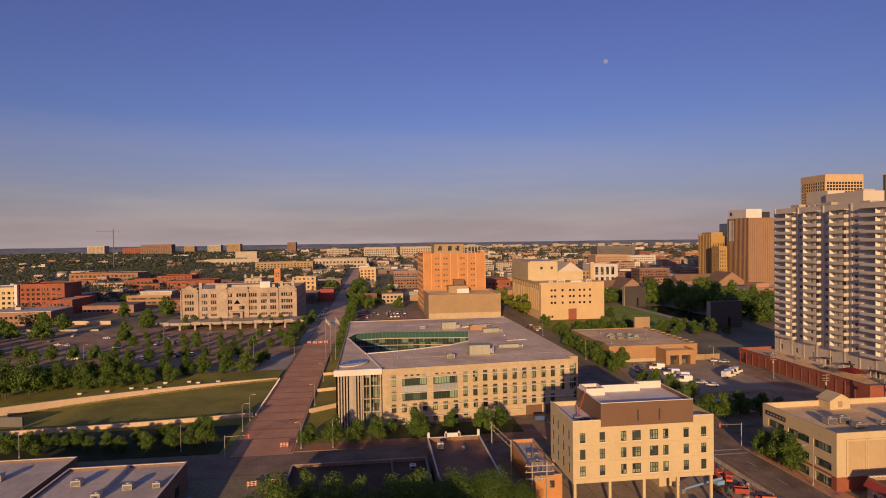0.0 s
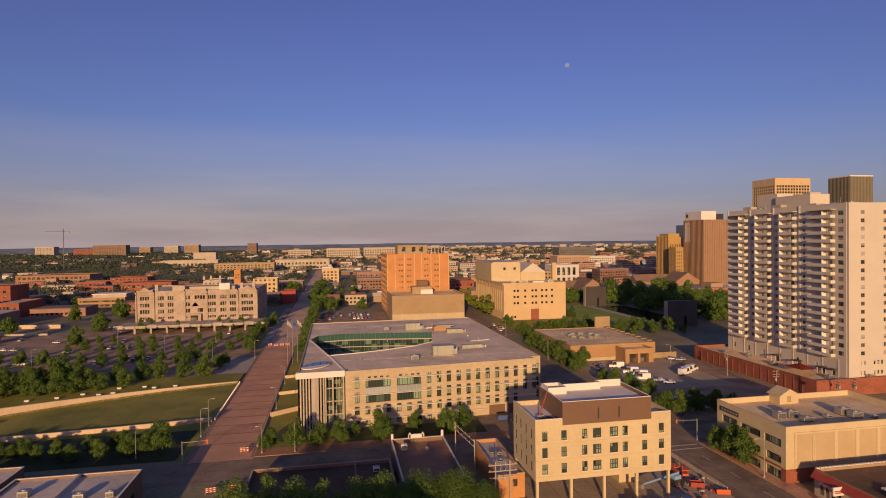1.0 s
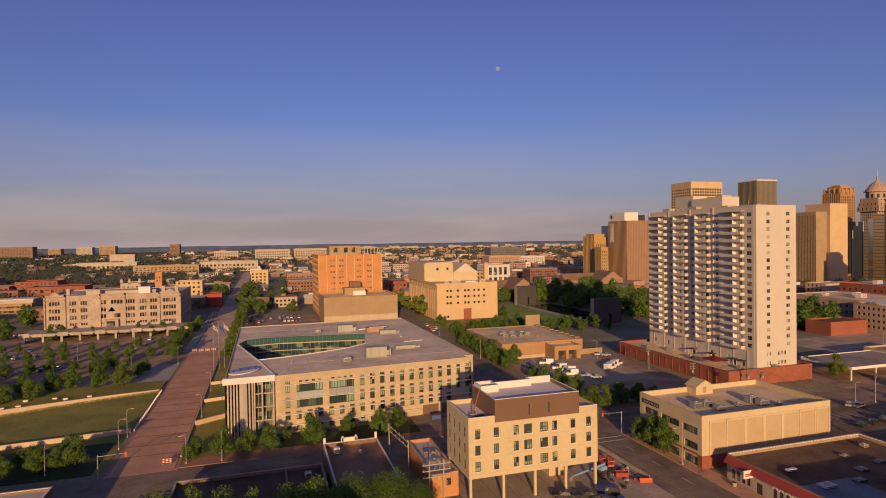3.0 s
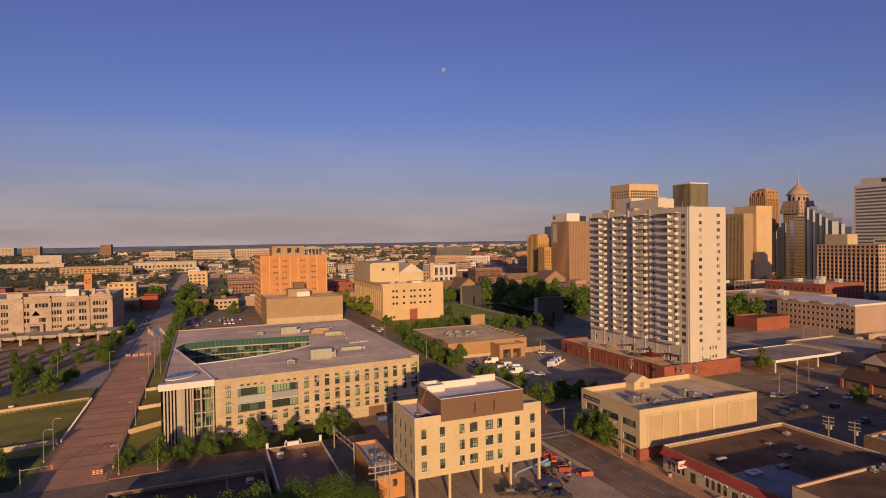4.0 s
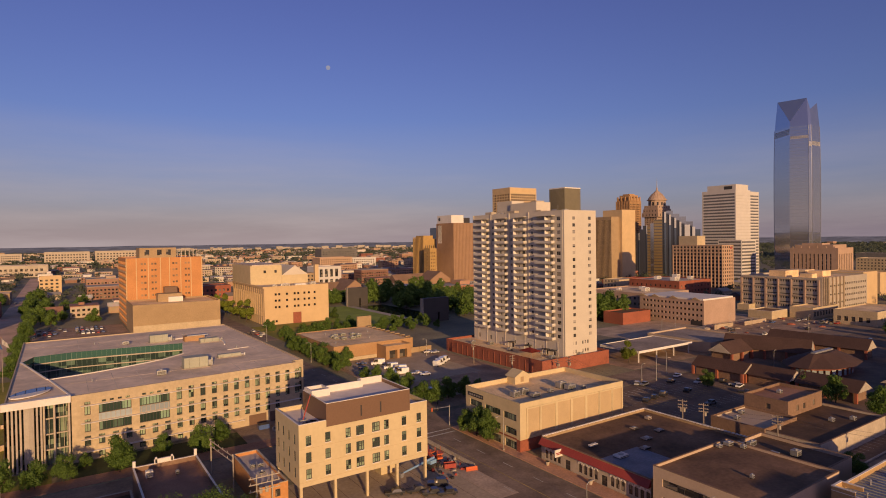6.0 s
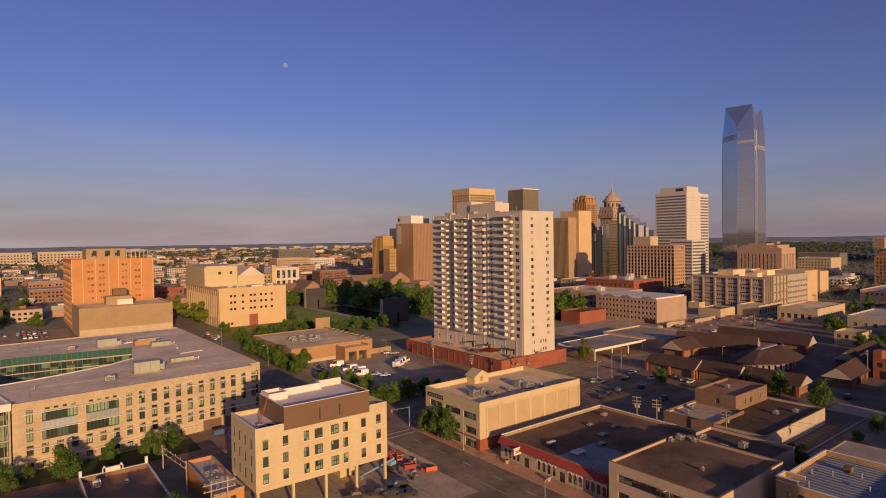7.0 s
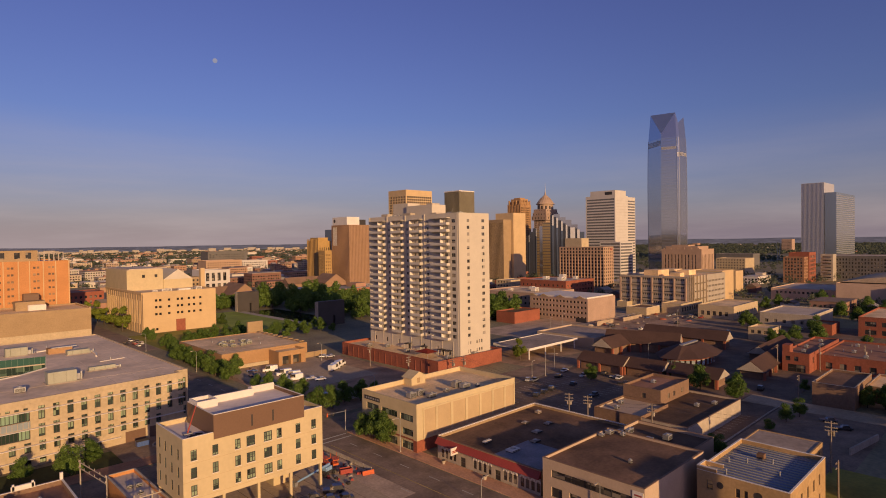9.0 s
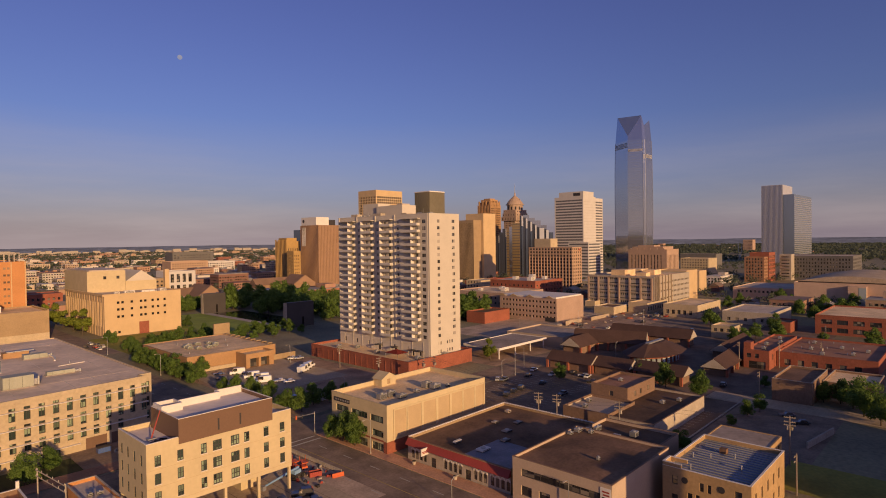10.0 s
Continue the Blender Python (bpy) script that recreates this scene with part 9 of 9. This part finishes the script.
car_kinds = {"car": car_meshes(4.7, 1.82, 1.46, "car"), "suv": car_meshes(4.9, 1.95, 1.8, "suv"), "van": car_meshes(6.4, 2.15, 2.7, "van"), "pickup": car_meshes(5.7, 2.0, 1.85, "pickup")}
paints = {"white": M_CARWHITE, "silver": M_CARSILVER, "black": M_CARBLACK, "red": M_CARRED, "blue": M_CARBLUE, "grey": M_CARGREY}
car_data = {}


def car(x, y, turn, kind="car", color="white", z=0.032):
    key = (kind, color)
    if key not in car_data:
        b, g, r, ax, w = car_kinds[kind]
        b, r = b.copy(), r.copy()
        b.materials.append(paints[color])
        r.materials.append(paints[color])
        car_data[key] = (b, g, r, ax, w)
    b, g, r, ax, w = car_data[key]
    word = {"car": "sedan", "suv": "sport utility car", "van": "delivery van", "pickup": "pickup truck"}[kind]
    ob = thing("van" if kind == "van" else "pickup_truck" if kind == "pickup" else "car", x, y, z, color + " " + word + " parked on asphalt", "van" if kind == "van" else "car", "parked vehicles", turn=turn)
    part("body", b, None, ob)
    part("cabin", g, None, ob)
    part("roof", r, None, ob)
    for sx in (-1, 1):
        for sy in (-1, 1):
            part("wheel", wheel_mesh, None, ob, at=pose(sx * (w - 0.1), sy * ax, 0.33))


rc = random.Random(3)
tone = lambda: rc.choice(["white", "silver", "black", "grey", "red", "blue", "white", "silver", "grey"])
for k in range(13):
    for y in (432.5, 441, 450.5, 462):
        if rc.random() < 0.62:
            car(-12.6 + k * 2.75 + (k > 6) * 4, y, rc.choice([0, 180]), rc.choice(["car", "suv", "car", "pickup"]), tone())
for x, y, t, kd, c in ((121.5, 236.5, 70, "van", "white"), (122.1, 225.5, 75, "van", "white"), (123.0, 219.5, 70, "van", "white"), (121, 214, 75, "van", "white"), (126, 210, 70, "car", "silver"), (128, 206, 70, "car", "white"), (116, 242, 60, "car", "blue"), (112.5, 233, 95, "car", "grey"), (142.6, 218, -68, "van", "white"), (146, 221, -68, "van", "white"), (149.6, 223.6, -68, "van", "white"), (154.7, 246, 80, "car", "white"), (157, 243.6, 80, "car", "silver"),
                       (112.9, 180.3, 10, "van", "blue"), (117.5, 177, 10, "van", "blue"), (120.5, 175, 10, "van", "white"),
                       (-148.3, 307.4, 80, "van", "white"), (-142.6, 313.8, 75, "van", "white"), (-139.8, 336.4, 85, "car", "white"), (-113.4, 300.9, 15, "suv", "white"), (-98, 305, 20, "car", "black"), (-178, 352, 80, "car", "white"), (-172, 350, 80, "car", "silver"), (-160, 372, 80, "car", "white"), (-150, 430, 85, "car", "white"), (-146, 436, 85, "car", "white"),
                       (168.7, 126.9, -70, "car", "black"), (174.2, 127.6, -70, "car", "black"), (179.6, 128.0, -70, "suv", "black"), (198.3, 137.8, -80, "car", "black"), (191.4, 126.2, -75, "car", "black"), (185.1, 143.4, -60, "car", "silver"), (208.6, 141.9, -80, "car", "white"), (214.8, 126.3, -80, "car", "black"), (212.4, 118.3, -80, "car", "white"), (232, 72, -80, "suv", "black"),
                       (92.5, 300, 0, "car", "red"), (85, 318, 180, "car", "white"), (101, 350, 0, "car", "white"), (98, 362, 180, "car", "black"), (104.3, 356, 0, "suv", "silver"), (103, 372, 180, "car", "white"), (104.8, 366, 0, "car", "grey"), (101.5, 358, 0, "car", "red"), (-26, 620, 0, "car", "white"), (-34, 700, 180, "car", "silver"), (-39.5, 450, 0, "car", "white"), (-39.5, 470, 0, "car", "black"), (-39.5, 486, 0, "suv", "silver"), (-39.5, 500, 0, "car", "white"), (-41, 131, 10, "car", "grey"), (-42.5, 125, 0, "car", "black"),
                       (61.9, 113.4, 70, "car", "black"), (66.6, 111.8, 75, "car", "black"), (72.3, 111.6, 60, "suv", "black"), (71.5, 106.6, 70, "car", "black"), (68.8, 108.6, 70, "car", "black"), (200, 40, 30, "car", "black"), (206, 45, 30, "car", "grey"), (420, 176, 80, "car", "white"), (432, 172, 80, "car", "silver")):
    car(x, y, t, kd, c)
for k in range(20):
    x, y = rc.uniform(-190, -58), rc.choice([284, 308, 344, 366, 384]) + rc.uniform(-2, 2)
    car(x, y, rc.choice([0, 180]) + rc.uniform(-3, 3), rc.choice(["car", "suv", "pickup", "car"]), tone())
for x, y, t, c in ((158.5, 131.5, 100, "silver"), (163, 139.5, 95, "red"), (186.2, 141, 100, "grey"), (206, 131, 96, "white"), (212.5, 120, 15, "silver"), (205.5, 112.5, 20, "black"), (183, 112, 90, "grey")):
    car(x, y, t, "car", c)
for k in range(22):
    car(rc.uniform(300, 430), rc.choice([166, 172, 186, 192, 100, 128]) + rc.uniform(-1, 1), rc.choice([90, -90]) + rc.uniform(-6, 6), rc.choice(["car", "suv"]), tone())

# ---- building site beside the stilted block ----
def jersey(x, y, turn, label, mat):
    ob = thing("site_barrier", x, y, 0.032, label, "barrier", "site barriers", turn=turn)
    bm = bmesh.new()
    prof = [(-0.3, 0), (0.3, 0), (0.3, 0.15), (0.12, 0.45), (0.08, 0.95), (-0.08, 0.95), (-0.12, 0.45), (-0.3, 0.15)]
    a, b = [bm.verts.new((u, -1.5, z)) for u, z in prof], [bm.verts.new((u, 1.5, z)) for u, z in prof]
    bm.faces.new(a)
    bm.faces.new(b[::-1])
    for k in range(8):
        bm.faces.new((a[k], b[k], b[(k + 1) % 8], a[(k + 1) % 8]))
    part("block", bm, mat, ob)


for k in range(7):
    jersey(85.8, 136 - k * 3.2, 0, "pale concrete road barrier beside a building site", M_CONCRETE)
for x, y, t in ((84.0, 114.2, 75),):
    jersey(x, y, t, "orange plastic barrier round a building site", M_ORANGEPLASTIC)
for x, y, t, hgt in ((79.6, 126.6, 10, 3.0), (81.4, 124.8, -20, 2.8)):
    lift = thing("scissor_lift", x, y, 0.032, "orange scissor lift on a building site", "lift", "site lifts", turn=t)
    part("chassis", box(bmesh.new(), -0.7, 0.7, -1.2, 1.2, 0.35, 0.9), M_ORANGEPLASTIC, lift)
    part("platform", box(bmesh.new(), -0.75, 0.75, -1.3, 1.3, hgt - 1.1, hgt - 0.9), M_ORANGEPLASTIC, lift)
    bm = bmesh.new()
    for s in (-0.5, 0.5):
        tube(bm, (s, -1.0, 0.9), (s, 1.0, hgt - 1.1), 0.07, sides=6)
        tube(bm, (s, 1.0, 0.9), (s, -1.0, hgt - 1.1), 0.07, sides=6)
    part("scissor_arms", bm, M_ORANGEPLASTIC, lift)
    for a, b in ((-0.75, -1.3), (0.75, -1.3), (-0.75, 1.3), (0.75, 1.3)):
        part("rail_post", tube(bmesh.new(), (a * 0.97, b * 0.97, hgt - 0.9), (a * 0.97, b * 0.97, hgt + 0.1), 0.04, sides=5), M_ORANGEPLASTIC, lift)
    for a in (-0.72, 0.72):
        for b in (-0.85, 0.85):
            part("wheel", tube(bmesh.new(), (a - 0.1, b, 0.33), (a + 0.1, b, 0.33), 0.33, sides=10), M_TYRE, lift)
bl_ = thing("boom_lift", 77, 121.5, 0.032, "blue boom lift with a long low arm", "lift", turn=103)
part("chassis", box(bmesh.new(), -0.95, 0.95, -1.4, 1.4, 0.5, 1.1), M_DARK, bl_)
part("turret", box(bmesh.new(), -0.7, 0.7, -1.0, 1.0, 1.103, 2.0), M_BLUEPAINT, bl_)
part("arm", tube(bmesh.new(), (0, -0.8, 2.3), (0, 10.2, 1.5), 0.3, 0.22, 6), M_BLUEPAINT, bl_)
part("basket", box(bmesh.new(), -0.7, 0.7, 10.1, 11.0, 0.9, 1.9), M_METAL, bl_)
for a in (-1.1, 1.1):
    for b in (-1.1, 1.1):
        part("wheel", tube(bmesh.new(), (a - 0.18, b, 0.5), (a + 0.18, b, 0.5), 0.5, sides=12), M_TYRE, bl_)
skip = thing("red_container", 80.6, 118.8, 0.032, "low red steel container on a building site", "container", turn=-20)
bm = bmesh.new()
for q in ((-1.5, 1.5, -0.8, 0.8, 0.1, 0.2), (-1.5, -1.4, -0.8, 0.8, 0.2, 1.2), (1.4, 1.5, -0.8, 0.8, 0.2, 1.2), (-1.4, 1.4, -0.8, -0.7, 0.2, 1.2), (-1.4, 1.4, 0.7, 0.8, 0.2, 1.2)):
    box(bm, *q)
part("shell", bm, M_REDROOF, skip)
for k in range(6):
    part("rib", box(bmesh.new(), -1.35 + k * 0.5, -1.25 + k * 0.5, -0.86, -0.804, 0.2, 1.15), M_REDROOF, skip)
rs = random.Random(6)
for k in range(34):
    x, y = rs.uniform(74.5, 85), rs.uniform(113, 124)
    s = rs.uniform(0.25, 0.75)
    mt, wd = rs.choice([(M_DARK, "dark metal"), (M_METAL, "grey metal"), (M_ROOFTAN, "tan timber"), (M_CONCRETE, "pale concrete"), (M_DARK, "dark rubber"), (M_REDROOF, "red steel")])
    ob = thing("material_stack", x, y, 0.032, wd + " building materials stacked on site", "stack", "building materials", turn=rs.uniform(0, 180))
    for j in range(3):
        part("layer", box(bmesh.new(), -s + j * 0.06, s - j * 0.07, -s * 0.5, s * 0.5 - j * 0.04, j * 0.16, j * 0.16 + 0.14), mt, ob)
slab("yard_dirt", rect(262, 412, 206, 246), 0.004, 0.04, M_SITE, "bare brown dirt lot with rubble", "dirt lot")
rz = random.Random(17)
for k in range(70):
    x, y, q = rz.uniform(255, 415), rz.uniform(162, 208), rz.uniform(0.5, 1.6)
    mt, wd = rz.choice([(M_CONCRETE, "pale concrete"), (M_SITE, "brown earth"), (M_REDBRICK, "broken red brick"), (M_GREYPANEL, "dark grey"), (M_CONCRETE2, "tan concrete")])
    ob = thing("rubble_heap", x, y, 0.032, wd + " rubble heap on a cleared lot", "rubble", "rubble heaps", turn=rz.uniform(0, 180))
    bm = bmesh.new()
    bmesh.ops.create_icosphere(bm, subdivisions=2, radius=q)
    for v in bm.verts:
        v.co = v.co * (1 + 0.35 * noise.noise(v.co * 1.7 + Vector((k, 0, 0))))
        v.co.x, v.co.z = v.co.x * 1.8, max(0.0, v.co.z * 0.75)
    part("heap", bm, mt, ob)
for k in range(16):
    x, y = 270 + k * 9.0, 204.5 + (k % 2) * 0.6
    ob = thing("fence_panel", x, y, 0.032, "grey mesh fence panel round a cleared lot", "fence", "fence panels")
    part("rail", box(bmesh.new(), -4.3, 4.3, -0.04, 0.04, 1.9, 2.0), M_METAL, ob)
    part("rail", box(bmesh.new(), -4.3, 4.3, -0.04, 0.04, 0.1, 0.2), M_METAL, ob)
    for j in range(9):
        part("bar", box(bmesh.new(), -4.3 + j * 1.05, -4.22 + j * 1.05, -0.03, 0.03, 0, 2.1), M_METAL, ob)
for x0, x1, y, h in ((268, 300, 199.5, 3.2), (310, 322, 196, 2.4), (330, 352, 199, 3.0), (360, 388, 197, 2.6)):
    strip_wall("lot_wall", [(x0, y), (x1, y + 1.0)], [h, h * 0.8], 0.4, M_CONCRETE2, "tan block wall round a cleared lot")
slab("pavement_6", rect(41, 79.5, 98, 132), 0.004, 0.03, M_CONCRETE2, "dusty tan concrete yard under the raised block", "yard")
for k in range(8):
    slab("yard_joint", rect(43.5 + k * 4.6, 43.62 + k * 4.6, 99, 131.5), 0.031, 0.036, M_DARKLOT, "dark joint in a concrete yard", "paving joint")
slab("yard_dirt_2", rect(79.6, 85.2, 98, 128), 0.004, 0.034, M_SITE, "churned brown earth of a building site", "yard")
bin_ = thing("dumpster", 51.5, 176.5, 0.04, "blue steel waste container in a loading yard", "container")
bm = bmesh.new()
prism(bm, [(-1.6, -0.9), (1.6, -0.9), (1.6, 0.9), (-1.6, 0.9)], 0.15, 1.5)
part("body", bm, M_CARBLUE, bin_)
part("lid", box(bmesh.new(), -1.65, 1.65, -0.95, 0.95, 1.503, 1.62), M_DARK, bin_)
for k in range(5):
    part("rib", box(bmesh.new(), -1.5 + k * 0.72, -1.4 + k * 0.72, -0.98, -0.904, 0.2, 1.45), M_CARBLUE, bin_)
loop_ = thing("curved_planter", 59, 173.5, 0.04, "round pale kerb ring of a planter", "planter")
bm = bmesh.new()
ring = [[bm.verts.new((rx * math.cos(k * math.tau / 28), ry * math.sin(k * math.tau / 28), z)) for rx, ry, z in ((5.4, 3.4, 0), (5.8, 3.8, 0), (5.8, 3.8, 0.45), (5.4, 3.4, 0.45))] for k in range(28)]
for k in range(28):
    for i in range(4):
        bm.faces.new((ring[k][i], ring[k][(i + 1) % 4], ring[(k + 1) % 28][(i + 1) % 4], ring[(k + 1) % 28][i]))
bmesh.ops.recalc_face_normals(bm, faces=bm.faces[:])
part("kerb_ring", bm, M_CONCRETE, loop_)
# planters before the shops
for x, y in ((101.2, 105.5), (101.2, 91.5)):
    pl = thing("plant_pot", x, y, 0.16, "large pale plant pot on the pavement", "planter", "plant pots")
    part("pot", tube(bmesh.new(), (0, 0, 0), (0, 0, 0.9), 0.38, 0.6, 12), M_PALESTONE, pl)
    part("soil", tube(bmesh.new(), (0, 0, 0.903), (0, 0, 0.95), 0.52, 0.5, 12), M_BARK, pl)
slab("lawn_8", rect(146, 166, 10, 35.3), 0.046, 0.08, M_LAWN, "rough green yard beside a house", "lawn")
strip_wall("yard_wall", [(178, 34), (196, 31)], [1.8, 1.8], 0.4, M_CONCRETE, "pale concrete wall behind a yard")
strip_wall("lot_kerb", [(150, 60.5), (214, 60.5)], [0.25, 0.25], 0.4, M_CONCRETE, "pale kerb along a lot")
slab("pavement_7", rect(212, 223.3, 10, 72), 0.031, 0.13, M_CONCRETE2, "tan concrete pavement along a side street", "pavement")
slab("parking_lot_6", rect(144.5, 211.9, 31, 60), 0.031, 0.045, M_ASPHALT, "dark asphalt yard behind a house", "parking lot")

# ---- painted stalls on the lots ----
def stalls(name, x0, y0, nx, ny, dx, dy, length, along, label):
    bm = bmesh.new()
    for j in range(ny):
        for i in range(nx):
            x, y = x0 + i * dx, y0 + j * dy
            w, d = (0.06, length / 2) if along == "y" else (length / 2, 0.06)
            box(bm, x - w, x + w, y - d, y + d, 0.031, 0.036)
    tagged(part(name, bm, M_LINE), label, "road markings", kind="stuff")


stalls("stall_lines", 150, 112, 22, 2, 2.7, 17, 5.2, "y", "worn white stall lines on an asphalt lot")
stalls("stall_lines", 160, 66, 14, 1, 2.7, 1, 5.0, "y", "worn white stall lines beside a store")
stalls("stall_lines", -186, 288, 50, 6, 2.6, 19, 5.0, "y", "worn white stall lines between tree islands")
stalls("stall_lines", 106, 178, 10, 3, 2.9, 22, 5.2, "y", "worn white stall lines on a truck lot")
stalls("stall_lines", 300, 164, 40, 2, 2.8, 22, 5.0, "y", "worn white stall lines on a wide lot")
